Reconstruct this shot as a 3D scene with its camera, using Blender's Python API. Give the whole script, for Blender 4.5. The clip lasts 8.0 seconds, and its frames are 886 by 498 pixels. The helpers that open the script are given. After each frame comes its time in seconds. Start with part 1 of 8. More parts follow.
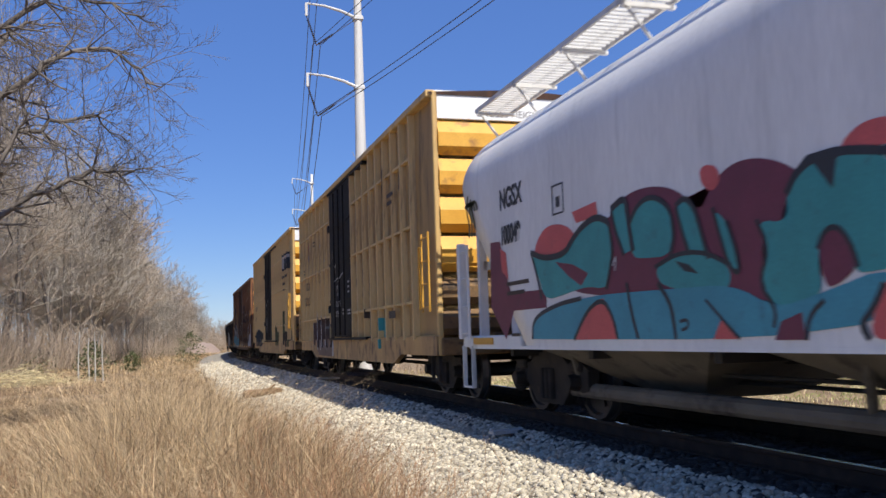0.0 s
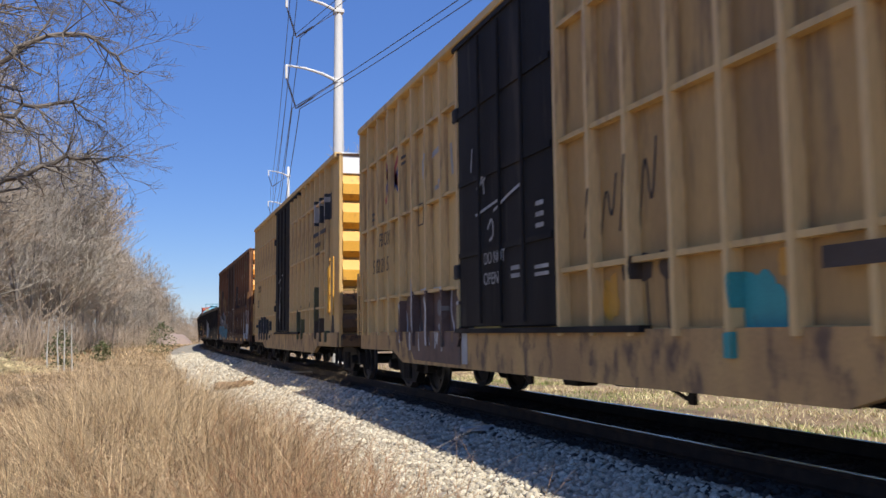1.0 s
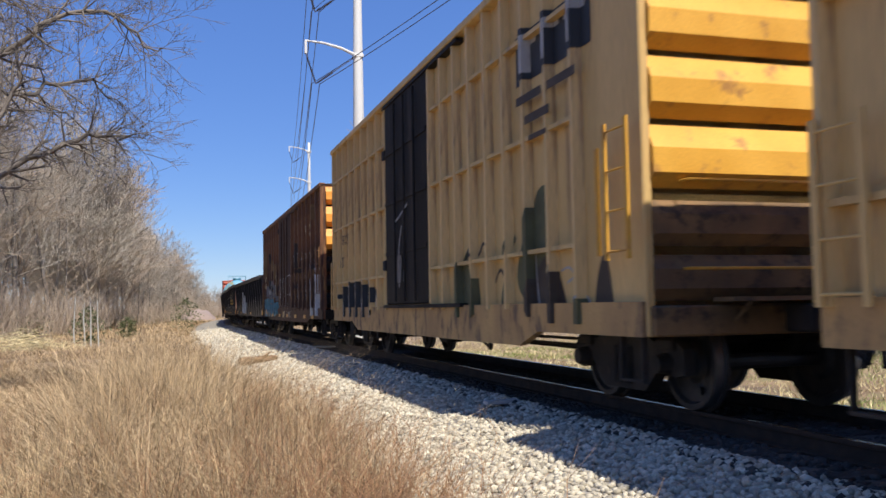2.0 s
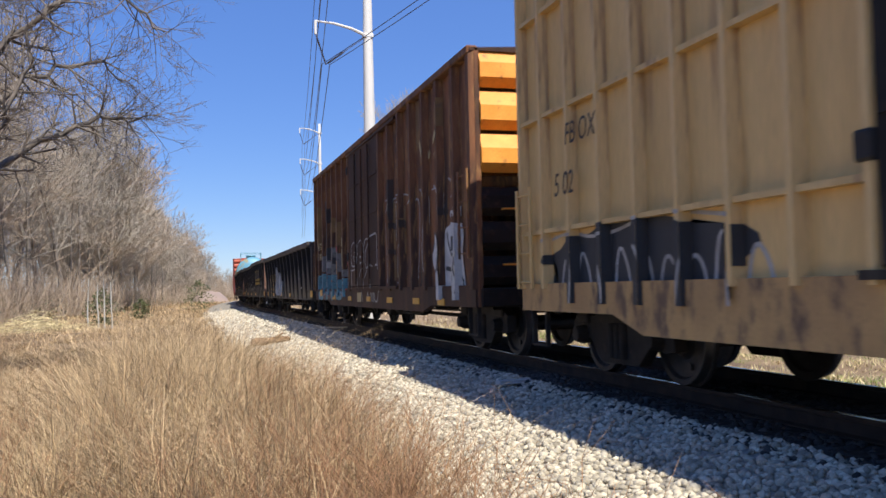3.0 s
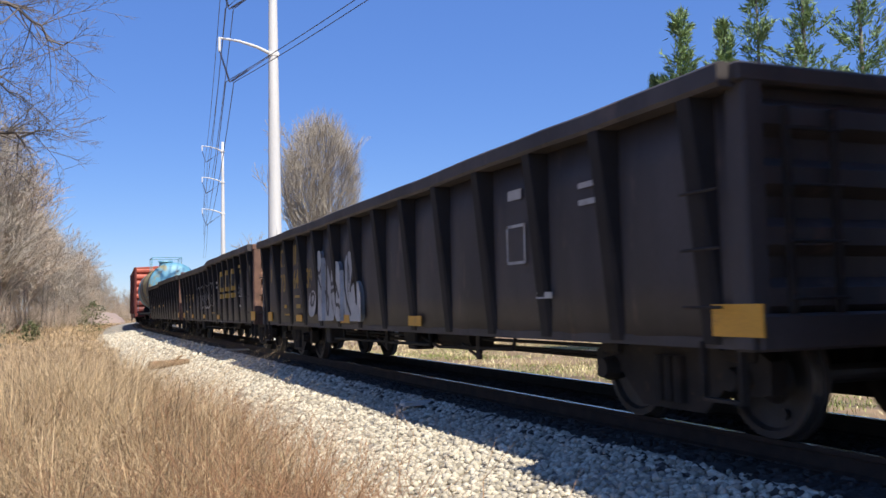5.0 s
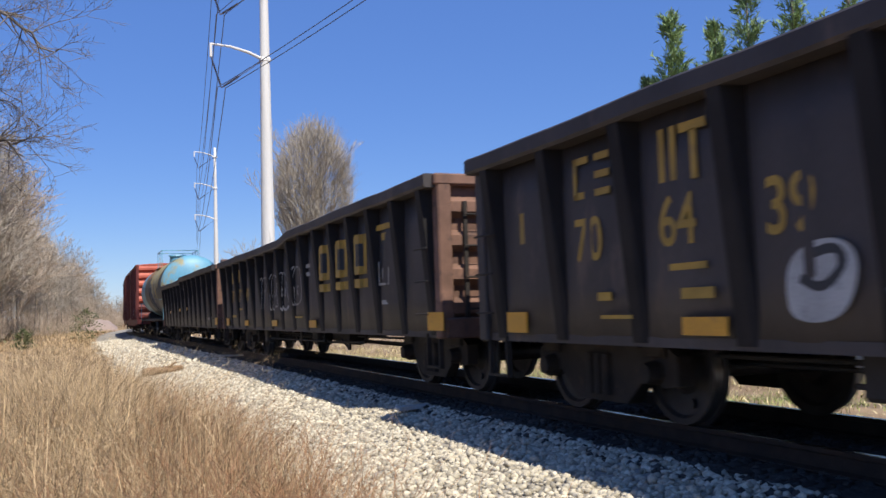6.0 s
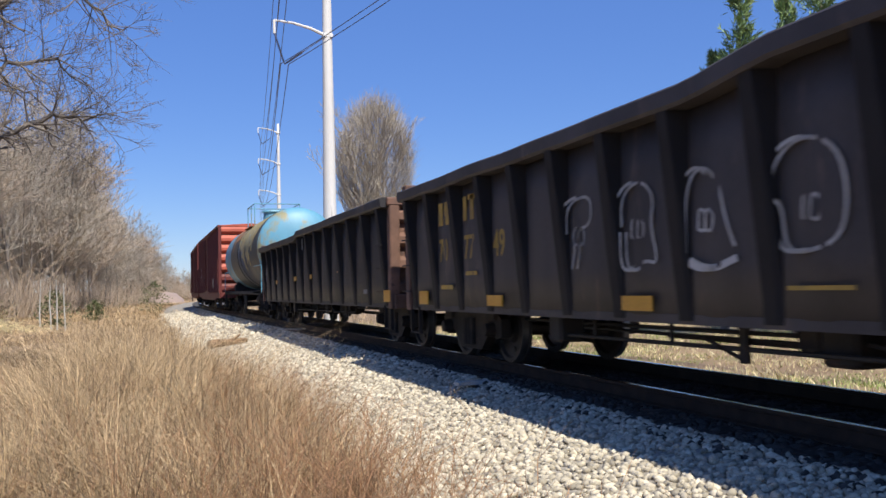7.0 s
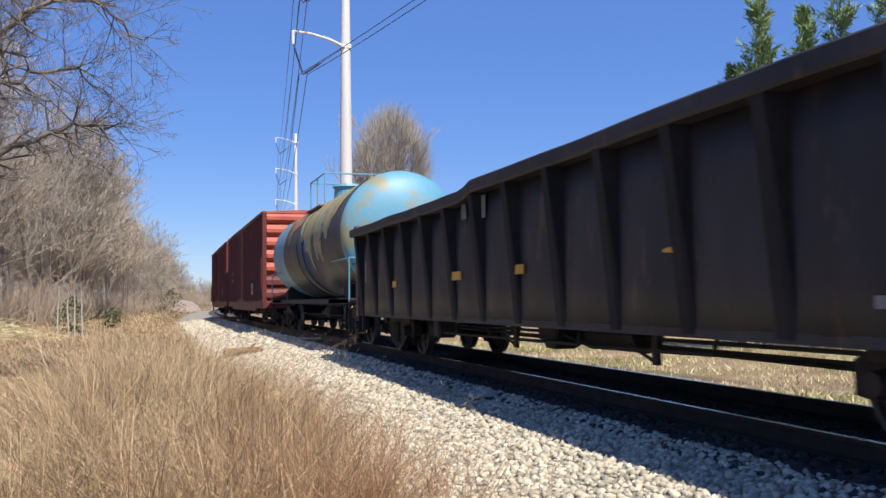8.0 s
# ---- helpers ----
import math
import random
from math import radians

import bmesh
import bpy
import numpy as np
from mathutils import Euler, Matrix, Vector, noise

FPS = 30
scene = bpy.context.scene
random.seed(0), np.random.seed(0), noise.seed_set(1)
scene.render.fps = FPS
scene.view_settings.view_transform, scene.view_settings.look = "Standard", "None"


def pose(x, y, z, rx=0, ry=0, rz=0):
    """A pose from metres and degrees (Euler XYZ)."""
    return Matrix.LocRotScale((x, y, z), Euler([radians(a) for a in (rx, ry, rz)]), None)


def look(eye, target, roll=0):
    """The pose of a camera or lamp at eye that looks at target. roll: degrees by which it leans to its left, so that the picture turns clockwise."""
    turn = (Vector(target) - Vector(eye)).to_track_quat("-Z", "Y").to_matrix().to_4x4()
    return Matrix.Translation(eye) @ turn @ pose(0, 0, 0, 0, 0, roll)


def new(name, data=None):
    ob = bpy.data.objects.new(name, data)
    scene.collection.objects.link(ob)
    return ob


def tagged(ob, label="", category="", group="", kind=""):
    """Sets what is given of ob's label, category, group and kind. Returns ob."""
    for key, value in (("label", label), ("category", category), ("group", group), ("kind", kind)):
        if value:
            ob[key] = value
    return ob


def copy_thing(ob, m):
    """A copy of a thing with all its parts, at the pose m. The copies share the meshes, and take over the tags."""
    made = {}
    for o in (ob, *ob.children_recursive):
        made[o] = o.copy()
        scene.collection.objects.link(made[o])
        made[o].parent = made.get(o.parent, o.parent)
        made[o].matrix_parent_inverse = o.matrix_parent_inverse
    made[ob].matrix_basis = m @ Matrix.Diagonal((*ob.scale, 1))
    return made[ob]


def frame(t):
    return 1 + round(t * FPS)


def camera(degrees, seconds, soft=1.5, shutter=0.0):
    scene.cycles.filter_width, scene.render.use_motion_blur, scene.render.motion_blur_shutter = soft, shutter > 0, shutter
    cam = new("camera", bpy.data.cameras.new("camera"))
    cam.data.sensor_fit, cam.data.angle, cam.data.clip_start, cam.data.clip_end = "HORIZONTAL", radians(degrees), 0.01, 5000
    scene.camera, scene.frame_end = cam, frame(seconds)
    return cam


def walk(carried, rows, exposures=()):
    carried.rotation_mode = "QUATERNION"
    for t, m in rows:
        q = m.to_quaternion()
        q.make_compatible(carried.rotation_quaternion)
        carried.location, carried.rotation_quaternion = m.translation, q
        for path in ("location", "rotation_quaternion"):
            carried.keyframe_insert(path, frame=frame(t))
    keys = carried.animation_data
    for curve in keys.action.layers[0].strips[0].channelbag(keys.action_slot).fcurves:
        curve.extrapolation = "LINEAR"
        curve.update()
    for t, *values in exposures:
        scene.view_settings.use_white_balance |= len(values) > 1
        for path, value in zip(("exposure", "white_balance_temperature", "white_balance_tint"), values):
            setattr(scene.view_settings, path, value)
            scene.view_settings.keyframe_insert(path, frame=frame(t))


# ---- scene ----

# The shot: a person stands beside the line and turns a little as the train comes past.
cam = camera(52.47, 8.0, shutter=0.15)
EYE = (0.0, 0.0, 1.053)
PATH = [
    (0.0, pose(0.000, 0.000, 1.053, 95.53, 1.80, -16.59)),
    (0.5, pose(0.000, 0.000, 1.053, 95.65, 1.58, -16.87)),
    (1.0, pose(-0.000, 0.005, 1.052, 95.26, 0.59, -18.27)),
    (1.5, pose(-0.001, 0.018, 1.048, 94.24, 0.78, -18.72)),
    (2.0, pose(-0.001, 0.032, 1.045, 93.66, 0.96, -16.89)),
    (2.2, pose(-0.001, 0.037, 1.043, 93.70, 1.35, -16.09)),
    (3.5, pose(-0.003, 0.071, 1.034, 91.84, 1.22, -16.39)),
    (4.0, pose(-0.002, 0.062, 1.028, 92.27, 0.72, -18.04)),
    (4.5, pose(0.000, 0.040, 1.045, 92.63, 0.72, -19.89)),
    (4.7, pose(0.000, 0.040, 1.045, 93.11, 0.81, -21.03)),
    (5.8, pose(0.000, 0.040, 1.045, 94.01, 1.84, -23.26)),
    (6.0, pose(0.000, 0.040, 1.045, 93.88, 1.79, -22.57)),
    (6.5, pose(0.000, 0.040, 1.045, 93.17, 1.64, -20.83)),
    (7.0, pose(0.000, 0.040, 1.045, 92.46, 1.18, -18.76)),
    (7.5, pose(0.000, 0.040, 1.045, 92.61, 1.09, -17.25)),
    (8.0, pose(0.000, 0.040, 1.045, 93.18, 0.57, -17.78)),
]
walk(cam, PATH, [(0.0, 0.30), (0.5, 0.34), (1.0, 0.34), (1.5, 0.56), (2.0, 0.39), (3.5, 0.52), (4.5, 0.54), (6.0, 0.38), (7.0, 0.41), (8.0, 0.45)])

# Daylight: a clear, deep blue sky and a high sun behind the camera, a little to its right.
SUN = Vector((0.124, -0.72, 1.0)).normalized()
world = bpy.data.worlds.new("sky")
scene.world = world
world.use_nodes = True
wn = world.node_tree.nodes
sky = wn.new("ShaderNodeTexSky")
sky.sky_type = "NISHITA"
sky.sun_disc = False
sky.sun_elevation = math.asin(SUN.z)
sky.sun_rotation = math.atan2(SUN.x, SUN.y)
sky.air_density, sky.dust_density, sky.ozone_density = 1.0, 0.0, 6.0
wn["Background"].inputs["Strength"].default_value = 0.09
deep = wn.new("ShaderNodeHueSaturation")
deep.inputs["Hue"].default_value, deep.inputs["Saturation"].default_value = 0.513, 1.15
world.node_tree.links.new(sky.outputs[0], deep.inputs["Color"])
even = wn.new("ShaderNodeMixRGB")
even.inputs["Fac"].default_value, even.inputs["Color2"].default_value = 0.4, (1.25, 2.75, 7.6, 1)
world.node_tree.links.new(deep.outputs[0], even.inputs["Color1"])
world.node_tree.links.new(even.outputs[0], wn["Background"].inputs["Color"])
sun = new("sun", bpy.data.lights.new("sun", "SUN"))
sun.data.energy, sun.data.angle, sun.data.color = 5.0, radians(0.53), (1.0, 0.95, 0.86)
sun.matrix_basis = look(SUN * 50, (0, 0, 0))
scene.view_settings.exposure = 0.33

# ---- materials ----


def mat(name, c1, c2, scale=2.0, rough=0.7, metal=0.0, bump=0.2, fine=60.0, stain=None, amount=0.5, stretch=(1, 1, 1), spread=0.0, gloss=0.5):
    """Two colours mixed at a large scale, a fine grain with relief, and stains with an outline of their own."""
    m = bpy.data.materials.new(name)
    m.use_nodes = True
    n, l = m.node_tree.nodes, m.node_tree.links
    bsdf = n["Principled BSDF"]
    co, mp = n.new("ShaderNodeTexCoord"), n.new("ShaderNodeMapping")
    l.new(co.outputs["Object"], mp.inputs["Vector"])
    mp.inputs["Scale"].default_value = stretch
    big, small = n.new("ShaderNodeTexNoise"), n.new("ShaderNodeTexNoise")
    for t, s, d in ((big, scale, 5), (small, fine, 3)):
        t.inputs["Scale"].default_value, t.inputs["Detail"].default_value = s, d
        l.new(mp.outputs[0], t.inputs["Vector"])
    ramp = n.new("ShaderNodeValToRGB")
    ramp.color_ramp.elements[0].position, ramp.color_ramp.elements[1].position = 0.35, 0.65
    ramp.color_ramp.elements[0].color, ramp.color_ramp.elements[1].color = (*c1, 1), (*c2, 1)
    l.new(big.outputs["Fac"], ramp.inputs["Fac"])
    col = ramp.outputs["Color"]
    if stain:
        sp = n.new("ShaderNodeTexNoise")
        sp.inputs["Scale"].default_value, sp.inputs["Detail"].default_value = scale * 2.3, 9
        sp.inputs["Roughness"].default_value = 0.65
        l.new(mp.outputs[0], sp.inputs["Vector"])
        sr = n.new("ShaderNodeValToRGB")
        sr.color_ramp.elements[0].position, sr.color_ramp.elements[1].position = 0.62 - amount * 0.2, 0.74 - amount * 0.2
        l.new(sp.outputs["Fac"], sr.inputs["Fac"])
        mix = n.new("ShaderNodeMixRGB")
        mix.inputs["Color2"].default_value = (*stain, 1)
        l.new(sr.outputs["Color"], mix.inputs["Fac"])
        l.new(col, mix.inputs["Color1"])
        col = mix.outputs["Color"]
    hsv = n.new("ShaderNodeHueSaturation")
    vr = n.new("ShaderNodeMapRange")
    vr.inputs["To Min"].default_value, vr.inputs["To Max"].default_value = 0.75, 1.25
    l.new(small.outputs["Fac"], vr.inputs["Value"])
    val = vr.outputs["Result"]
    if spread:
        geo, sr2, mul = n.new("ShaderNodeNewGeometry"), n.new("ShaderNodeMapRange"), n.new("ShaderNodeMath")
        sr2.inputs["To Min"].default_value, sr2.inputs["To Max"].default_value = 1 - spread, 1 + spread
        mul.operation = "MULTIPLY"
        l.new(geo.outputs["Random Per Island"], sr2.inputs["Value"])
        l.new(sr2.outputs["Result"], mul.inputs[0])
        l.new(val, mul.inputs[1])
        val = mul.outputs[0]
    l.new(val, hsv.inputs["Value"])
    l.new(col, hsv.inputs["Color"])
    l.new(hsv.outputs["Color"], bsdf.inputs["Base Color"])
    bsdf.inputs["Roughness"].default_value, bsdf.inputs["Metallic"].default_value = rough, metal
    bsdf.inputs["Specular IOR Level"].default_value = gloss
    if bump:
        b = n.new("ShaderNodeBump")
        b.inputs["Strength"].default_value, b.inputs["Distance"].default_value = bump, 0.01
        l.new(small.outputs["Fac"], b.inputs["Height"])
        l.new(b.outputs[0], bsdf.inputs["Normal"])
    return m


STREAK = (1, 1, 0.12)
M = {
    "yellow": mat("boxcar_yellow_paint", (0.54, 0.345, 0.125), (0.69, 0.46, 0.18), 1.1, 0.6, stain=(0.36, 0.215, 0.085), amount=0.35, stretch=(1, 1, 0.10), bump=0.08),
    "yellow_post": mat("boxcar_post_paint", (0.50, 0.325, 0.125), (0.66, 0.445, 0.185), 1.6, 0.6, stain=(0.36, 0.22, 0.10), amount=0.35, stretch=(1, 1, 0.12), bump=0.06),
    "yellow_grimy": mat("grimy_yellow_sheet", (0.33, 0.195, 0.068), (0.50, 0.31, 0.105), 1.2, 0.65, stain=(0.19, 0.115, 0.05), amount=0.5, stretch=(1, 1, 0.14), bump=0.08),
    "yellow_end": mat("boxcar_end_yellow", (0.60, 0.30, 0.030), (0.70, 0.37, 0.05), 1.5, 0.55, stain=(0.36, 0.17, 0.04), amount=0.3, bump=0.06),
    # dirty yellow lower end, darkened with the neighbouring car's painted shadow
    "end_low_shade": mat("grimy_shaded_end_brown", (0.12, 0.07, 0.032), (0.23, 0.13, 0.05), 2, 0.8, stain=(0.055, 0.034, 0.02), amount=0.5),
    "white_end": mat("white_end_paint", (0.75, 0.74, 0.72), (0.82, 0.81, 0.79), 3, 0.6, stain=(0.5, 0.47, 0.42), amount=0.1, bump=0.05),
    "door_black": mat("black_door_paint", (0.015, 0.0135, 0.013), (0.028, 0.025, 0.023), 1.5, 0.7, stain=(0.06, 0.048, 0.038), amount=0.3, stretch=STREAK, gloss=0.12),
    "sill_dirt": mat("grimy_yellow_sill", (0.36, 0.21, 0.085), (0.52, 0.32, 0.12), 1.6, 0.75, stain=(0.15, 0.09, 0.05), amount=0.55, stretch=(1, 1, 0.5)),
    "brown": mat("boxcar_brown_rust", (0.060, 0.031, 0.020), (0.23, 0.095, 0.040), 2.6, 0.7, stain=(0.30, 0.16, 0.06), amount=0.5, stretch=(1, 1, 0.22), gloss=0.3),
    "brown_dark": mat("boxcar_dark_brown", (0.040, 0.023, 0.018), (0.085, 0.042, 0.026), 1.4, 0.7, stain=(0.11, 0.055, 0.028), amount=0.35, stretch=STREAK, gloss=0.2),
    # brown car's lower end: shade from the car ahead put into the colour
    "end_dark_shade": mat("shaded_end_paint", (0.013, 0.010, 0.009), (0.026, 0.018, 0.014), 2, 0.8, stain=(0.05, 0.03, 0.02), amount=0.3, gloss=0.2),
    "orange_end": mat("orange_end_paint", (0.74, 0.27, 0.03), (0.80, 0.36, 0.06), 2, 0.55, stain=(0.30, 0.10, 0.03), amount=0.2),
    "gon": mat("gondola_black_paint", (0.038, 0.032, 0.031), (0.068, 0.057, 0.054), 1.3, 0.62, stain=(0.11, 0.08, 0.065), amount=0.22, stretch=(1, 1, 0.3), gloss=0.35),
    # darker copy of the gondola black, with the posts' shade painted in
    "post_shade": mat("shaded_post_black", (0.014, 0.012, 0.012), (0.022, 0.019, 0.018), 2, 0.7, bump=0.1, gloss=0.2),
    "gon_brown": mat("gondola_brown_black", (0.023, 0.021, 0.022), (0.043, 0.038, 0.038), 1.3, 0.58, stain=(0.10, 0.062, 0.045), amount=0.28, stretch=(1, 1, 0.3), gloss=0.3),
    "gon_rust": mat("gondola_rusty_end", (0.10, 0.052, 0.034), (0.20, 0.105, 0.07), 2.5, 0.8, stain=(0.06, 0.035, 0.028), amount=0.35),
    # car red for sides and lower ends, shade put into the colour
    "red": mat("shaded_red_paint", (0.085, 0.016, 0.014), (0.14, 0.025, 0.019), 1.2, 0.6, stain=(0.10, 0.025, 0.018), amount=0.2, stretch=STREAK),
    # lighter copy of the car red, painted as sunlit, for upper ends and roof
    "red_sunlit": mat("sunlit_red_paint", (0.37, 0.075, 0.042), (0.46, 0.10, 0.055), 1.6, 0.55, stain=(0.2, 0.04, 0.025), amount=0.15),
    "blue": mat("tank_blue_paint", (0.085, 0.25, 0.36), (0.13, 0.33, 0.44), 0.7, 0.5, stain=(0.25, 0.235, 0.13), amount=0.5, bump=0.04, stretch=(1, 1, 0.6)),
    # grimy shell, darkened further with the flank's shade in the colour
    "tank_grime_shade": mat("tank_blue_grime_and_shade", (0.026, 0.038, 0.044), (0.050, 0.053, 0.049), 0.9, 0.55, stain=(0.085, 0.07, 0.045), amount=0.5, bump=0.06, stretch=(1, 1, 0.4)),
    "ochre": mat("ochre_spill", (0.33, 0.25, 0.10), (0.36, 0.31, 0.15), 1.4, 0.7, stain=(0.15, 0.27, 0.32), amount=0.35, bump=0.06),
    "rust": mat("rust_spill", (0.24, 0.10, 0.045), (0.36, 0.19, 0.08), 1.2, 0.8, stain=(0.17, 0.17, 0.14), amount=0.4, bump=0.1),
    "white": mat("hopper_white_paint", (0.70, 0.68, 0.645), (0.78, 0.757, 0.715), 0.7, 0.45, stain=(0.52, 0.50, 0.465), amount=0.22, stretch=(1.5, 1.5, 0.10), bump=0.02),
    "chute": mat("hopper_chute_brown", (0.10, 0.085, 0.065), (0.17, 0.145, 0.11), 1.5, 0.75, stain=(0.06, 0.05, 0.04), amount=0.4),
    "steel": mat("grimy_truck_steel", (0.020, 0.017, 0.015), (0.038, 0.030, 0.025), 4, 0.75, gloss=0.25, stain=(0.075, 0.045, 0.03), amount=0.2),
    "wheel": mat("wheel_steel", (0.030, 0.026, 0.024), (0.050, 0.042, 0.038), 5, 0.55, 0.3),
    "tread": mat("polished_tread", (0.20, 0.19, 0.18), (0.28, 0.27, 0.26), 6, 0.4, 0.9, bump=0.05),
    "under": mat("underframe_black", (0.016, 0.014, 0.013), (0.028, 0.023, 0.020), 3, 0.8),
    "rail": mat("rusty_rail", (0.035, 0.024, 0.018), (0.060, 0.038, 0.026), 6, 0.8, 0.1, gloss=0.25),
    "railtop": mat("polished_rail_head", (0.50, 0.49, 0.47), (0.60, 0.59, 0.57), 4, 0.25, 1.0, bump=0.03),
    "tie": mat("creosoted_tie_wood", (0.018, 0.0145, 0.012), (0.036, 0.029, 0.024), 5, 0.95, stain=(0.03, 0.025, 0.02), amount=0.4, stretch=(0.3, 3, 3), bump=0.5),
    "stone": mat("ballast_stone", (0.38, 0.33, 0.245), (0.54, 0.478, 0.362), 9, 0.9, bump=0.4, fine=150, spread=0.42),
    # near-black stone: the shade under the train put into its colour
    "shade_stone": mat("shaded_ballast_stone", (0.028, 0.025, 0.023), (0.058, 0.052, 0.046), 9, 0.9, bump=0.4, fine=150, spread=0.4),
    "bed": mat("ballast_fines", (0.20, 0.18, 0.145), (0.32, 0.285, 0.235), 14, 0.95, bump=0.8, fine=45),
    "earth": mat("dry_field_soil", (0.17, 0.11, 0.06), (0.27, 0.185, 0.10), 0.5, 0.95, bump=0.8, fine=12, stain=(0.17, 0.165, 0.06), amount=0.25),
    "straw": mat("dry_broomsedge", (0.28, 0.188, 0.10), (0.52, 0.383, 0.22), 1.6, 0.75, bump=0, fine=6, spread=0.75),
    "thatch": mat("dull_dead_stems", (0.15, 0.095, 0.055), (0.25, 0.165, 0.095), 1.1, 0.85, bump=0, fine=6, spread=0.5),
    "pale_straw": mat("short_pale_grass", (0.52, 0.42, 0.22), (0.66, 0.56, 0.33), 0.5, 0.8, bump=0, fine=5, spread=0.45),
    "russet": mat("russet_weed_stems", (0.27, 0.145, 0.075), (0.36, 0.20, 0.10), 0.8, 0.8, bump=0, fine=6, spread=0.4),
    "green": mat("green_spring_grass", (0.17, 0.22, 0.05), (0.28, 0.30, 0.09), 1.2, 0.7, bump=0, fine=6, spread=0.35),
    "bark": mat("grey_brown_bark", (0.14, 0.118, 0.098), (0.24, 0.20, 0.168), 3, 0.9, bump=0.4, fine=30, stretch=(2, 2, 0.4)),
    "limb": mat("dark_limb_bark", (0.115, 0.094, 0.076), (0.20, 0.165, 0.135), 3, 0.9, bump=0.3, fine=30, stretch=(2, 2, 0.4)),
    "twig": mat("bare_twigs", (0.29, 0.25, 0.20), (0.42, 0.365, 0.295), 0.4, 0.85, bump=0, fine=4),
    "twig_red": mat("reddish_budding_twigs", (0.37, 0.285, 0.205), (0.49, 0.385, 0.29), 0.4, 0.85, bump=0, fine=4),
    "pale_bark": mat("pale_sapling_bark", (0.36, 0.35, 0.31), (0.50, 0.48, 0.44), 4, 0.8, bump=0.2),
    "needles": mat("cedar_foliage", (0.12, 0.19, 0.07), (0.24, 0.33, 0.13), 0.8, 0.7, bump=0, fine=8, spread=0.35),
    "shrub": mat("evergreen_brush_leaves", (0.07, 0.082, 0.03), (0.12, 0.125, 0.05), 0.8, 0.7, bump=0, fine=8, spread=0.4),
    "pole": mat("weathered_pole_steel", (0.58, 0.56, 0.53), (0.68, 0.66, 0.62), 1.2, 0.6, stain=(0.36, 0.34, 0.32), amount=0.25, stretch=(2, 2, 0.1), bump=0.1),
    "insul": mat("dark_insulator", (0.05, 0.045, 0.05), (0.09, 0.07, 0.07), 4, 0.4),
    "wire": mat("aluminium_conductor", (0.085, 0.09, 0.10), (0.12, 0.125, 0.14), 4, 0.5, 0.4, bump=0),
    "log": mat("weathered_log", (0.17, 0.095, 0.05), (0.30, 0.18, 0.095), 5, 0.9, stain=(0.12, 0.07, 0.04), amount=0.4, stretch=(0.5, 3, 3), bump=0.6),
    "hill": mat("bare_reddish_earth", (0.25, 0.185, 0.15), (0.32, 0.24, 0.20), 0.05, 0.95, bump=0),
}


def paint(name, c, rough=0.6, worn=0.15):
    """A sprayed or stencilled paint, a little worn."""
    k = 1 - worn
    return mat(name, tuple(v * k for v in c), c, 2.2, rough, bump=0.04, stain=tuple(v * 0.55 + 0.02 for v in c), amount=worn)


P = {
    "black": paint("black_stencil", (0.030, 0.030, 0.032)), "white": paint("white_spray", (0.63, 0.61, 0.58), 0.6, 0.3),
    "teal": paint("teal_spray", (0.045, 0.30, 0.29)), "maroon": paint("maroon_spray", (0.17, 0.030, 0.055)),
    "pink": paint("coral_spray", (0.62, 0.11, 0.10)), "amber": paint("amber_reflector", (0.62, 0.30, 0.025), 0.4),
    "gold": paint("faded_gold_stencil", (0.48, 0.29, 0.045), 0.6, 0.4), "red": paint("red_spray", (0.45, 0.04, 0.045)),
    "navy": paint("navy_spray", (0.04, 0.05, 0.19)), "skyblue": mat("light_blue_spray", (0.085, 0.20, 0.235), (0.13, 0.29, 0.33), 5, 0.65, bump=0.05, stain=(0.06, 0.055, 0.05), amount=0.35),
    "grey": mat("grey_spray", (0.15, 0.14, 0.132), (0.22, 0.205, 0.19), 5, 0.65, bump=0.05, stain=(0.07, 0.06, 0.05), amount=0.35), "purple": paint("dull_purple_spray", (0.17, 0.10, 0.075), 0.7, 0.5),
    "green": paint("green_spray", (0.05, 0.36, 0.10)), "olive": paint("olive_spray", (0.12, 0.115, 0.05), 0.7, 0.4),
    "stencil": paint("worn_dark_stencil", (0.075, 0.050, 0.032), 0.7, 0.4), "pale": paint("pale_placard", (0.50, 0.38, 0.18), 0.6, 0.3),
    "ochre_patch": paint("worn_ochre_repaint", (0.25, 0.14, 0.05), 0.7, 0.45), "dark_patch": paint("dark_brown_repaint", (0.05, 0.03, 0.021), 0.7, 0.4),
    "aqua": paint("aqua_spray", (0.055, 0.29, 0.36)), "orange_spray": paint("orange_spray", (0.55, 0.20, 0.04), 0.6, 0.3),
    "chalk": paint("white_stencil", (0.46, 0.435, 0.40), 0.7, 0.35), "pearl": paint("pearl_grey_spray", (0.43, 0.43, 0.42), 0.6, 0.3),
}

# ---- mesh helpers ----


def part(name, bm, material, parent=None, label="", smooth=False):
    """Links a bmesh as one mesh object, under a thing or a part where one is given."""
    me = bpy.data.meshes.new(name)
    bm.to_mesh(me)
    bm.free()
    for m in material if isinstance(material, (list, tuple)) else [material]:
        me.materials.append(m)
    if smooth:
        for f in me.polygons:
            f.use_smooth = True
    ob = new(name, me)
    ob.parent = parent
    return tagged(ob, label) if label else ob


def sheet(name, verts, faces, material, parent=None, label="", smooth=False):
    me = bpy.data.meshes.new(name)
    me.from_pydata([tuple(v) for v in verts], [], [tuple(f) for f in faces])
    me.materials.append(material)
    if smooth:
        me.polygons.foreach_set("use_smooth", [True] * len(me.polygons))
    ob = new(name, me)
    ob.parent = parent
    return tagged(ob, label) if label else ob


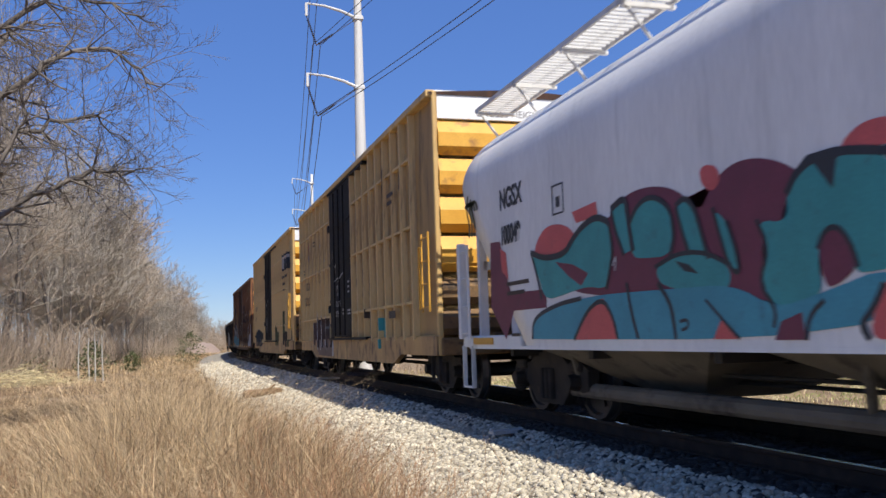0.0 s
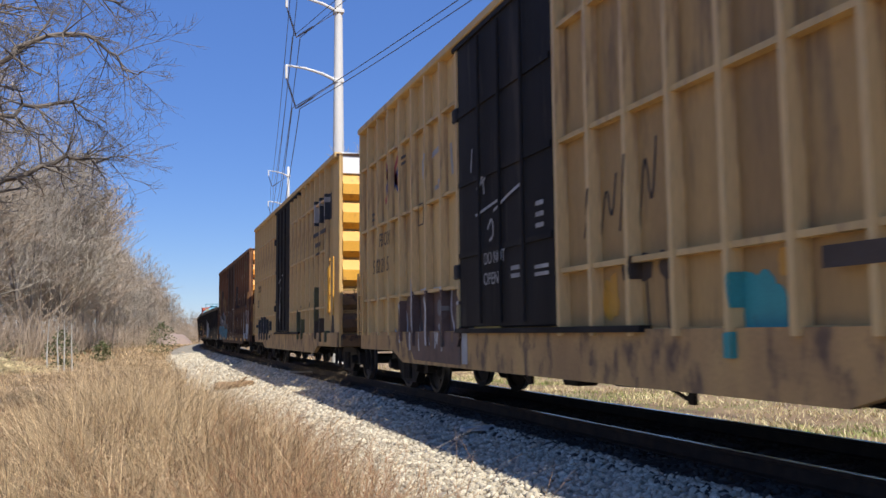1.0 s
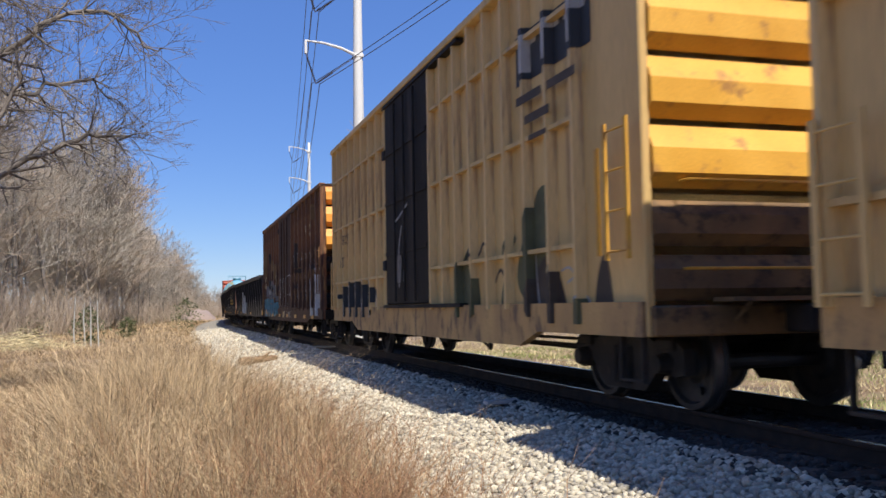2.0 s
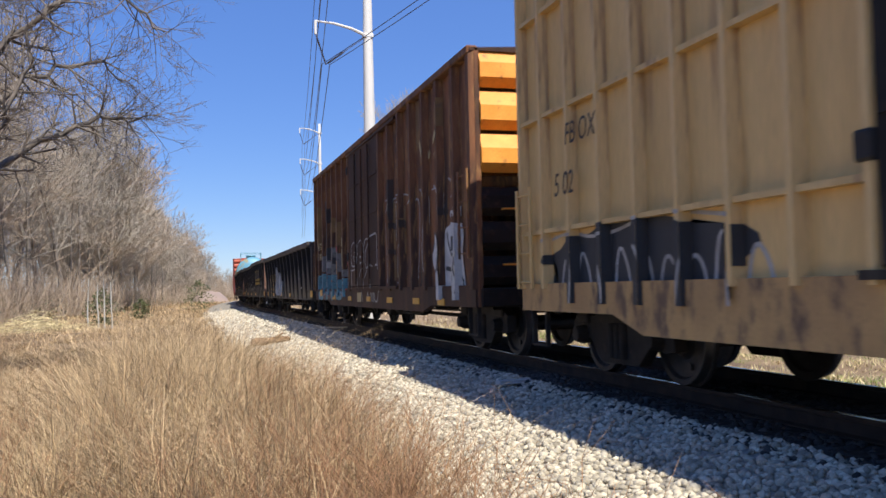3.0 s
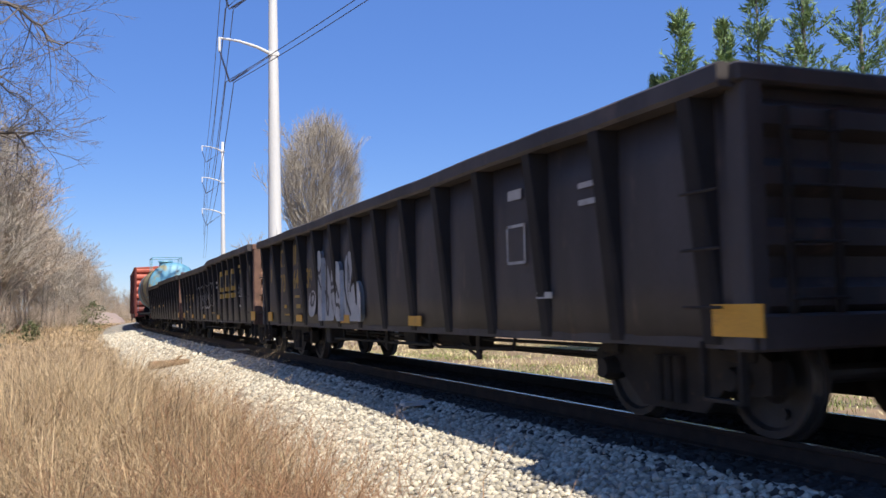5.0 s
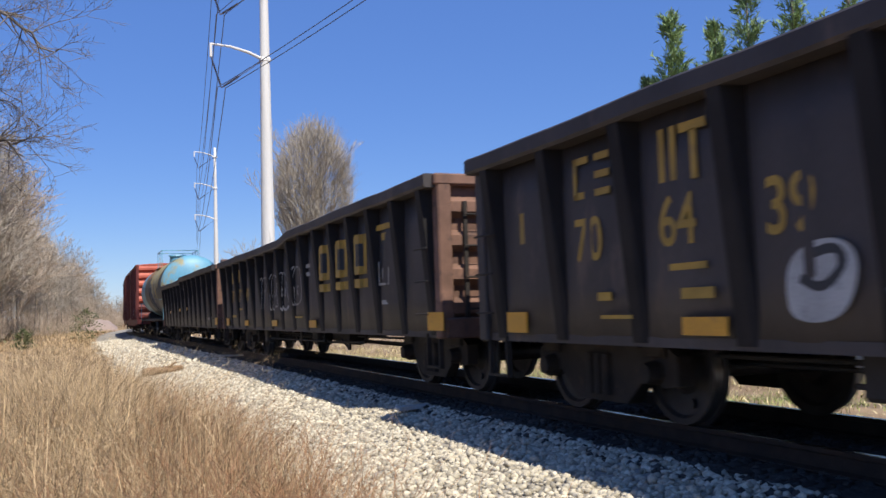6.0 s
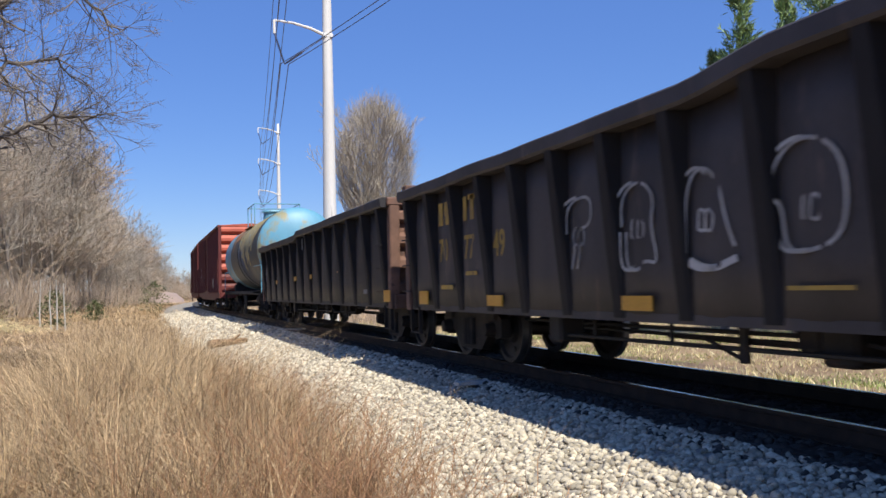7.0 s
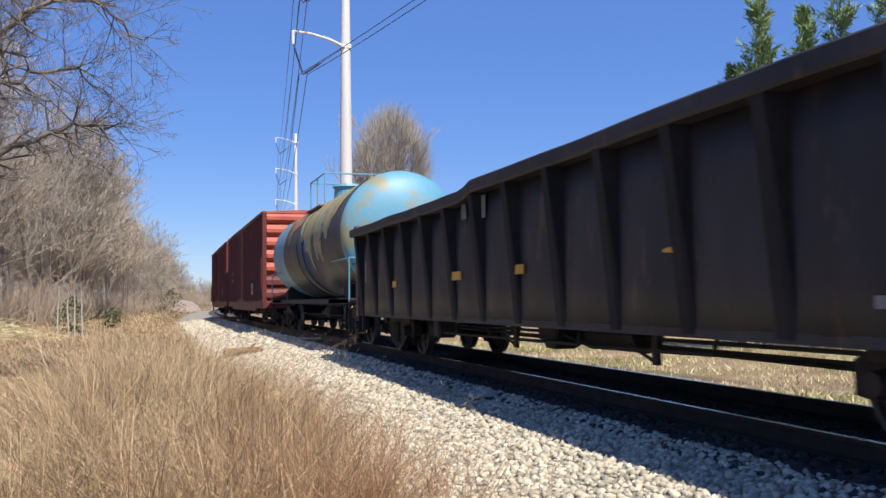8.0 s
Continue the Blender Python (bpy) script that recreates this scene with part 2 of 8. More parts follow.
def box(bm, x0, x1, y0, y1, z0, z1, bevel=0.0, mi=0):
    r = bmesh.ops.create_cube(bm, size=1, matrix=Matrix.LocRotScale(((x0 + x1) / 2, (y0 + y1) / 2, (z0 + z1) / 2), None, (abs(x1 - x0), abs(y1 - y0), abs(z1 - z0))))
    fs = {f for v in r["verts"] for f in v.link_faces}
    for f in fs:
        f.material_index = mi
    if bevel:
        bmesh.ops.bevel(bm, geom=list({e for v in r["verts"] for e in v.link_edges}), offset=bevel, segments=1, affect="EDGES", material=-1)
    return bm


def rod(bm, a, b, r, r2=None, seg=8, caps=True):
    a, b = Vector(a), Vector(b)
    q = (b - a).to_track_quat("Z", "Y").to_matrix().to_4x4()
    bmesh.ops.create_cone(bm, cap_ends=caps, segments=seg, radius1=r, radius2=r if r2 is None else r2, depth=(b - a).length, matrix=Matrix.Translation((a + b) / 2) @ q)
    return bm


def prism(bm, profile, lo, hi, axis="y", mi=0):
    """Extrudes a closed profile along an axis. The profile's pairs are (x, z) along y, (y, z) along x, (x, y) along z."""
    put = {"y": lambda p, t: (p[0], t, p[1]), "x": lambda p, t: (t, p[0], p[1]), "z": lambda p, t: (p[0], p[1], t)}[axis]
    a, b = [bm.verts.new(put(p, lo)) for p in profile], [bm.verts.new(put(p, hi)) for p in profile]
    n = len(profile)
    fs = [bm.faces.new((a[i], a[(i + 1) % n], b[(i + 1) % n], b[i])) for i in range(n)]
    fs += [bm.faces.new(a[::-1]), bm.faces.new(b)]
    for f in fs:
        f.material_index = mi
    bmesh.ops.recalc_face_normals(bm, faces=fs)
    return bm


def lathe(bm, profile, axis_y0, seg=24, cx=0.0, cz=0.0):
    """Turns (y, r) pairs round the axis along y."""
    rings = []
    for y, r in profile:
        rings.append([bm.verts.new((cx + r * math.cos(2 * math.pi * i / seg), axis_y0 + y, cz + r * math.sin(2 * math.pi * i / seg))) for i in range(seg)])
    fs = []
    for a, b in zip(rings, rings[1:]):
        fs += [bm.faces.new((a[i], a[(i + 1) % seg], b[(i + 1) % seg], b[i])) for i in range(seg)]
    fs += [bm.faces.new(rings[0]), bm.faces.new(rings[-1])]
    bmesh.ops.recalc_face_normals(bm, faces=fs)
    return bm


def thing(name, label, category, group="", kind=""):
    return tagged(new(name), label, category, group, kind)


# ---- the line ----
CENTRE, BEND, RADIUS = 5.646, 55.0, 750.0
SPEED = 12.45


def line_x(s):
    return CENTRE + max(0.0, s - BEND) ** 2 / (2 * RADIUS)


def level(u):
    """The height of the ground at u metres to the right of the line's middle."""
    pts = ((-400, -0.6), (-40, -0.55), (-9, -0.62), (-5.2, -0.6), (-3.9, -0.52), (-2.4, -0.36), (-1.45, -0.18), (1.45, -0.18), (3.4, -0.58), (6, -0.68), (14, -0.68), (50, -0.6), (400, -0.6))
    for (a, za), (b, zb) in zip(pts, pts[1:]):
        if u <= b:
            return za + (zb - za) * max(0.0, (u - a) / (b - a))
    return pts[-1][1]


def ground_z(x, y):
    u = x - line_x(y)
    rough = min(1.0, max(0.0, (abs(u) - 4.2) / 2))
    far = max(0.0, math.hypot(x, y) - 170) / 200
    return level(u) + rough * 0.09 * noise.noise((x * 0.35, y * 0.35, 3.1)) + 3.0 * min(1.0, far) ** 1.5


def build_ground():
    us = [-3000, -900, -300, -120, -60, -40] + [-30 + i * 1.5 for i in range(15)] + [-7.5 + i * 0.5 for i in range(33)] + [9.5 + i * 1.5 for i in range(14)] + [40, 60, 120, 300, 900, 3000]
    ss = [-3000, -900, -300, -130, -80, -50, -30] + [-20 + i * 1.0 for i in range(60)] + [41 + 3 * i for i in range(36)] + [155, 175, 200, 240, 300, 400, 600, 900, 1500, 3000]
    verts = []
    for s in ss:
        sx = line_x(min(s, 200))
        for u in us:
            x = sx + u
            z = ground_z(x, min(s, 400)) if abs(u) < 400 and abs(s) < 600 else 2.4
            verts.append((x, s, z - (0.06 if abs(u) < 3.9 else 0)))
    w = len(us)
    faces = [(j * w + i, j * w + i + 1, (j + 1) * w + i + 1, (j + 1) * w + i) for j in range(len(ss) - 1) for i in range(w - 1)]
    return tagged(sheet("ground", verts, faces, M["earth"], smooth=True), "dry tan soil and thatch of a spring field", "ground", kind="structure")


build_ground()


def build_bed():
    """The ballast's packed lower layer, with a ragged edge towards the field."""
    us = [-4.3, -3.9, -3.4, -2.9, -2.4, -1.9, -1.45, 0, 1.45, 2.2, 3.0, 3.6]
    ss = [-90 + 4 * i for i in range(21)] + [-6 + 0.5 * i for i in range(120)] + [54 + 3 * i for i in range(50)]
    verts = []
    for s in ss:
        for i, u in enumerate(us):
            e = 0.28 * noise.noise((s * 0.7, i * 3.0, 1.0)) if i in (0, 11) else 0.0
            z = level(u) + (0.0 if 0 < i < 11 else -0.10) + 0.025 * noise.noise((u * 2, s * 2, 9.0))
            verts.append((line_x(s) + u + e, s, z))
    w = len(us)
    faces = [(j * w + i, j * w + i + 1, (j + 1) * w + i + 1, (j + 1) * w + i) for j in range(len(ss) - 1) for i in range(w - 1)]
    bed = sheet("ballast", verts, faces, M["bed"], smooth=True)
    # the strip under the train takes the colour with painted shade
    bed.data.materials.append(M["shade_stone"])
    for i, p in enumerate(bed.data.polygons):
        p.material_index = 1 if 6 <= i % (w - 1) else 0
    return tagged(bed, "pale grey crushed stone bed under the railway line", "ballast", kind="structure")


ballast = build_bed()


def rock(rng, n):
    """n angular stones about one unit across, as arrays of corners and faces."""
    bm = bmesh.new()
    bmesh.ops.create_icosphere(bm, subdivisions=1, radius=0.5)
    base = np.array([v.co[:] for v in bm.verts])
    tri = np.array([[v.index for v in f.verts] for f in bm.faces])
    bm.free()
    v = base[None] * (1 + rng.uniform(-0.32, 0.32, (n, len(base), 1)))
    v = v * rng.uniform(0.65, 1.25, (n, 1, 3)) * np.array([1, 1, 0.75])
    a = rng.uniform(0, 6.283, n)
    c, s = np.cos(a)[:, None], np.sin(a)[:, None]
    return np.stack([v[..., 0] * c - v[..., 1] * s, v[..., 0] * s + v[..., 1] * c, v[..., 2]], -1), tri


def bulk(name, verts, faces, material, parent=None, smooth=False):
    """One mesh from arrays: corners (n, 3) and triangles (m, 3)."""
    me = bpy.data.meshes.new(name)
    me.vertices.add(len(verts))
    me.vertices.foreach_set("co", np.asarray(verts, dtype=np.float32).ravel())
    me.loops.add(len(faces) * 3)
    me.loops.foreach_set("vertex_index", np.asarray(faces, dtype=np.int32).ravel())
    me.polygons.add(len(faces))
    me.polygons.foreach_set("loop_start", np.arange(0, len(faces) * 3, 3, dtype=np.int32))
    if smooth:
        me.polygons.foreach_set("use_smooth", np.ones(len(faces), dtype=bool))
    me.update(calc_edges=True)
    me.validate()
    me.materials.append(material)
    ob = new(name, me)
    ob.parent = parent
    return ob


def build_stones():
    rng = np.random.default_rng(5)
    for lo, hi, n, size in ((2.5, 13, 15000, 0.062), (13, 28, 9500, 0.085), (28, 70, 5500, 0.15), (-6, 2.5, 1500, 0.08)):
        u = rng.uniform(-4.35, -1.35, n)
        y = rng.uniform(lo, hi, n)
        keep = (u > -4.0) | (rng.random(n) < 0.35)
        u, y = u[keep], y[keep]
        n = len(u)
        v, tri = rock(rng, n)
        k = size * rng.uniform(0.55, 1.35, (n, 1, 1))
        z = np.array([level(a) for a in u])
        x = np.array([line_x(b) for b in y]) + u
        v = v * k + np.stack([x, y, z + 0.008], -1)[:, None, :]
        f = tri[None] + (np.arange(n) * v.shape[1])[:, None, None]
        tagged(bulk("ballast_stones", v.reshape(-1, 3), f.reshape(-1, 3), M["stone"], ballast), kind="stuff")
    # stones between and beyond the rails, the train's shade put into their colour
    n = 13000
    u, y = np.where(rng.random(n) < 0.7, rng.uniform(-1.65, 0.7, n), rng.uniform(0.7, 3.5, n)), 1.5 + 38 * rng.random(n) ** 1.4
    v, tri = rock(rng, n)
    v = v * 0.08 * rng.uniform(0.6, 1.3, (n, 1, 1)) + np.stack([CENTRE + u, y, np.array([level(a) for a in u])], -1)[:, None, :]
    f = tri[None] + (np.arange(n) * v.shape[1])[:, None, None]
    tagged(bulk("shaded_stones", v.reshape(-1, 3), f.reshape(-1, 3), M["shade_stone"], ballast), kind="stuff")
    v, tri = rock(rng, 6)
    meshes = []
    for i in range(6):
        o = bulk("stone", v[i], tri, M["stone"])
        meshes.append(o.data)
        bpy.data.objects.remove(o)
    for i in range(290):
        o = new("stone", meshes[i % 6])
        y, u = rng.uniform(3.2, 9.5), rng.uniform(-4.0, -1.6)
        o.matrix_basis = pose(line_x(y) + u, y, level(u) + 0.022, rng.uniform(-20, 20), rng.uniform(-20, 20), rng.uniform(0, 360)) @ Matrix.Scale(rng.uniform(0.05, 0.1), 4)
        o.parent = ballast


def build_track():
    track = thing("railway_track", "single railway line, steel rails on dark wooden ties", "track", kind="structure")
    ss = [-100 + 5 * i for i in range(32)] + [56 + 3 * i for i in range(50)]
    prof = ((-0.068, -0.168), (0.068, -0.168), (0.068, -0.158), (0.010, -0.142), (0.010, -0.045), (0.036, -0.036), (0.036, -0.003), (0.031, 0.0), (-0.031, 0.0), (-0.036, -0.003), (-0.036, -0.036), (-0.010, -0.045), (-0.010, -0.142), (-0.068, -0.158))
    for side in (-1, 1):
        bm = bmesh.new()
        rings = [[bm.verts.new((line_x(s) + side * 0.7525 + px, s, pz)) for px, pz in prof] for s in ss]
        for a, b in zip(rings, rings[1:]):
            for i in range(len(prof)):
                f = bm.faces.new((a[i], a[(i + 1) % len(prof)], b[(i + 1) % len(prof)], b[i]))
                f.material_index = 1 if i == 7 else 0
        bmesh.ops.recalc_face_normals(bm, faces=bm.faces[:])
        part("rail", bm, [M["rail"], M["railtop"]], track, "rusty steel rail with a polished head")
    bm = box(bmesh.new(), -1.3, 1.3, -0.115, 0.115, -0.34, -0.165, 0.012)
    tie = part("tie", bm, M["tie"], track)
    for i in range(1, 150):
        s = -12 + 0.54 * i
        o = new("tie", tie.data)
        o.parent = track
        o.matrix_basis = pose(line_x(s) + random.uniform(-0.03, 0.03), s, random.uniform(-0.012, 0.004), 0, 0, random.uniform(-1, 1) - math.degrees(math.atan(max(0, s - BEND) / RADIUS)))
    tie.matrix_basis = pose(line_x(-12), -12, 0)


build_track()

# ---- the train ----
WHEEL_R = 0.457
cars = []      # (car, place of its middle along the line at the start, half the truck spacing)
wheelsets = []


def build_truck_meshes():
    """One truck: two side frames, a bolster and springs; and one wheelset, shared by all."""
    bm = bmesh.new()
    prof = ((-1.16, 0.36), (-1.16, 0.60), (-1.02, 0.68), (-0.62, 0.66), (-0.34, 0.80), (0.34, 0.80), (0.62, 0.66), (1.02, 0.68), (1.16, 0.60), (1.16, 0.36), (0.98, 0.33), (0.72, 0.42), (0.42, 0.16), (-0.42, 0.16), (-0.72, 0.42), (-0.98, 0.33))
    for sx in (-1, 1):
        prism(bm, prof, sx * 0.98 - 0.07, sx * 0.98 + 0.07, "x")
        for k in (-0.13, 0.0, 0.13):
            rod(bm, (sx * 1.06, k, 0.22), (sx * 1.06, k, 0.60), 0.055, seg=8)
        for k in (-0.865, 0.865):
            rod(bm, (sx * 1.04, k, WHEEL_R), (sx * 1.18, k, WHEEL_R), 0.11, 0.085, seg=12)
            box(bm, sx * 1.0 - 0.09, sx * 1.0 + 0.09, k - 0.16, k + 0.16, 0.58, 0.70, 0.02)
    box(bm, -1.05, 1.05, -0.2, 0.2, 0.60, 0.86, 0.03)
    for k in (-0.3, 0.3):
        box(bm, -0.8, 0.8, k - 0.05, k + 0.05, 0.33, 0.43)
    frame_me = part("truck", bm, M["steel"])
    bm = bmesh.new()
    for sx in (-1, 1):
        prof2 = ((-0.075, 0.487), (-0.045, 0.487), (-0.040, 0.460), (0.06, 0.453), (0.06, 0.40), (0.02, 0.375), (0.0, 0.20), (0.05, 0.15), (0.05, 0.0001), (-0.09, 0.0001), (-0.09, 0.16), (-0.035, 0.22), (-0.025, 0.37), (-0.07, 0.40))
        seg = 28
        rings = [[bm.verts.new((sx * (0.7525 + w), r * math.cos(6.28318 * i / seg), r * math.sin(6.28318 * i / seg))) for i in range(seg)] for w, r in prof2]
        fs = []
        for j, (a, b) in enumerate(zip(rings, rings[1:] + rings[:1])):
            for i in range(seg):
                f = bm.faces.new((a[i], a[(i + 1) % seg], b[(i + 1) % seg], b[i]))
                f.material_index = 1 if j == 2 else 0
                fs.append(f)
        bmesh.ops.recalc_face_normals(bm, faces=fs)
        for i in range(3):
            a = 2.1 * i
            rod(bm, (sx * 0.80, 0.29 * math.cos(a), 0.29 * math.sin(a)), (sx * 0.775, 0.29 * math.cos(a), 0.29 * math.sin(a)), 0.04, seg=8)
    rod(bm, (-1.1, 0, 0), (1.1, 0, 0), 0.075, seg=12)
    wheel_me = part("wheelset", bm, [M["wheel"], M["tread"]])
    out = frame_me.data, wheel_me.data
    bpy.data.objects.remove(frame_me)
    bpy.data.objects.remove(wheel_me)
    return out


TRUCK_ME, WHEEL_ME = build_truck_meshes()


def running_gear(car, L, inset, spin=True, low=0.86):
    """Trucks, wheelsets, centre sill, couplers and brake gear, which every car has."""
    for k in (-1, 1):
        t = new("truck", TRUCK_ME)
        t.parent = car
        t.location = (0, k * (L / 2 - inset), 0)
        for j in (-0.865, 0.865):
            w = new("wheelset", WHEEL_ME)
            w.parent = t
            w.location = (0, j, WHEEL_R)
            if spin:
                wheelsets.append((w, j))
        bm = bmesh.new()
        e = k * L / 2
        box(bm, -0.16, 0.16, e, e + k * 0.45, 0.76, 1.02, 0.02)
        box(bm, -0.13, 0.13, e + k * 0.42, e + k * 0.72, 0.74, 1.02, 0.04)
        box(bm, -0.07, 0.02, e + k * 0.68, e + k * 0.80, 0.72, 1.04, 0.02)
        part("coupler", bm, M["steel"], car)
        bm = bmesh.new()
        pts = [(0.3 * 1, e + k * 0.1, 0.95), (0.32, e + k * 0.35, 0.62), (0.28, e + k * 0.6, 0.48), (0.2, e + k * 0.72, 0.6)]
        for a, b in zip(pts, pts[1:]):
            rod(bm, a, b, 0.028, seg=6)
        part("air_hose", bm, M["under"], car)
    bm = bmesh.new()
    box(bm, -0.28, 0.28, -L / 2 + 0.1, L / 2 - 0.1, low, low + 0.24)
    for i in range(7):
        y = -L / 2 + 1.6 + i * (L - 3.2) / 6
        box(bm, -1.4, 1.4, y - 0.05, y + 0.05, low + 0.06, low + 0.24)
    part("centre_sill", bm, M["under"], car)
    bm = bmesh.new()
    rod(bm, (-0.62, -1.1, 0.70), (-0.62, -0.3, 0.70), 0.19, seg=14)
    rod(bm, (-0.62, -0.3, 0.70), (-0.62, 1.2, 0.70), 0.022, seg=6)
    part("brake_cylinder", bm, M["under"], car)
    bm = bmesh.new()
    rod(bm, (0.6, 0.4, 0.68), (0.6, 1.6, 0.68), 0.2, seg=14)
    part("air_reservoir", bm, M["under"], car)
    bm = bmesh.new()
    rod(bm, (-0.75, -L / 2 + inset, 0.62), (-0.75, L / 2 - inset, 0.60), 0.02, seg=6)
    rod(bm, (-0.4, -L / 2 + inset, 0.50), (-0.4, L / 2 - inset, 0.52), 0.02, seg=6)
    part("brake_rod", bm, M["under"], car)


def brake_gear(car, y, z=0.86):
    """Air tank, valve, pipes and levers that hang below the floor."""
    part("air_tank", rod(bmesh.new(), (-0.72, y - 0.75, z - 0.22), (-0.72, y + 0.35, z - 0.22), 0.19, seg=16), M["steel"], car)
    bm = box(bmesh.new(), -1.15, -0.85, y + 0.6, y + 0.95, z - 0.42, z - 0.08, 0.03)
    box(bm, -1.1, -0.9, y + 1.0, y + 1.25, z - 0.34, z - 0.12, 0.03)
    rod(bm, (-1.0, y + 0.7, z - 0.4), (-1.0, y + 0.7, z + 0.1), 0.05, seg=8)
    part("brake_valve", bm, M["steel"], car)
    bm = bmesh.new()
    for a, b in (((-1.2, y - 2.6, z - 0.30), (-1.2, y - 0.4, z - 0.34)), ((-1.2, y - 0.4, z - 0.34), (-1.05, y + 0.6, z - 0.25)), ((-1.2, y - 2.6, z - 0.30), (-1.2, y - 2.75, z + 0.05)), ((-0.4, y - 4, z - 0.4), (-0.4, y + 4, z - 0.36))):
        rod(bm, a, b, 0.022, seg=6)
    part("brake_pipe", bm, M["steel"], car)
    for k in (-1.7, 1.7):
        bm = box(bmesh.new(), -1.22, -1.18, y + k - 0.05, y + k + 0.05, z - 0.45, z + 0.05)
        rod(bm, (-1.2, y + k, z - 0.43), (-1.2, y + k + 0.5, z - 0.28), 0.02, seg=6)
        part("brake_lever", bm, M["steel"], car)


def ladder(car, material, x, y0, y1, z0, z1, n, name="ladder", label=""):
    bm = bmesh.new()
    for y in (y0, y1):
        box(bm, x - 0.012, x + 0.012, y - 0.03, y + 0.03, z0, z1)
    ob = part(name, bm, material, car, label)
    for i in range(n):
        z = z0 + 0.08 + (z1 - z0 - 0.16) * i / max(1, n - 1)
        part("rung", rod(bmesh.new(), (x, y0, z), (x, y1, z), 0.011, seg=6), material, ob)
    return ob


def stirrup(car, material, x, y, z0=0.32, z1=0.82):
    bm = bmesh.new()
    for d in (-0.2, 0.2):
        box(bm, x - 0.03, x + 0.03, y + d - 0.012, y + d + 0.012, z0, z1)
    box(bm, x - 0.03, x + 0.03, y - 0.2, y + 0.2, z0, z0 + 0.025)
    part("stirrup_step", bm, material, car)


WIDER = 1.028  # places along a side, per metre of u

# Writing and paint on a car's side: u runs from the far end towards the near end, z up from the rail.


def lettering(car, L, x, text, u, z, size, material, squeeze=1.0, name="lettering", bold=0.0, lean=0.0):
    c = bpy.data.curves.new(name, "FONT")
    c.body, c.size, c.offset, c.shear = text, size, bold, lean
    c.extrude = 0.001
    c.materials.append(material)
    o = new(name, c)
    o.parent = car
    o.matrix_basis = Matrix(((0, 0, -1, x), (-1, 0, 0, L / 2 - WIDER * u), (0, 1, 0, z), (0, 0, 0, 1))) @ Matrix.Diagonal((squeeze, 1, 1, 1))
    return o


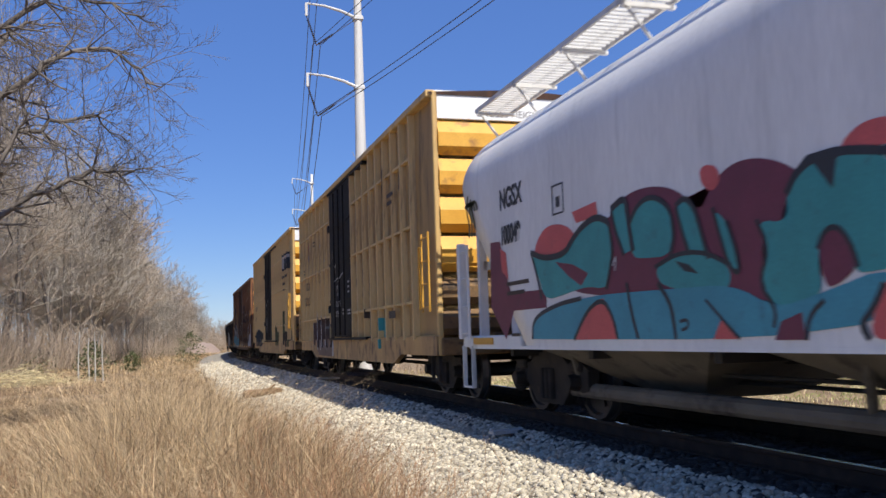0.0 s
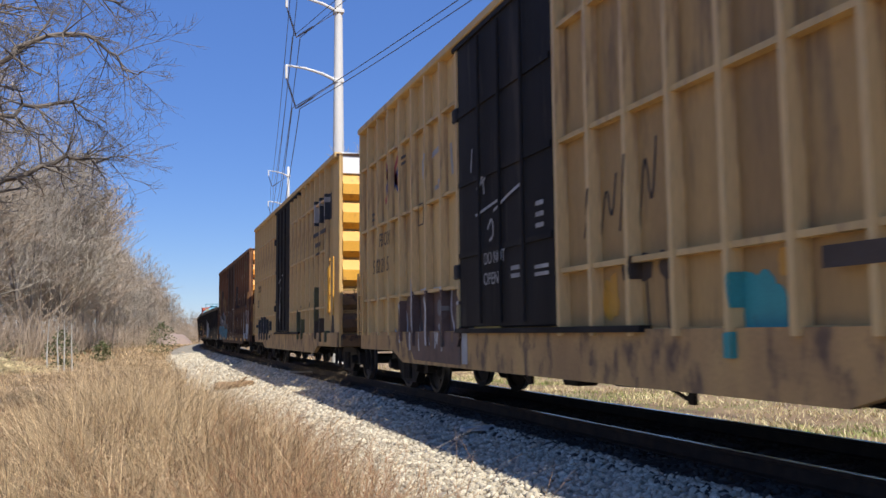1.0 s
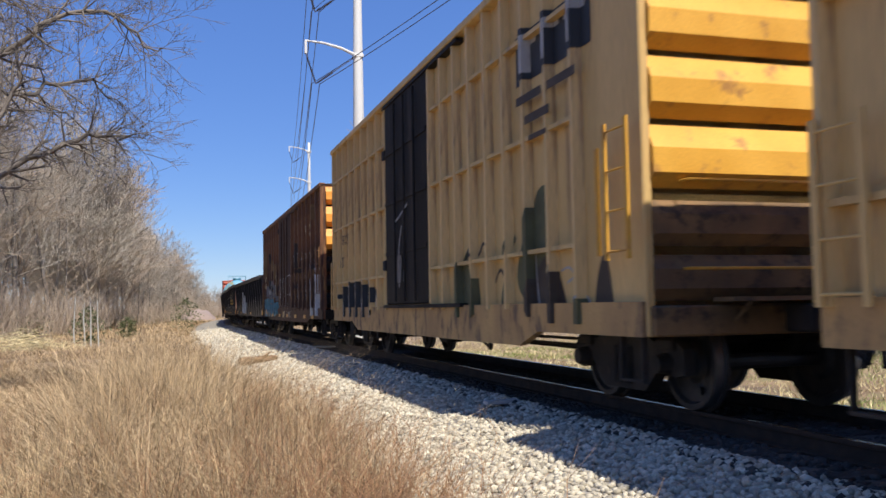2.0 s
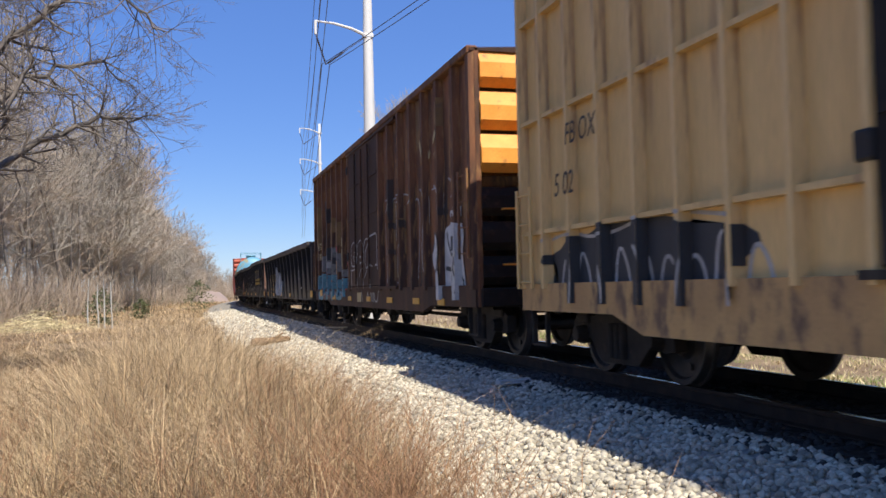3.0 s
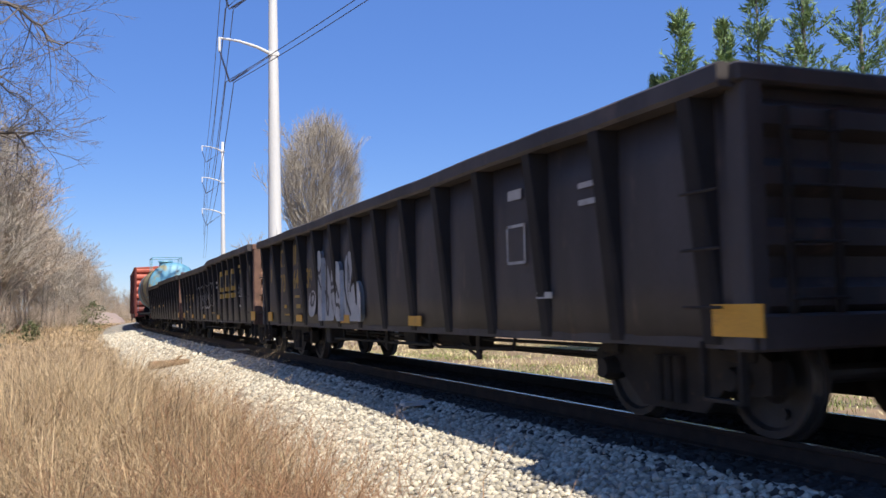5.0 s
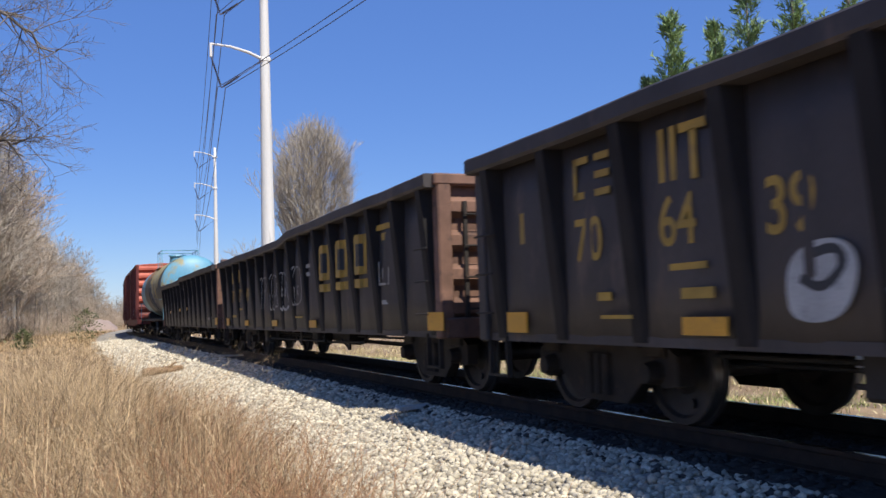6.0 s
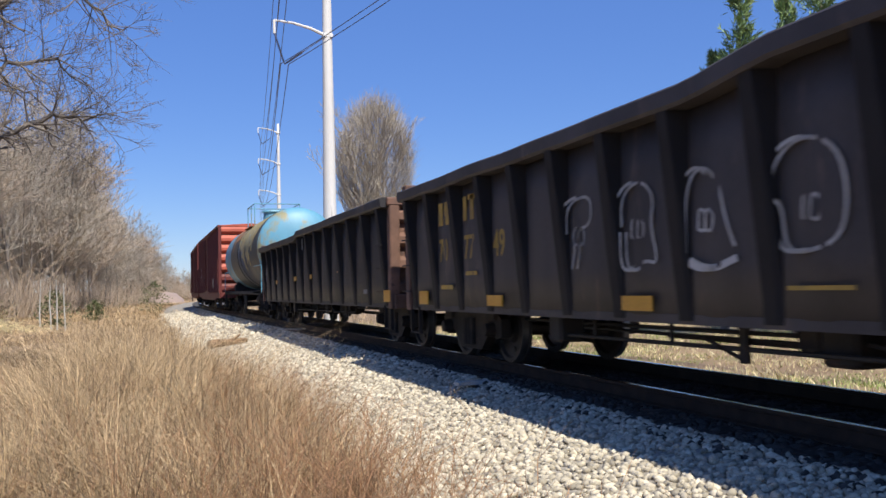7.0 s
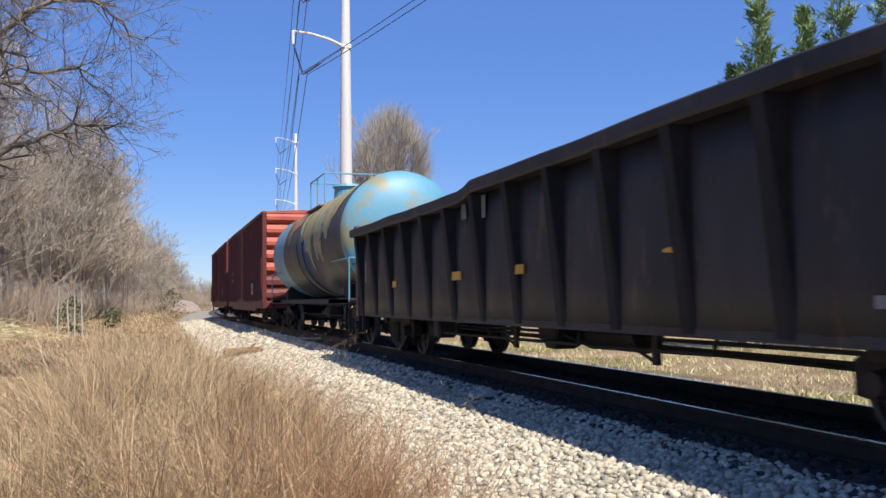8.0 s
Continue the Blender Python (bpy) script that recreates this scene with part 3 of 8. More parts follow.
class Spray:
    """Flat paint shapes on a side at x, laid over the sheet and again over each post that stands proud of it."""

    def __init__(self, car, L, x, posts=(), proud=0.0):
        self.car, self.L, self.x, self.posts, self.proud = car, L, x, posts, proud
        self.layer, self.pieces = 0, []

    def poly(self, pts, colour, bm=None, flanks=True):
        if self.posts:
            pts = [(u, max(z, 0.84)) for u, z in pts]
        self.layer += 1
        off = 0.004 + 0.00025 * self.layer
        if bm is None:
            bm = bmesh.new()
            self.pieces.append((bm, colour))
        clip = [(None, self.x)] + [((a, b), self.x - self.proud) for a, b in self.posts if b > WIDER * min(p[0] for p in pts) and a < WIDER * max(p[0] for p in pts)]
        for span, x in clip:
            t = bmesh.new()
            t.faces.new([t.verts.new((x - off, self.L / 2 - WIDER * u, z)) for u, z in pts])
            if span:
                for u, s in ((span[0], 1), (span[1], -1)):
                    bmesh.ops.bisect_plane(t, geom=t.verts[:] + t.edges[:] + t.faces[:], plane_co=(0, self.L / 2 - u, 0), plane_no=(0, s, 0), clear_outer=True)
            bmesh.ops.triangulate(t, faces=t.faces[:])
            vm = {v: bm.verts.new(v.co) for v in t.verts}
            for f in t.faces:
                bm.faces.new([vm[v] for v in f.verts])
            # the same paint on the post's flanks
            if span and flanks:
                for u in span:
                    y = self.L / 2 - u
                    zs = [v.co.z for v in t.verts if abs(v.co.y - y) < 1e-4]
                    if len(zs) > 1 and max(zs) - min(zs) > 0.01:
                        s = 0.004 if u == span[1] else -0.004
                        bm.faces.new([bm.verts.new(c) for c in ((x - off, y - s, min(zs)), (x - off, y - s, max(zs)), (self.x, y - s * 6, max(zs)), (self.x, y - s * 6, min(zs)))])
            t.free()

    def shape(self, pts, colour):
        """A patch with its corners rounded off."""
        for _ in range(2):
            pts = [(a[0] * k + b[0] * (1 - k), a[1] * k + b[1] * (1 - k)) for a, b in zip(pts, pts[1:] + pts[:1]) for k in (0.75, 0.25)]
        self.poly(pts, colour)

    def blob(self, u, z, w, h, colour, seed=0, rough=0.18, n=40, lean=0.0):
        pts = []
        for i in range(n):
            a = -6.28318 * i / n
            r = 1 + rough * noise.noise((math.cos(a) * 1.3 + seed * 7.1, math.sin(a) * 1.3, seed)) * 2
            r += 0.11 * noise.noise((math.cos(a) * 4.1 + seed * 3.7, math.sin(a) * 4.1, seed + 9.0)) + 0.05 * noise.noise((a * 5.3, seed, 2.0))
            q = (abs(math.cos(a)) ** 4 + abs(math.sin(a)) ** 4) ** -0.25
            du, dz = w / 2 * r * q * math.cos(a), h / 2 * r * q * math.sin(a)
            pts.append((u + du + lean * dz, z + dz))
        self.poly(pts, colour)

    def stroke(self, pts, width, colour):
        """A line of paint through the points, rounded by subdividing them."""
        for _ in range(2):
            q = [pts[0]]
            for a, b in zip(pts, pts[1:]):
                q += [(a[0] * 0.75 + b[0] * 0.25, a[1] * 0.75 + b[1] * 0.25), (a[0] * 0.25 + b[0] * 0.75, a[1] * 0.25 + b[1] * 0.75)]
            pts = q + [pts[-1]]
        left, right = [], []
        for i, p in enumerate(pts):
            a, b = pts[max(0, i - 1)], pts[min(len(pts) - 1, i + 1)]
            du, dz = b[0] - a[0], b[1] - a[1]
            k = width / 2 / (math.hypot(du, dz) or 1)
            left.append((p[0] - dz * k, p[1] + du * k))
            right.append((p[0] + dz * k, p[1] - du * k))
        bm = bmesh.new()
        self.pieces.append((bm, colour))
        for i in range(0, len(pts) - 1, 3):
            j = min(len(pts) - 1, i + 3)
            ring = right[i:j + 1] + left[i:j + 1][::-1]
            self.poly(ring[::-1], colour, bm, False)
            self.layer -= 1

    def done(self, label):
        for bm, colour in self.pieces:
            bmesh.ops.remove_doubles(bm, verts=bm.verts[:], dist=1e-5)
            part("painted_graffiti", bm, P[colour], self.car, label)


def plates(car, L, x, spots, colour="amber", name="reflector"):
    for u, z, w, h in spots:
        bm = box(bmesh.new(), x - 0.012, x, L / 2 - WIDER * u - w, L / 2 - WIDER * u, z, z + h)
        part(name, bm, P[colour], car, "yellow reflective plate" if colour == "amber" else "")


def bars(car, L, x, rows, colour, name="worn_marking"):
    """Small print that cannot be read: plain bars."""
    for u, z, w, h in rows:
        part(name, box(bmesh.new(), x - 0.006, x - 0.002, L / 2 - WIDER * u - w, L / 2 - WIDER * u, z, z + h), P[colour], car)


def boxcar(s_near, L, height, look_of, label, spin=True):
    """A boxcar: sheeted sides with posts and rails, a plug door, corrugated ends, a ribbed roof, ladders."""
    side, end_hi, end_lo, top_band, door_m, sill_m, roof_m = [M[k] if k else None for k in look_of["mats"]]
    post_m = M["yellow_post"] if look_of["rails"] else side
    car = thing("boxcar", label, "train car", "cars of the freight train")
    W, z0, zt = 1.54, 0.98, height - 0.1
    h = L / 2
    bm = bmesh.new()
    box(bm, -W, W, -h + 0.05, h - 0.05, z0, zt)
    part("body", bm, side, car)
    # side posts and rails
    d0, d1 = look_of["door"]
    posts = []
    n1, n2 = look_of["posts"]
    plain = 1.3 if look_of["rails"] else 0.0
    for a, b, n in ((0.0, d0, n1), (d1, L - plain, n2)):
        posts += [a + (b - a) * (i + (0.12 if a == 0 and i == 0 else 0)) / n for i in range(n + 1)]
    pw = look_of["post_w"]
    proud = 0.115
    for sx in (-1, 1):
        post_me = None
        for u in posts:
            y = h - min(max(u, pw / 2), L - pw / 2)
            if post_me is None:
                bm = prism(bmesh.new(), [(sx * W, -pw / 2 - 0.02), (sx * (W + proud), -pw / 2 + 0.01), (sx * (W + proud), pw / 2 - 0.01), (sx * W, pw / 2 + 0.02)], z0 + 0.02, zt - 0.02, "z")
                o = part("side_post", bm, post_m, car)
                post_me = o.data
            else:
                o = new("side_post", post_me)
                o.parent = car
            o.location = (0, y, 0)
        for z in look_of["rails"]:
            for a, b in ((0.1, d0), (d1, L - plain)):
                zz = z + (look_of["step"] if a else 0.0)
                part("side_rail", box(bmesh.new(), sx * W, sx * (W + 0.095), h - b, h - a, zz - 0.025, zz + 0.025), post_m, car)
        bm = box(bmesh.new(), sx * (W - 0.02), sx * (W + 0.14), -h, h, zt - 0.10, zt + 0.02, 0.015)
        part("top_chord", bm, side, car)
        # sill, deeper between the trucks
        a, b, deep = 2.4, 3.0, look_of["deep"]
        bm = bmesh.new()
        prism(bm, [(-h, 0.74), (-h, 1.06), (h, 1.06), (h, 0.74), (h - a, 0.74), (h - b, deep), (-h + b, deep), (-h + a, 0.74)], sx * (W - 0.02), sx * (W + 0.075), "x")
        part("side_sill", bm, sill_m, car)
        # the door with its ribs, rods and tracks
        bm = box(bmesh.new(), sx * W, sx * (W + 0.10), h - d1 + 0.05, h - d0 - 0.05, 1.10, zt - 0.16, 0.02)
        door = part("door", bm, door_m, car, look_of.get("door_label", "dark plug door"))
        for i in range(1, 4):
            z = 1.1 + i * (zt - 1.26) / 4
            part("door_rib", box(bmesh.new(), sx * (W + 0.09), sx * (W + 0.125), h - d1 + 0.1, h - d0 - 0.1, z - 0.035, z + 0.035), door_m, door)
        for k in (0.3, 0.52, 0.74):
            y = h - d0 - (d1 - d0) * k
            part("lock_rod", rod(bmesh.new(), (sx * (W + 0.14), y, 1.15), (sx * (W + 0.14), y, zt - 0.25), 0.022, seg=6), door_m, door)
        for z in (1.06, zt - 0.15):
            bm = box(bmesh.new(), sx * W, sx * (W + 0.13), h - d1 - 1.6, h - d0 + 0.1, z - 0.03, z + 0.03)
            part("door_track", bm, door_m, car)
        for z in (1.75, 3.9):
            part("door_stop", box(bmesh.new(), sx * W, sx * (W + 0.14), h - d0 - 0.06, h - d0 + 0.1, z, z + 0.2, 0.02), M["under"], car)
        ladder(car, M["yellow_end"] if look_of.get("bright") else side, sx * (W + 0.15), -h + 0.08, -h + 0.5, 1.45, 2.75, 4, "grab_ladder", "ladder of bent rods")
        ladder(car, side, sx * (W + 0.15), h - 0.5, h - 0.08, 1.0, 2.2, 4, "grab_ladder", "ladder of bent rods")
        for y in (-h + 0.35, h - 0.35):
            stirrup(car, M["steel"], sx * (W - 0.02), y)
    if look_of.get("bright"):
        bm = box(bmesh.new(), -W - 0.17, -W - 0.14, -h + 0.62, -h + 0.69, 1.5, 2.55, 0.008)
        part("safety_bar", bm, P["amber"], car, "bright yellow upright bar")
    # corrugated ends
    for k in (-1, 1):
        e = k * (h - 0.05)
        # height where the neighbouring car's shade, put into the lower end's colour, stops
        zs = look_of.get("low", 2.05)
        n = look_of["ribs"]
        tb = 0.46 if top_band else 0.0
        bm = bmesh.new()
        step = (zt - tb - zs) / n
        prof = [(e, zs)]
        for i in range(n):
            za = zs + i * step
            prof += [(e, za + 0.04), (e + k * 0.13, za + 0.17), (e + k * 0.13, za + step * 0.62), (e, za + step - 0.02)]
        prof += [(e, zt - tb), (e - k * 0.03, zt - tb), (e - k * 0.03, zs)]
        prism(bm, prof, -W + 0.04, W - 0.04, "x")
        part("corrugated_end", bm, end_hi, car)
        if top_band:
            bm = box(bmesh.new(), -W, W, e - k * 0.02, e + k * 0.05, zt - tb, zt + 0.02, 0.01)
            part("end_band", bm, top_band, car, "white band across the top of the end")
        bm = bmesh.new()
        prof = [(e, 1.0)]
        n = round((zs - 1.05) / 0.5)
        for i in range(n):
            za = 1.02 + i * 0.5
            prof += [(e, za + 0.04), (e + k * 0.10, za + 0.15), (e + k * 0.10, za + 0.33), (e, za + 0.46)]
        prof += [(e, zs), (e - k * 0.03, zs), (e - k * 0.03, 1.0)]
        prism(bm, prof, -W + 0.04, W - 0.04, "x")
        part("lower_end", bm, end_lo, car, "lower end, dark with grime and painted shade")
        for sx in (-1, 1):
            bm = box(bmesh.new(), sx * (W - 0.05), sx * (W + 0.04), e - k * 0.02, e + k * 0.07, 0.74, zt, 0.015)
            part("corner_post", bm, side, car)
        bm = box(bmesh.new(), -W, W, e - k * 0.05, e + k * 0.12, 0.74, 1.02, 0.02)
        part("end_sill", bm, end_lo, car)
        bm = box(bmesh.new(), -0.9, 0.9, e + k * 0.08, e + k * 0.40, 1.05, 1.09)
        for x in (-0.7, 0.7):
            rod(bm, (x, e + k * 0.38, 1.06), (x, e + k * 0.02, 0.8), 0.02, seg=6)
        part("crossover_platform", bm, end_lo, car)
        for z in (1.35, 2.15):
            bm = bmesh.new()
            rod(bm, (-1.2, e + k * 0.2, z), (1.2, e + k * 0.2, z), 0.014, seg=6)
            for x in (-1.2, 1.2):
                rod(bm, (x, e, z), (x, e + k * 0.2, z), 0.014, seg=6)
            part("grab_rail", bm, end_hi, car)
        bm = bmesh.new()
        for x in (0.95, 1.35):
            box(bm, x - 0.02, x + 0.02, e + k * 0.13, e + k * 0.16, 1.1, 2.6)
        for i in range(4):
            rod(bm, (0.95, e + k * 0.16, 1.3 + i * 0.38), (1.35, e + k * 0.16, 1.3 + i * 0.38), 0.011, seg=6)
        part("end_ladder", bm, end_hi, car)
    bm = bmesh.new()
    e = -(h - 0.05)
    bmesh.ops.create_cone(bm, cap_ends=True, segments=20, radius1=0.28, radius2=0.28, depth=0.03, matrix=pose(0.75, e - 0.26, 2.5, 90, 0, 0))
    box(bm, 0.6, 0.9, e - 0.22, e, 2.3, 2.7, 0.02)
    part("brake_wheel", bm, end_hi, car)
    # roof
    bm = bmesh.new()
    prism(bm, [(-W - 0.10, zt - 0.02), (0, height - 0.02), (W + 0.10, zt - 0.02), (W + 0.10, zt - 0.06), (-W - 0.10, zt - 0.06)], -h - 0.02, h + 0.02, "y")
    for i in range(int(L / 1.1) + 1):
        y = -h + 0.3 + i * (L - 0.6) / int(L / 1.1)
        prism(bm, [(-W - 0.06, zt - 0.03), (-W - 0.06, zt + 0.02), (0, height + 0.02), (W + 0.06, zt + 0.02), (W + 0.06, zt - 0.03)], y - 0.04, y + 0.04, "y")
    part("roof", bm, roof_m, car)
    running_gear(car, L, 1.42, spin)
    brake_gear(car, -1.0)
    car["length"] = L
    cars.append((car, s_near + h, h - 1.42))
    return car, [(max(0, u - pw / 2), min(L, u + pw / 2)) for u in posts], W, proud


YELLOW = dict(mats=("yellow", "yellow_end", "end_low_shade", "white_end", "door_black", "sill_dirt", "brown_dark"), door=(5.9, 9.0), posts=(8, 8), post_w=0.085,
              rails=(1.66, 3.0, 4.22), step=0.0, deep=0.56, ribs=4, bright=True, door_label="black plug door with lock rods")
# the lower end, up to low, carries painted shade
BROWN = dict(mats=("brown", "orange_end", "end_dark_shade", None, "brown_dark", "brown_dark", "brown_dark"), door=(6.0, 9.6), posts=(7, 7), post_w=0.16,
             rails=(), step=0, deep=0.62, ribs=3, low=2.65, door_label="dark brown sliding door")
RED = dict(mats=("red", "red_sunlit", "red", None, "red", "red", "red_sunlit"), door=(5.9, 8.9), posts=(7, 7), post_w=0.10, rails=(), step=0, deep=0.62, ribs=5, door_label="red sliding door")


def gondola(s_near, L, label, paint_m, dent, end_m, spin=True, bays=(0.4, 13)):
    """An open gondola: bulged side sheets between tapered posts, a heavy top chord, ribbed ends, a floor."""
    car = thing("gondola", label, "train car", "cars of the freight train")
    h, W, z0, zt = L / 2, 1.50, 0.74, 2.565 if not dent else dent[6]
    first, n = bays
    ys = [h - first - (L - 2 * first) * i / n for i in range(n + 1)]

    def sag(y):
        u = h - y
        return -dent[2] * math.exp(-((u - dent[0]) / dent[1]) ** 2) - dent[3] * max(0.0, min(1.0, (dent[4] - u) / dent[5])) if dent else 0.0
    for sx in (-1, 1):
        bm = bmesh.new()
        seg = 60
        rows_ = []
        for i in range(seg + 1):
            y = h - L * i / seg
            bul = 0.06 * math.sin((h - first - y) / ((L - 2 * first) / n) * math.pi) ** 2
            rows_.append([bm.verts.new((sx * (W + (bul if 0 < j < 4 else 0)), y, z0 + (zt - 0.12 + sag(y) - z0) * j / 4)) for j in range(5)] + [bm.verts.new((sx * (W - 0.03), y, z0 + (zt - 0.12 + sag(y) - z0) * j / 4)) for j in (4, 0)])
        for a, b in zip(rows_, rows_[1:]):
            for j in range(7):
                bm.faces.new((a[j], a[(j + 1) % 7], b[(j + 1) % 7], b[j]))
        bmesh.ops.recalc_face_normals(bm, faces=bm.faces[:])
        part("side_sheet", bm, paint_m, car, smooth=True)
        for y in ys:
            bm = bmesh.new()
            zz = zt - 0.14 + sag(y)
            bot = [(sx * (W - 0.01), y - 0.14), (sx * (W + 0.02), y - 0.07), (sx * (W + 0.02), y + 0.07), (sx * (W - 0.01), y + 0.14)]
            top = [(sx * (W - 0.01), y - 0.12), (sx * (W + 0.19), y - 0.07), (sx * (W + 0.19), y + 0.07), (sx * (W - 0.01), y + 0.12)]
            a, b = [bm.verts.new((*p, z0)) for p in bot], [bm.verts.new((*p, zz)) for p in top]
            for i in range(4):
                bm.faces.new((a[i], a[(i + 1) % 4], b[(i + 1) % 4], b[i]))
            bm.faces.new(a), bm.faces.new(b)
            bmesh.ops.recalc_face_normals(bm, faces=bm.faces[:])
            # posts darker than the sheets: their shading is put into the colour
            part("side_post", bm, M["post_shade"], car)
        bm = bmesh.new()
        rings = []
        for i in range(61):
            y = h - L * i / 60
            z = zt + sag(y) + 0.012 * noise.noise((y * 0.9, sx, L))
            wob = 0.02 * noise.noise((y * 0.7, sx * 3, L + 5))
            rings.append([bm.verts.new((sx * (W + dx) + wob, y, z + dz)) for dx, dz in ((-0.06, -0.17), (0.19, -0.17), (0.21, -0.14), (0.21, -0.02), (0.19, 0), (-0.06, 0))])
        for a, b in zip(rings, rings[1:]):
            for j in range(6):
                bm.faces.new((a[j], a[(j + 1) % 6], b[(j + 1) % 6], b[j]))
        bm.faces.new(rings[0]), bm.faces.new(rings[-1])
        bmesh.ops.recalc_face_normals(bm, faces=bm.faces[:])
        part("top_chord", bm, paint_m, car)
        bm = box(bmesh.new(), sx * (W - 0.02), sx * (W + 0.005), -h, h, z0 - 0.03, z0 + 0.05)
        part("side_sill", bm, paint_m, car)
        for y in (-h + 0.3, h - 0.3):
            stirrup(car, M["steel"], sx * W, y, 0.34, 0.76)
            for z in (1.0, 1.4, 1.8):
                part("grab_rail", rod(bmesh.new(), (sx * (W + 0.16), y - 0.2, z), (sx * (W + 0.16), y + 0.2, z), 0.011, seg=6), M["steel"], car)
    bm = box(bmesh.new(), -W, W, -h + 0.02, h - 0.02, 0.86, 0.96)
    part("floor", bm, M["gon_rust"], car)
    for k in (-1, 1):
        e = k * h
        bm = box(bmesh.new(), -W, W, e - k * 0.10, e - k * 0.04, 0.74, zt - 0.04)
        part("end_sheet", bm, end_m, car)
        for z in (0.95, 1.36, 1.77, 2.18):
            bm = bmesh.new()
            prism(bm, [(e - k * 0.05, z - 0.03), (e + k * 0.06, z + 0.05), (e + k * 0.06, z + 0.17), (e - k * 0.05, z + 0.25)], -W + 0.1, W - 0.1, "x")
            part("end_rib", bm, end_m, car)
        bm = box(bmesh.new(), -W - 0.10, W + 0.10, e - k * 0.12, e + k * 0.08, zt - 0.14, zt, 0.02)
        part("end_chord", bm, end_m, car)
        for sx in (-1, 1):
            bm = box(bmesh.new(), sx * (W - 0.12), sx * (W + 0.06), e - k * 0.12, e + k * 0.07, 0.70, zt - 0.02, 0.02)
            part("corner_post", bm, end_m, car)
        bm = bmesh.new()
        for x in (-1.22, -0.8):
            box(bm, x - 0.025, x + 0.025, e + k * 0.07, e + k * 0.11, 0.95, 2.35)
        for i in range(4):
            rod(bm, (-1.25, e + k * 0.14, 1.05 + i * 0.38), (-0.77, e + k * 0.14, 1.05 + i * 0.38), 0.012, seg=6)
        part("end_ladder", bm, M["steel"], car)
        bm = box(bmesh.new(), -W, W, e - k * 0.1, e + k * 0.10, 0.70, 0.95, 0.02)
        part("end_sill", bm, end_m, car)
    brake_gear(car, -1.5)
    running_gear(car, L, 1.50, spin, 0.72)
    bm = bmesh.new()
    for y in (-1.6, 1.2, 2.6):
        rod(bm, (-1.2, y, 0.74), (-1.2, y, 0.52), 0.02, seg=6)
    rod(bm, (-1.2, -1.6, 0.53), (-1.2, 3.6, 0.50), 0.02, seg=6)
    box(bm, -1.3, -1.0, 3.2, 3.5, 0.42, 0.76, 0.03)
    part("brake_rigging", bm, M["under"], car)
    cars.append((car, s_near + h, h - 1.5))
    return car, [(h - y - 0.12, h - y + 0.12) for y in ys], W


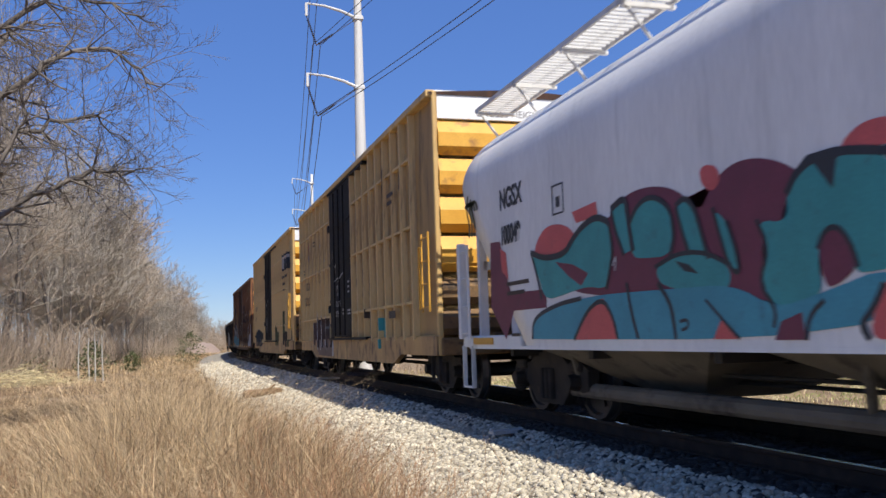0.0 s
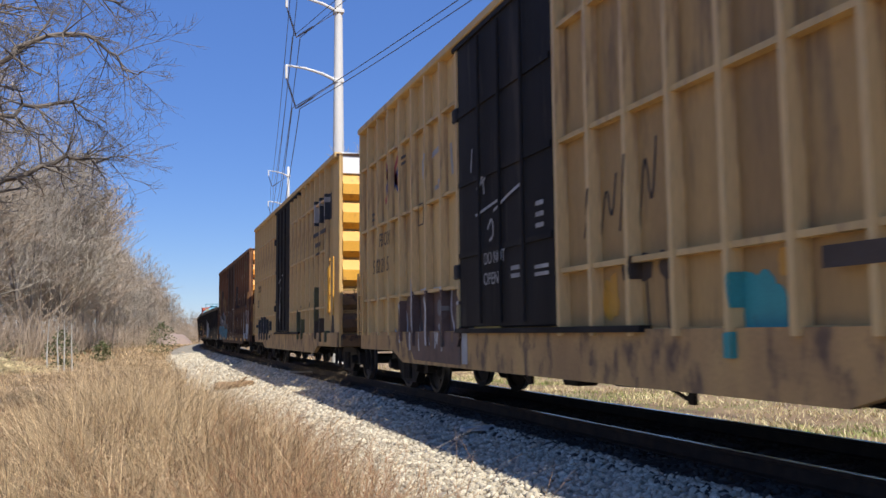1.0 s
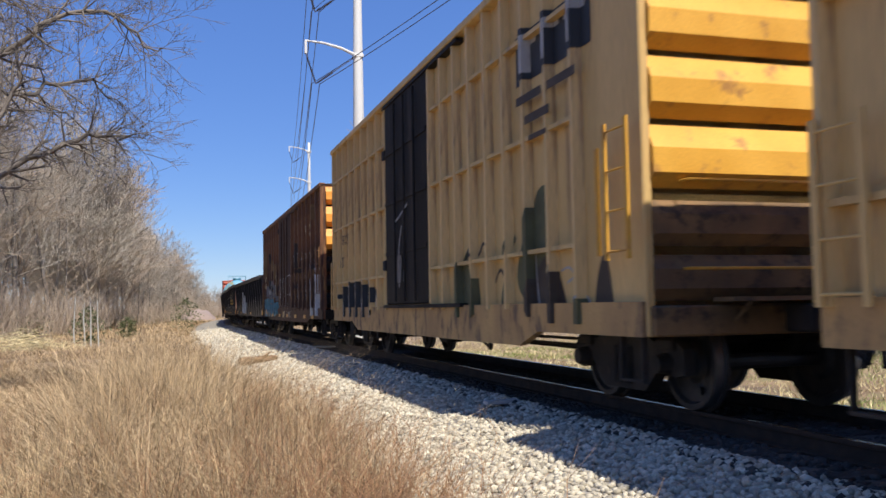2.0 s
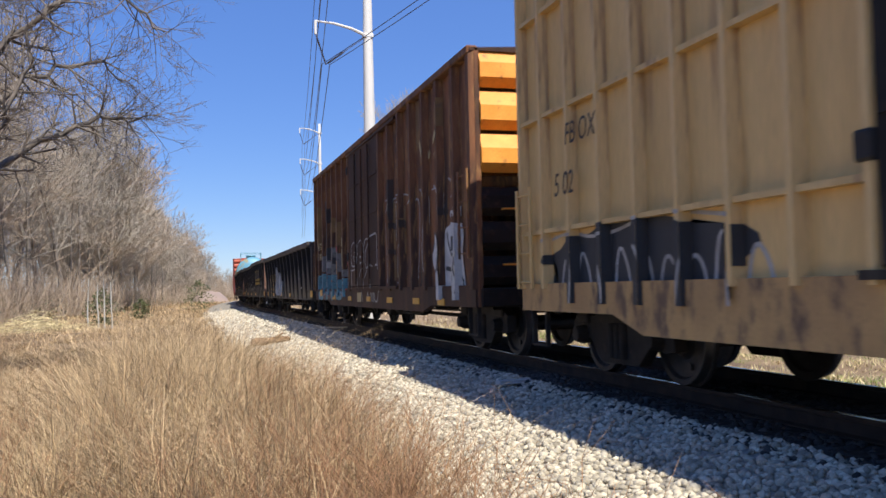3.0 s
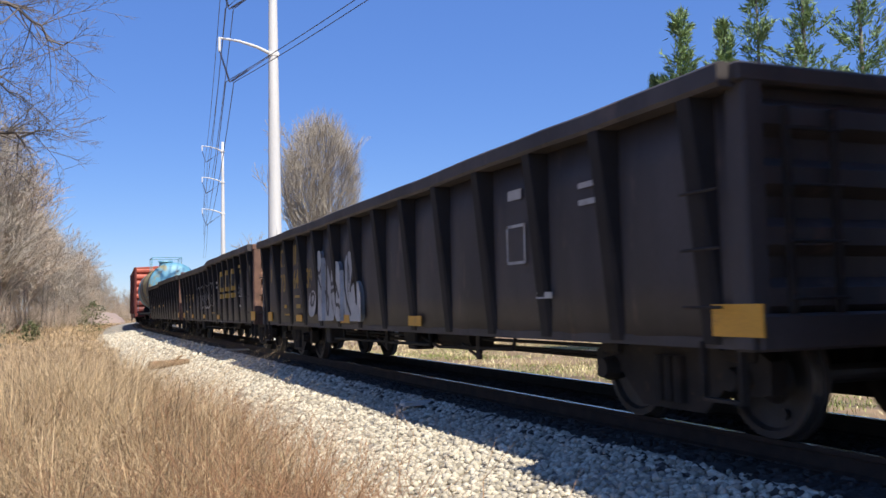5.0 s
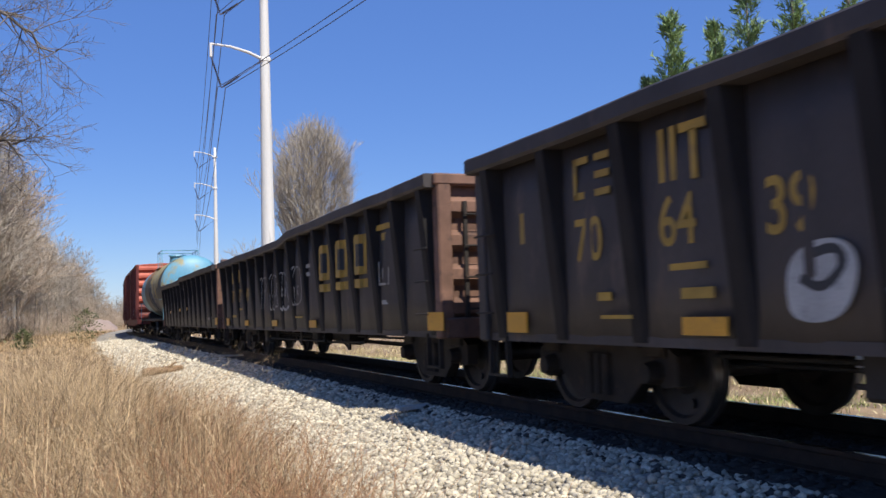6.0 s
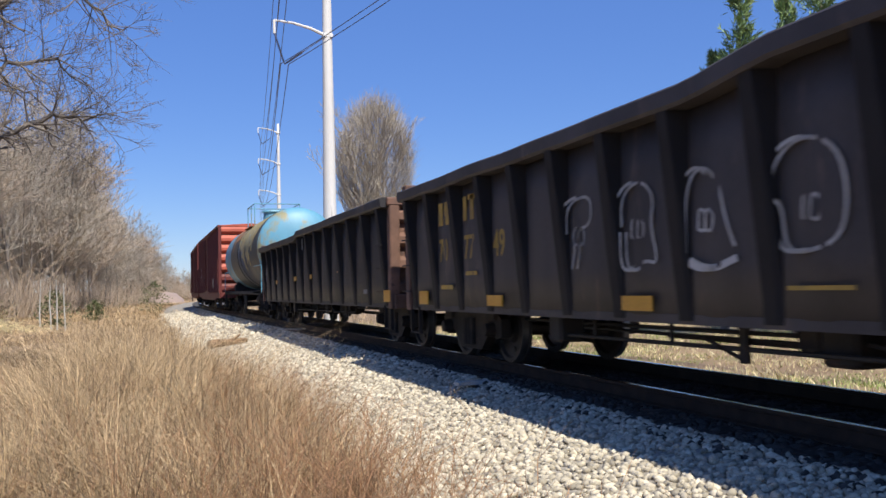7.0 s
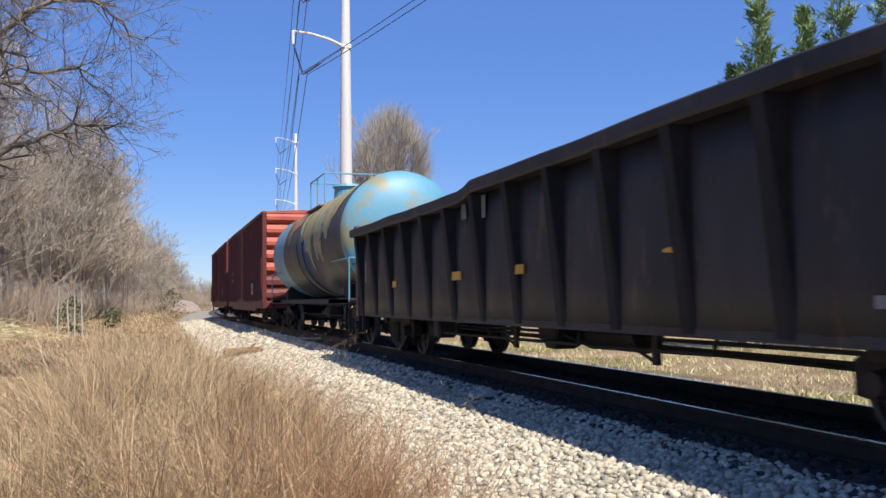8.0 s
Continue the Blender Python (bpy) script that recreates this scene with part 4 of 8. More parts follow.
def tank_car(s_near, L, spin=False):
    car = thing("tank_car", "weathered blue tank car streaked with rust and grime", "train car", "cars of the freight train")
    h, R, cz = L / 2, 1.50, 2.64
    bm = bmesh.new()
    prof = [(-h + 0.30 + 0.55 * (1 - math.cos(a)), R * math.sin(a)) for a in [math.pi / 2 * i / 8 for i in range(9)]]
    prof[0] = (prof[0][0], 0.02)
    prof += [(y, R) for y in (-h * 0.5, -0.6, -0.6, 0.6, h * 0.5)]
    prof += [(-y, r) for y, r in prof[8::-1]]
    lathe(bm, prof, 0.0, 48, 0, cz)
    for f in bm.faces:
        y = f.calc_center_median().y
        # clean blue near the ends, grime and painted shade between
        f.material_index = 0 if y < -h + 1.5 or y > h - 2.2 else 1
    part("tank", bm, [M["blue"], M["tank_grime_shade"]], car, "blue shell, its flanks dark with grime and painted shade", smooth=True)
    # ochre and rust that has spread from the dome over the shell's top
    for name, y0, y1, mid, m in (("ochre_stain", -h * 0.80, h * 0.1, 0.75, "ochre"), ("rust_stain", -h * 0.10, h * 0.7, 0.15, "rust")):
        bm = bmesh.new()
        rings = []
        for i in range(40):
            y = y0 + (y1 - y0) * i / 39
            fade = math.sin(math.pi * i / 39) ** 0.6
            a0 = 1.57 - mid - (0.35 + 0.55 * noise.noise((y * 1.3, 2.0, 0))) * fade
            a1 = 1.57 + mid + (1.05 + 0.6 * noise.noise((y * 1.9, 7.0, 0))) * fade
            rings.append([bm.verts.new(((R + 0.012) * math.cos(a0 + (a1 - a0) * j / 12), y, cz + (R + 0.012) * math.sin(a0 + (a1 - a0) * j / 12))) for j in range(13)])
        for a, b in zip(rings, rings[1:]):
            for j in range(12):
                bm.faces.new((a[j], b[j], b[j + 1], a[j + 1]))
        bmesh.ops.recalc_face_normals(bm, faces=bm.faces[:])
        part(name, bm, M[m], car, "rust and ochre grime from spills", smooth=True)
    for y in (-0.5, 0.5):
        part("shell_band", lathe(bmesh.new(), [(-0.05, R + 0.015), (0.05, R + 0.015)], y, 40, 0, cz), M["under"], car)
    bm = bmesh.new()
    bmesh.ops.create_cone(bm, cap_ends=True, segments=20, radius1=0.45, radius2=0.42, depth=0.5, matrix=pose(0, 0, cz + R + 0.12))
    bmesh.ops.create_cone(bm, cap_ends=True, segments=20, radius1=0.5, radius2=0.46, depth=0.08, matrix=pose(0, 0, cz + R + 0.38))
    part("dome", bm, M["blue"], car, "blue manway dome")
    bm = bmesh.new()
    z = cz + R - 0.02
    for x in (-0.95, 0.95):
        rod(bm, (x, -1.2, z + 0.62), (x, 1.2, z + 0.62), 0.022, seg=6)
        for y in (-1.2, 0, 1.2):
            rod(bm, (x, y, z - 0.3), (x, y, z + 0.62), 0.022, seg=6)
    for y in (-1.2, 1.2):
        rod(bm, (-0.95, y, z + 0.62), (0.95, y, z + 0.62), 0.022, seg=6)
    part("handrail", bm, M["blue"], car)
    bm = box(bmesh.new(), -1.1, 1.1, -1.25, 1.25, z - 0.34, z - 0.30)
    part("platform", bm, M["rust"], car)
    for k in (-1, 1):
        bm = bmesh.new()
        prism(bm, [(-1.15, 1.0), (-1.15, 1.35), (-0.8, 1.75), (0.8, 1.75), (1.15, 1.35), (1.15, 1.0)], k * (h - 1.9) - 0.25, k * (h - 1.9) + 0.25, "y")
        part("saddle", bm, M["under"], car)
        bm = box(bmesh.new(), -1.45, 1.45, k * h - k * 2.6, k * h, 0.95, 1.08, 0.02)
        part("end_platform", bm, M["under"], car)
        bm = bmesh.new()
        for x in (-1.45, -0.5, 0.5, 1.45):
            rod(bm, (x, k * (h - 0.06), 1.0), (x, k * (h - 0.06), 2.0), 0.02, seg=6)
        rod(bm, (-1.45, k * (h - 0.06), 2.0), (1.45, k * (h - 0.06), 2.0), 0.02, seg=6)
        rod(bm, (-1.45, k * (h - 0.06), 2.0), (-1.45, k * (h - 2.2), 2.0), 0.02, seg=6)
        part("end_railing", bm, M["blue"], car)
        for sx in (-1, 1):
            stirrup(car, M["steel"], sx * 1.42, k * (h - 0.3), 0.34, 0.96)
    for sx in (-1, 1):
        bm = box(bmesh.new(), sx * 1.30, sx * 1.45, -h + 0.1, h - 0.1, 0.94, 1.07, 0.01)
        part("side_walk", bm, M["under"], car)
    running_gear(car, L, 1.55, spin)
    cars.append((car, s_near + h, h - 1.55))
    return car


def hopper(s_far, L):
    """A covered hopper: curved white sides and roof, ends that slope in below, chutes underneath, a roof walk."""
    car = thing("covered_hopper", "white covered hopper with teal and maroon graffiti", "train car", "cars of the freight train")
    h, W = L / 2, 1.55
    sec = [(-W, 0.90), (-W, 3.22)] + [(-W + 0.80 * (1 - math.cos(a)), 3.22 + 0.78 * math.sin(a)) for a in [math.pi / 2 * i / 8 for i in range(1, 9)]] + [(-0.35, 4.14)]
    sec = sec + [(-x, z) for x, z in sec[::-1]]

    def y_end(z):
        return h - 0.18 - (2.15 * (3.05 - z) / 2.0 if z < 3.05 else 0.0) - 0.55 * max(0.0, (z - 3.1) / 0.8) ** 2
    bm = bmesh.new()
    dense = []
    for (xa, za), (xb, zb) in zip(sec, sec[1:]):
        k = 8 if abs(zb - za) > 1 else 1
        dense += [(xa + (xb - xa) * i / k, za + (zb - za) * i / k) for i in range(k)]
    dense.append(sec[-1])
    rings = []
    for i in range(33):
        f = -1 + 2 * i / 32
        rings.append([bm.verts.new((x, (f if abs(f) < 1 else f) * y_end(z), z)) for x, z in dense])
    for a, b in zip(rings, rings[1:]):
        for j in range(len(dense) - 1):
            bm.faces.new((a[j], a[j + 1], b[j + 1], b[j]))
    for r in (rings[0], rings[-1]):
        m = len(r) // 2
        for j in range(m - 1):
            bm.faces.new((r[j], r[j + 1], r[-2 - j], r[-1 - j]))
    bmesh.ops.remove_doubles(bm, verts=bm.verts[:], dist=1e-4)
    bmesh.ops.recalc_face_normals(bm, faces=bm.faces[:])
    body = part("body", bm, M["white"], car, smooth=True)
    bm = bmesh.new()
    for sx in (-1, 1):
        box(bm, sx * (W - 0.03), sx * (W + 0.004), -h + 0.3, h - 0.3, 0.86, 0.90)
    part("side_sill", bm, M["white"], car)
    for sx in (-1, 1):
        bm = box(bmesh.new(), sx * 0.62, sx * 0.70, -h + 0.9, h - 0.9, 3.98, 4.16, 0.02)
        part("roof_coaming", bm, M["white"], car)
    # grated roof walks on brackets
    for sx in (-1, 1):
        walkway = part("roof_walk", box(bmesh.new(), sx * 1.30, sx * 1.33, -h + 0.25, h - 0.25, 4.34, 4.40), M["pole"], car, "pale grey grated roof walk")
        slat = None
        for i in range(150):
            y = -h + 0.3 + i * (L - 0.6) / 149
            if slat is None:
                slat = part("slat", box(bmesh.new(), sx * 0.78, sx * 1.30, -0.016, 0.016, 4.37, 4.40), M["pole"], walkway)
                slat.location = (0, y, 0)
            else:
                o = new("slat", slat.data)
                o.parent, o.location = walkway, (0, y, 0)
        part("inner_edge", box(bmesh.new(), sx * 0.75, sx * 0.78, -h + 0.25, h - 0.25, 4.34, 4.40), M["pole"], walkway)
        for i in range(12):
            y = -h + 0.35 + i * (L - 0.7) / 11
            bm = box(bmesh.new(), sx * 0.72, sx * 1.33, y - 0.025, y + 0.025, 4.30, 4.34)
            rod(bm, (sx * 1.28, y, 4.32), (sx * 0.95, y, 3.9), 0.022, seg=6)
            part("bracket", bm, M["pole"], walkway)
    for i in range(5):
        y = -h + 2.4 + i * (L - 4.8) / 4
        bm = bmesh.new()
        bmesh.ops.create_cone(bm, cap_ends=True, segments=18, radius1=0.34, radius2=0.30, depth=0.14, matrix=pose(0, y, 4.2))
        part("hatch", bm, M["white"], car)
    for k in (-1, 1):
        bm = box(bmesh.new(), -W, W, k * (h - 2.3), k * h, 0.88, 1.04, 0.015)
        part("end_platform", bm, M["white"], car)
        bm = bmesh.new()
        for x in (-1.3, 1.3):
            box(bm, x - 0.06, x + 0.06, k * (h - 0.30), k * (h - 0.20), 1.0, 2.9)
        box(bm, -1.3, 1.3, k * (h - 0.30), k * (h - 0.20), 2.0, 2.12)
        part("end_frame", bm, M["white"], car)
        for sx in (-1, 1):
            ladder(car, M["white"], sx * (W + 0.03), k * (h - 0.15) - 0.25, k * (h - 0.15) + 0.15, 1.0, 2.35, 4)
            bm = box(bmesh.new(), sx * (W - 0.05), sx * (W + 0.06), k * (h - 0.04) - 0.06, k * (h - 0.04) + 0.06, 1.0, 2.4, 0.01)
            part("corner_upright", bm, M["white"], car)
            stirrup(car, M["white"], sx * W, k * (h - 0.25), 0.30, 0.9)
        bm = box(bmesh.new(), -1.0, -0.65, k * (h - 0.85), k * (h - 0.55), 1.04, 1.42, 0.03)
        part("brake_box", bm, M["white"], car)
        bm = bmesh.new()
        for x in (-0.9, 0.9):
            for y in (k * (h - 2.2), k * (h - 1.5)):
                rod(bm, (x, y, 1.0), (x * 0.9, k * (h - 1.5), 2.6), 0.03, seg=6)
        part("end_brace", bm, M["white"], car)
    for i in range(3):
        y = -h + 4.2 + i * (L - 8.4) / 2
        bm = bmesh.new()
        top = [(-1.42, y - 2.0), (1.42, y - 2.0), (1.42, y + 2.0), (-1.42, y + 2.0)]
        bot = [(-0.5, y - 0.45), (0.5, y - 0.45), (0.5, y + 0.45), (-0.5, y + 0.45)]
        a, b = [bm.verts.new((*p, 0.92)) for p in top], [bm.verts.new((*p, 0.34)) for p in bot]
        for j in range(4):
            bm.faces.new((a[j], a[(j + 1) % 4], b[(j + 1) % 4], b[j]))
        bm.faces.new(a), bm.faces.new(b)
        bmesh.ops.recalc_face_normals(bm, faces=bm.faces[:])
        part("chute", bm, M["chute"], car, "brown steel discharge chute")
    bm = rod(bmesh.new(), (-0.95, -h + 2.2, 0.36), (-0.95, h - 2.2, 0.36), 0.09, seg=12)
    for y in (-2.2, 0.9, h - 3.0):
        rod(bm, (-1.2, y, 0.9), (-0.95, y + 0.25, 0.36), 0.045, seg=8)
    part("outlet_pipe", bm, M["chute"], car)
    running_gear(car, L, 1.95, True, 0.70)
    cars.append((car, s_far - h, h - 1.95))
    return car, W


# ---- the cars, from the first to the last ----


def build_hopper():
    L = 17.2
    car, W = hopper(12.6, L)
    x = -W
    lettering(car, L, x - 0.006, "NGSX", 1.70, 2.67, 0.36, P["black"], 0.80, bold=0.012)
    lettering(car, L, x - 0.009, "100049", 1.70, 2.21, 0.33, P["black"], 0.70, bold=0.012)
    g = Spray(car, L, x)
    bars(car, L, x, [(3.34, 2.68, 0.30, 0.02), (3.34, 2.36, 0.30, 0.02), (3.34, 2.38, 0.02, 0.30), (3.62, 2.38, 0.02, 0.30), (3.44, 2.44, 0.10, 0.12)], "black")
    bars(car, L, x, [(1.85, 1.66, 0.75, 0.05), (1.85, 1.54, 0.6, 0.05), (1.95, 1.02, 0.3, 0.04)], "stencil")
    # maroon backing, then teal letters with black rims, an aqua foot and coral wedges
    g.shape([(4.68, 2.16), (4.98, 2.33), (5.45, 2.34), (5.90, 2.23), (6.20, 1.97), (6.36, 2.17), (6.62, 2.30), (6.96, 2.29), (7.31, 2.16), (7.52, 1.97), (7.43, 1.11), (5.80, 1.30), (3.57, 1.47), (3.74, 1.71), (4.30, 2.01)], "maroon")
    g.poly([(1.30, 2.28), (1.66, 2.26), (1.90, 1.71), (2.10, 1.38), (1.77, 0.98), (1.25, 1.41)], "maroon")
    g.poly([(1.99, 1.57), (3.09, 1.55), (3.07, 1.34), (2.06, 1.34)], "maroon")
    g.poly([(1.65, 2.17), (1.86, 2.09), (1.91, 1.74), (1.70, 1.87)], "pink")
    g.shape([(2.78, 2.05), (3.07, 2.26), (3.51, 2.26), (3.87, 2.13), (3.92, 1.90), (3.39, 1.87), (2.84, 1.95)], "pink")
    g.poly([(3.84, 2.33), (4.40, 2.36), (4.42, 2.21), (3.93, 2.20)], "pink")
    g.shape([(6.22, 2.33), (6.32, 2.36), (6.47, 2.31), (6.50, 2.19), (6.39, 2.12), (6.25, 2.19)], "pink")
    g.shape([(7.78, 2.19), (7.95, 2.29), (8.17, 2.29), (8.30, 2.23), (8.29, 2.10), (7.84, 2.15)], "pink")
    g.shape([(2.67, 1.99), (3.08, 1.90), (3.61, 1.89), (3.80, 2.01), (4.06, 2.14), (4.35, 2.20), (4.61, 2.13), (4.68, 1.93), (4.67, 1.66), (4.55, 1.46), (4.12, 1.52), (3.57, 1.46), (3.05, 1.42), (2.90, 1.69)], "teal")
    g.poly([(3.36, 1.84), (3.81, 1.77), (4.16, 1.65), (3.99, 1.53), (3.70, 1.65)], "maroon")
    g.poly([(4.73, 2.22), (5.00, 2.30), (5.03, 2.08), (5.09, 1.80), (4.91, 1.77), (4.78, 2.03)], "teal")
    g.shape([(5.03, 2.02), (5.23, 2.20), (5.48, 2.22), (5.72, 2.10), (5.81, 1.88), (5.72, 1.68), (5.38, 1.69), (5.06, 1.72)], "teal")
    g.shape([(5.85, 2.09), (5.99, 2.14), (6.13, 2.03), (6.21, 1.78), (6.28, 1.62), (6.01, 1.66), (5.91, 1.91)], "teal")
    g.shape([(5.47, 1.60), (5.84, 1.68), (6.25, 1.66), (6.56, 1.52), (6.55, 1.34), (6.13, 1.27), (5.79, 1.39), (5.53, 1.45)], "teal")
    g.poly([(5.79, 1.63), (6.00, 1.58), (6.14, 1.49), (5.93, 1.53)], "black")
    g.shape([(6.38, 1.99), (6.55, 1.87), (6.66, 1.60), (6.68, 1.45), (6.53, 1.51), (6.45, 1.75)], "teal")
    g.shape([(7.25, 1.98), (7.36, 2.08), (7.53, 2.15), (7.79, 2.15), (8.28, 2.03), (8.22, 1.38), (7.95, 1.36), (7.84, 1.37), (7.78, 1.56), (7.71, 1.67), (7.56, 1.62), (7.51, 1.44), (7.55, 1.28), (7.38, 1.18), (7.06, 1.17), (6.89, 1.36), (7.03, 1.60), (6.91, 1.83), (7.25, 1.76)], "teal")
    g.shape([(7.52, 1.55), (7.59, 1.66), (7.72, 1.68), (7.82, 1.56), (7.86, 1.40), (7.71, 1.31), (7.57, 1.28)], "maroon")
    g.poly([(7.32, 2.09), (7.48, 2.19), (7.75, 2.19), (7.85, 2.15), (7.75, 2.11), (7.70, 1.92), (7.67, 2.11), (7.53, 2.12)], "black")
    g.shape([(2.64, 0.99), (2.70, 1.24), (3.34, 1.36), (4.24, 1.41), (4.83, 1.41), (5.81, 1.39), (6.59, 1.38), (7.06, 1.17), (7.50, 1.25), (8.22, 1.41), (8.17, 0.95), (2.64, 0.98)], "aqua")
    g.poly([(3.77, 0.97), (4.10, 1.27), (4.46, 1.38), (4.63, 1.19), (4.72, 0.97)], "pink")
    g.poly([(6.29, 0.96), (6.42, 1.13), (6.63, 0.96)], "pink")
    g.poly([(7.03, 0.95), (7.11, 1.08), (7.33, 1.14), (7.35, 0.95)], "maroon")
    g.shape([(7.92, 0.95), (7.98, 1.14), (8.07, 1.29), (8.21, 1.35), (8.17, 0.95)], "pink")
    g.stroke([(2.68, 2.01), (3.08, 1.90), (3.62, 1.90), (3.83, 2.04), (4.08, 2.15), (4.39, 2.21), (4.65, 2.12)], 0.07, "black")
    g.stroke([(2.95, 1.44), (2.86, 1.70), (2.71, 1.98)], 0.05, "black")
    g.stroke([(4.65, 2.12), (4.72, 1.85), (4.63, 1.63), (4.54, 1.46)], 0.05, "black")
    g.stroke([(4.71, 2.23), (5.01, 2.32), (5.04, 2.08), (5.10, 1.78)], 0.07, "black")
    g.stroke([(4.72, 2.22), (4.78, 2.01), (4.93, 1.76)], 0.05, "black")
    g.stroke([(5.03, 2.02), (5.23, 2.21), (5.50, 2.24), (5.76, 2.10), (5.82, 1.87), (5.73, 1.67)], 0.05, "black")
    g.stroke([(5.85, 2.09), (6.00, 2.15), (6.14, 2.02), (6.22, 1.78), (6.29, 1.60)], 0.05, "black")
    g.stroke([(5.86, 2.08), (5.91, 1.90), (6.02, 1.66)], 0.05, "black")
    g.stroke([(5.47, 1.60), (5.84, 1.69), (6.25, 1.66), (6.58, 1.52)], 0.04, "black")
    g.stroke([(6.38, 2.00), (6.46, 1.75), (6.55, 1.51), (6.68, 1.44), (6.66, 1.61), (6.55, 1.87)], 0.04, "black")
    g.stroke([(7.25, 1.96), (7.36, 2.09), (7.54, 2.16), (7.80, 2.16), (8.28, 2.05)], 0.06, "black")
    g.stroke([(6.91, 1.83), (7.03, 1.60), (6.89, 1.36), (7.07, 1.17), (7.03, 1.04)], 0.04, "black")
    g.stroke([(7.52, 1.55), (7.60, 1.67), (7.72, 1.68), (7.82, 1.56), (7.87, 1.40)], 0.04, "black")
    g.stroke([(2.64, 0.98), (2.68, 1.23), (3.34, 1.36), (3.98, 1.40)], 0.05, "black")
    g.stroke([(3.77, 0.97), (4.10, 1.27), (4.46, 1.38), (4.65, 1.19), (4.73, 0.97)], 0.05, "black")
    g.stroke([(4.95, 1.50), (5.01, 1.23), (5.12, 0.97)], 0.05, "black")
    g.stroke([(5.50, 1.46), (5.71, 1.26), (5.75, 0.96)], 0.05, "black")
    g.stroke([(6.21, 1.28), (6.39, 1.14), (6.63, 0.96)], 0.03, "black")
    g.stroke([(7.35, 0.95), (7.40, 1.11), (7.55, 1.21)], 0.04, "black")
    g.stroke([(7.92, 0.95), (7.85, 1.04), (7.97, 1.14), (8.07, 1.29)], 0.05, "black")
    g.stroke([(5.82, 1.11), (5.94, 1.13), (5.95, 1.06), (5.84, 1.04)], 0.03, "black")
    g.stroke([(4.69, 1.68), (4.78, 1.79), (4.74, 1.63)], 0.02, "white")
    for u, z, w, h, lean in ((9.4, 1.55, 0.9, 1.2, 0.2), (10.5, 1.5, 1.0, 1.1, -0.1), (11.6, 1.55, 0.9, 1.2, 0.1)):
        g.blob(u, z, w + 0.09, h + 0.09, "black", u, 0.26, lean=lean)
        g.blob(u, z, w, h, "teal", u, 0.26, lean=lean)
    for du in (0.0, 0.12, 0.22):
        g.stroke([(0.45 + du, 3.05 - du * 0.5), (0.36 + du, 2.85), (0.5 + du, 2.62), (0.45 + du, 2.45)], 0.05, "olive")
        g.stroke([(0.3 + du, 2.9), (0.55 + du, 2.95), (0.62 + du, 2.8)], 0.05, "olive")
    g.done("teal, maroon and coral spray paint")
    plates(car, L, x - 0.002, [(0.5, 0.92, 0.8, 0.09)])


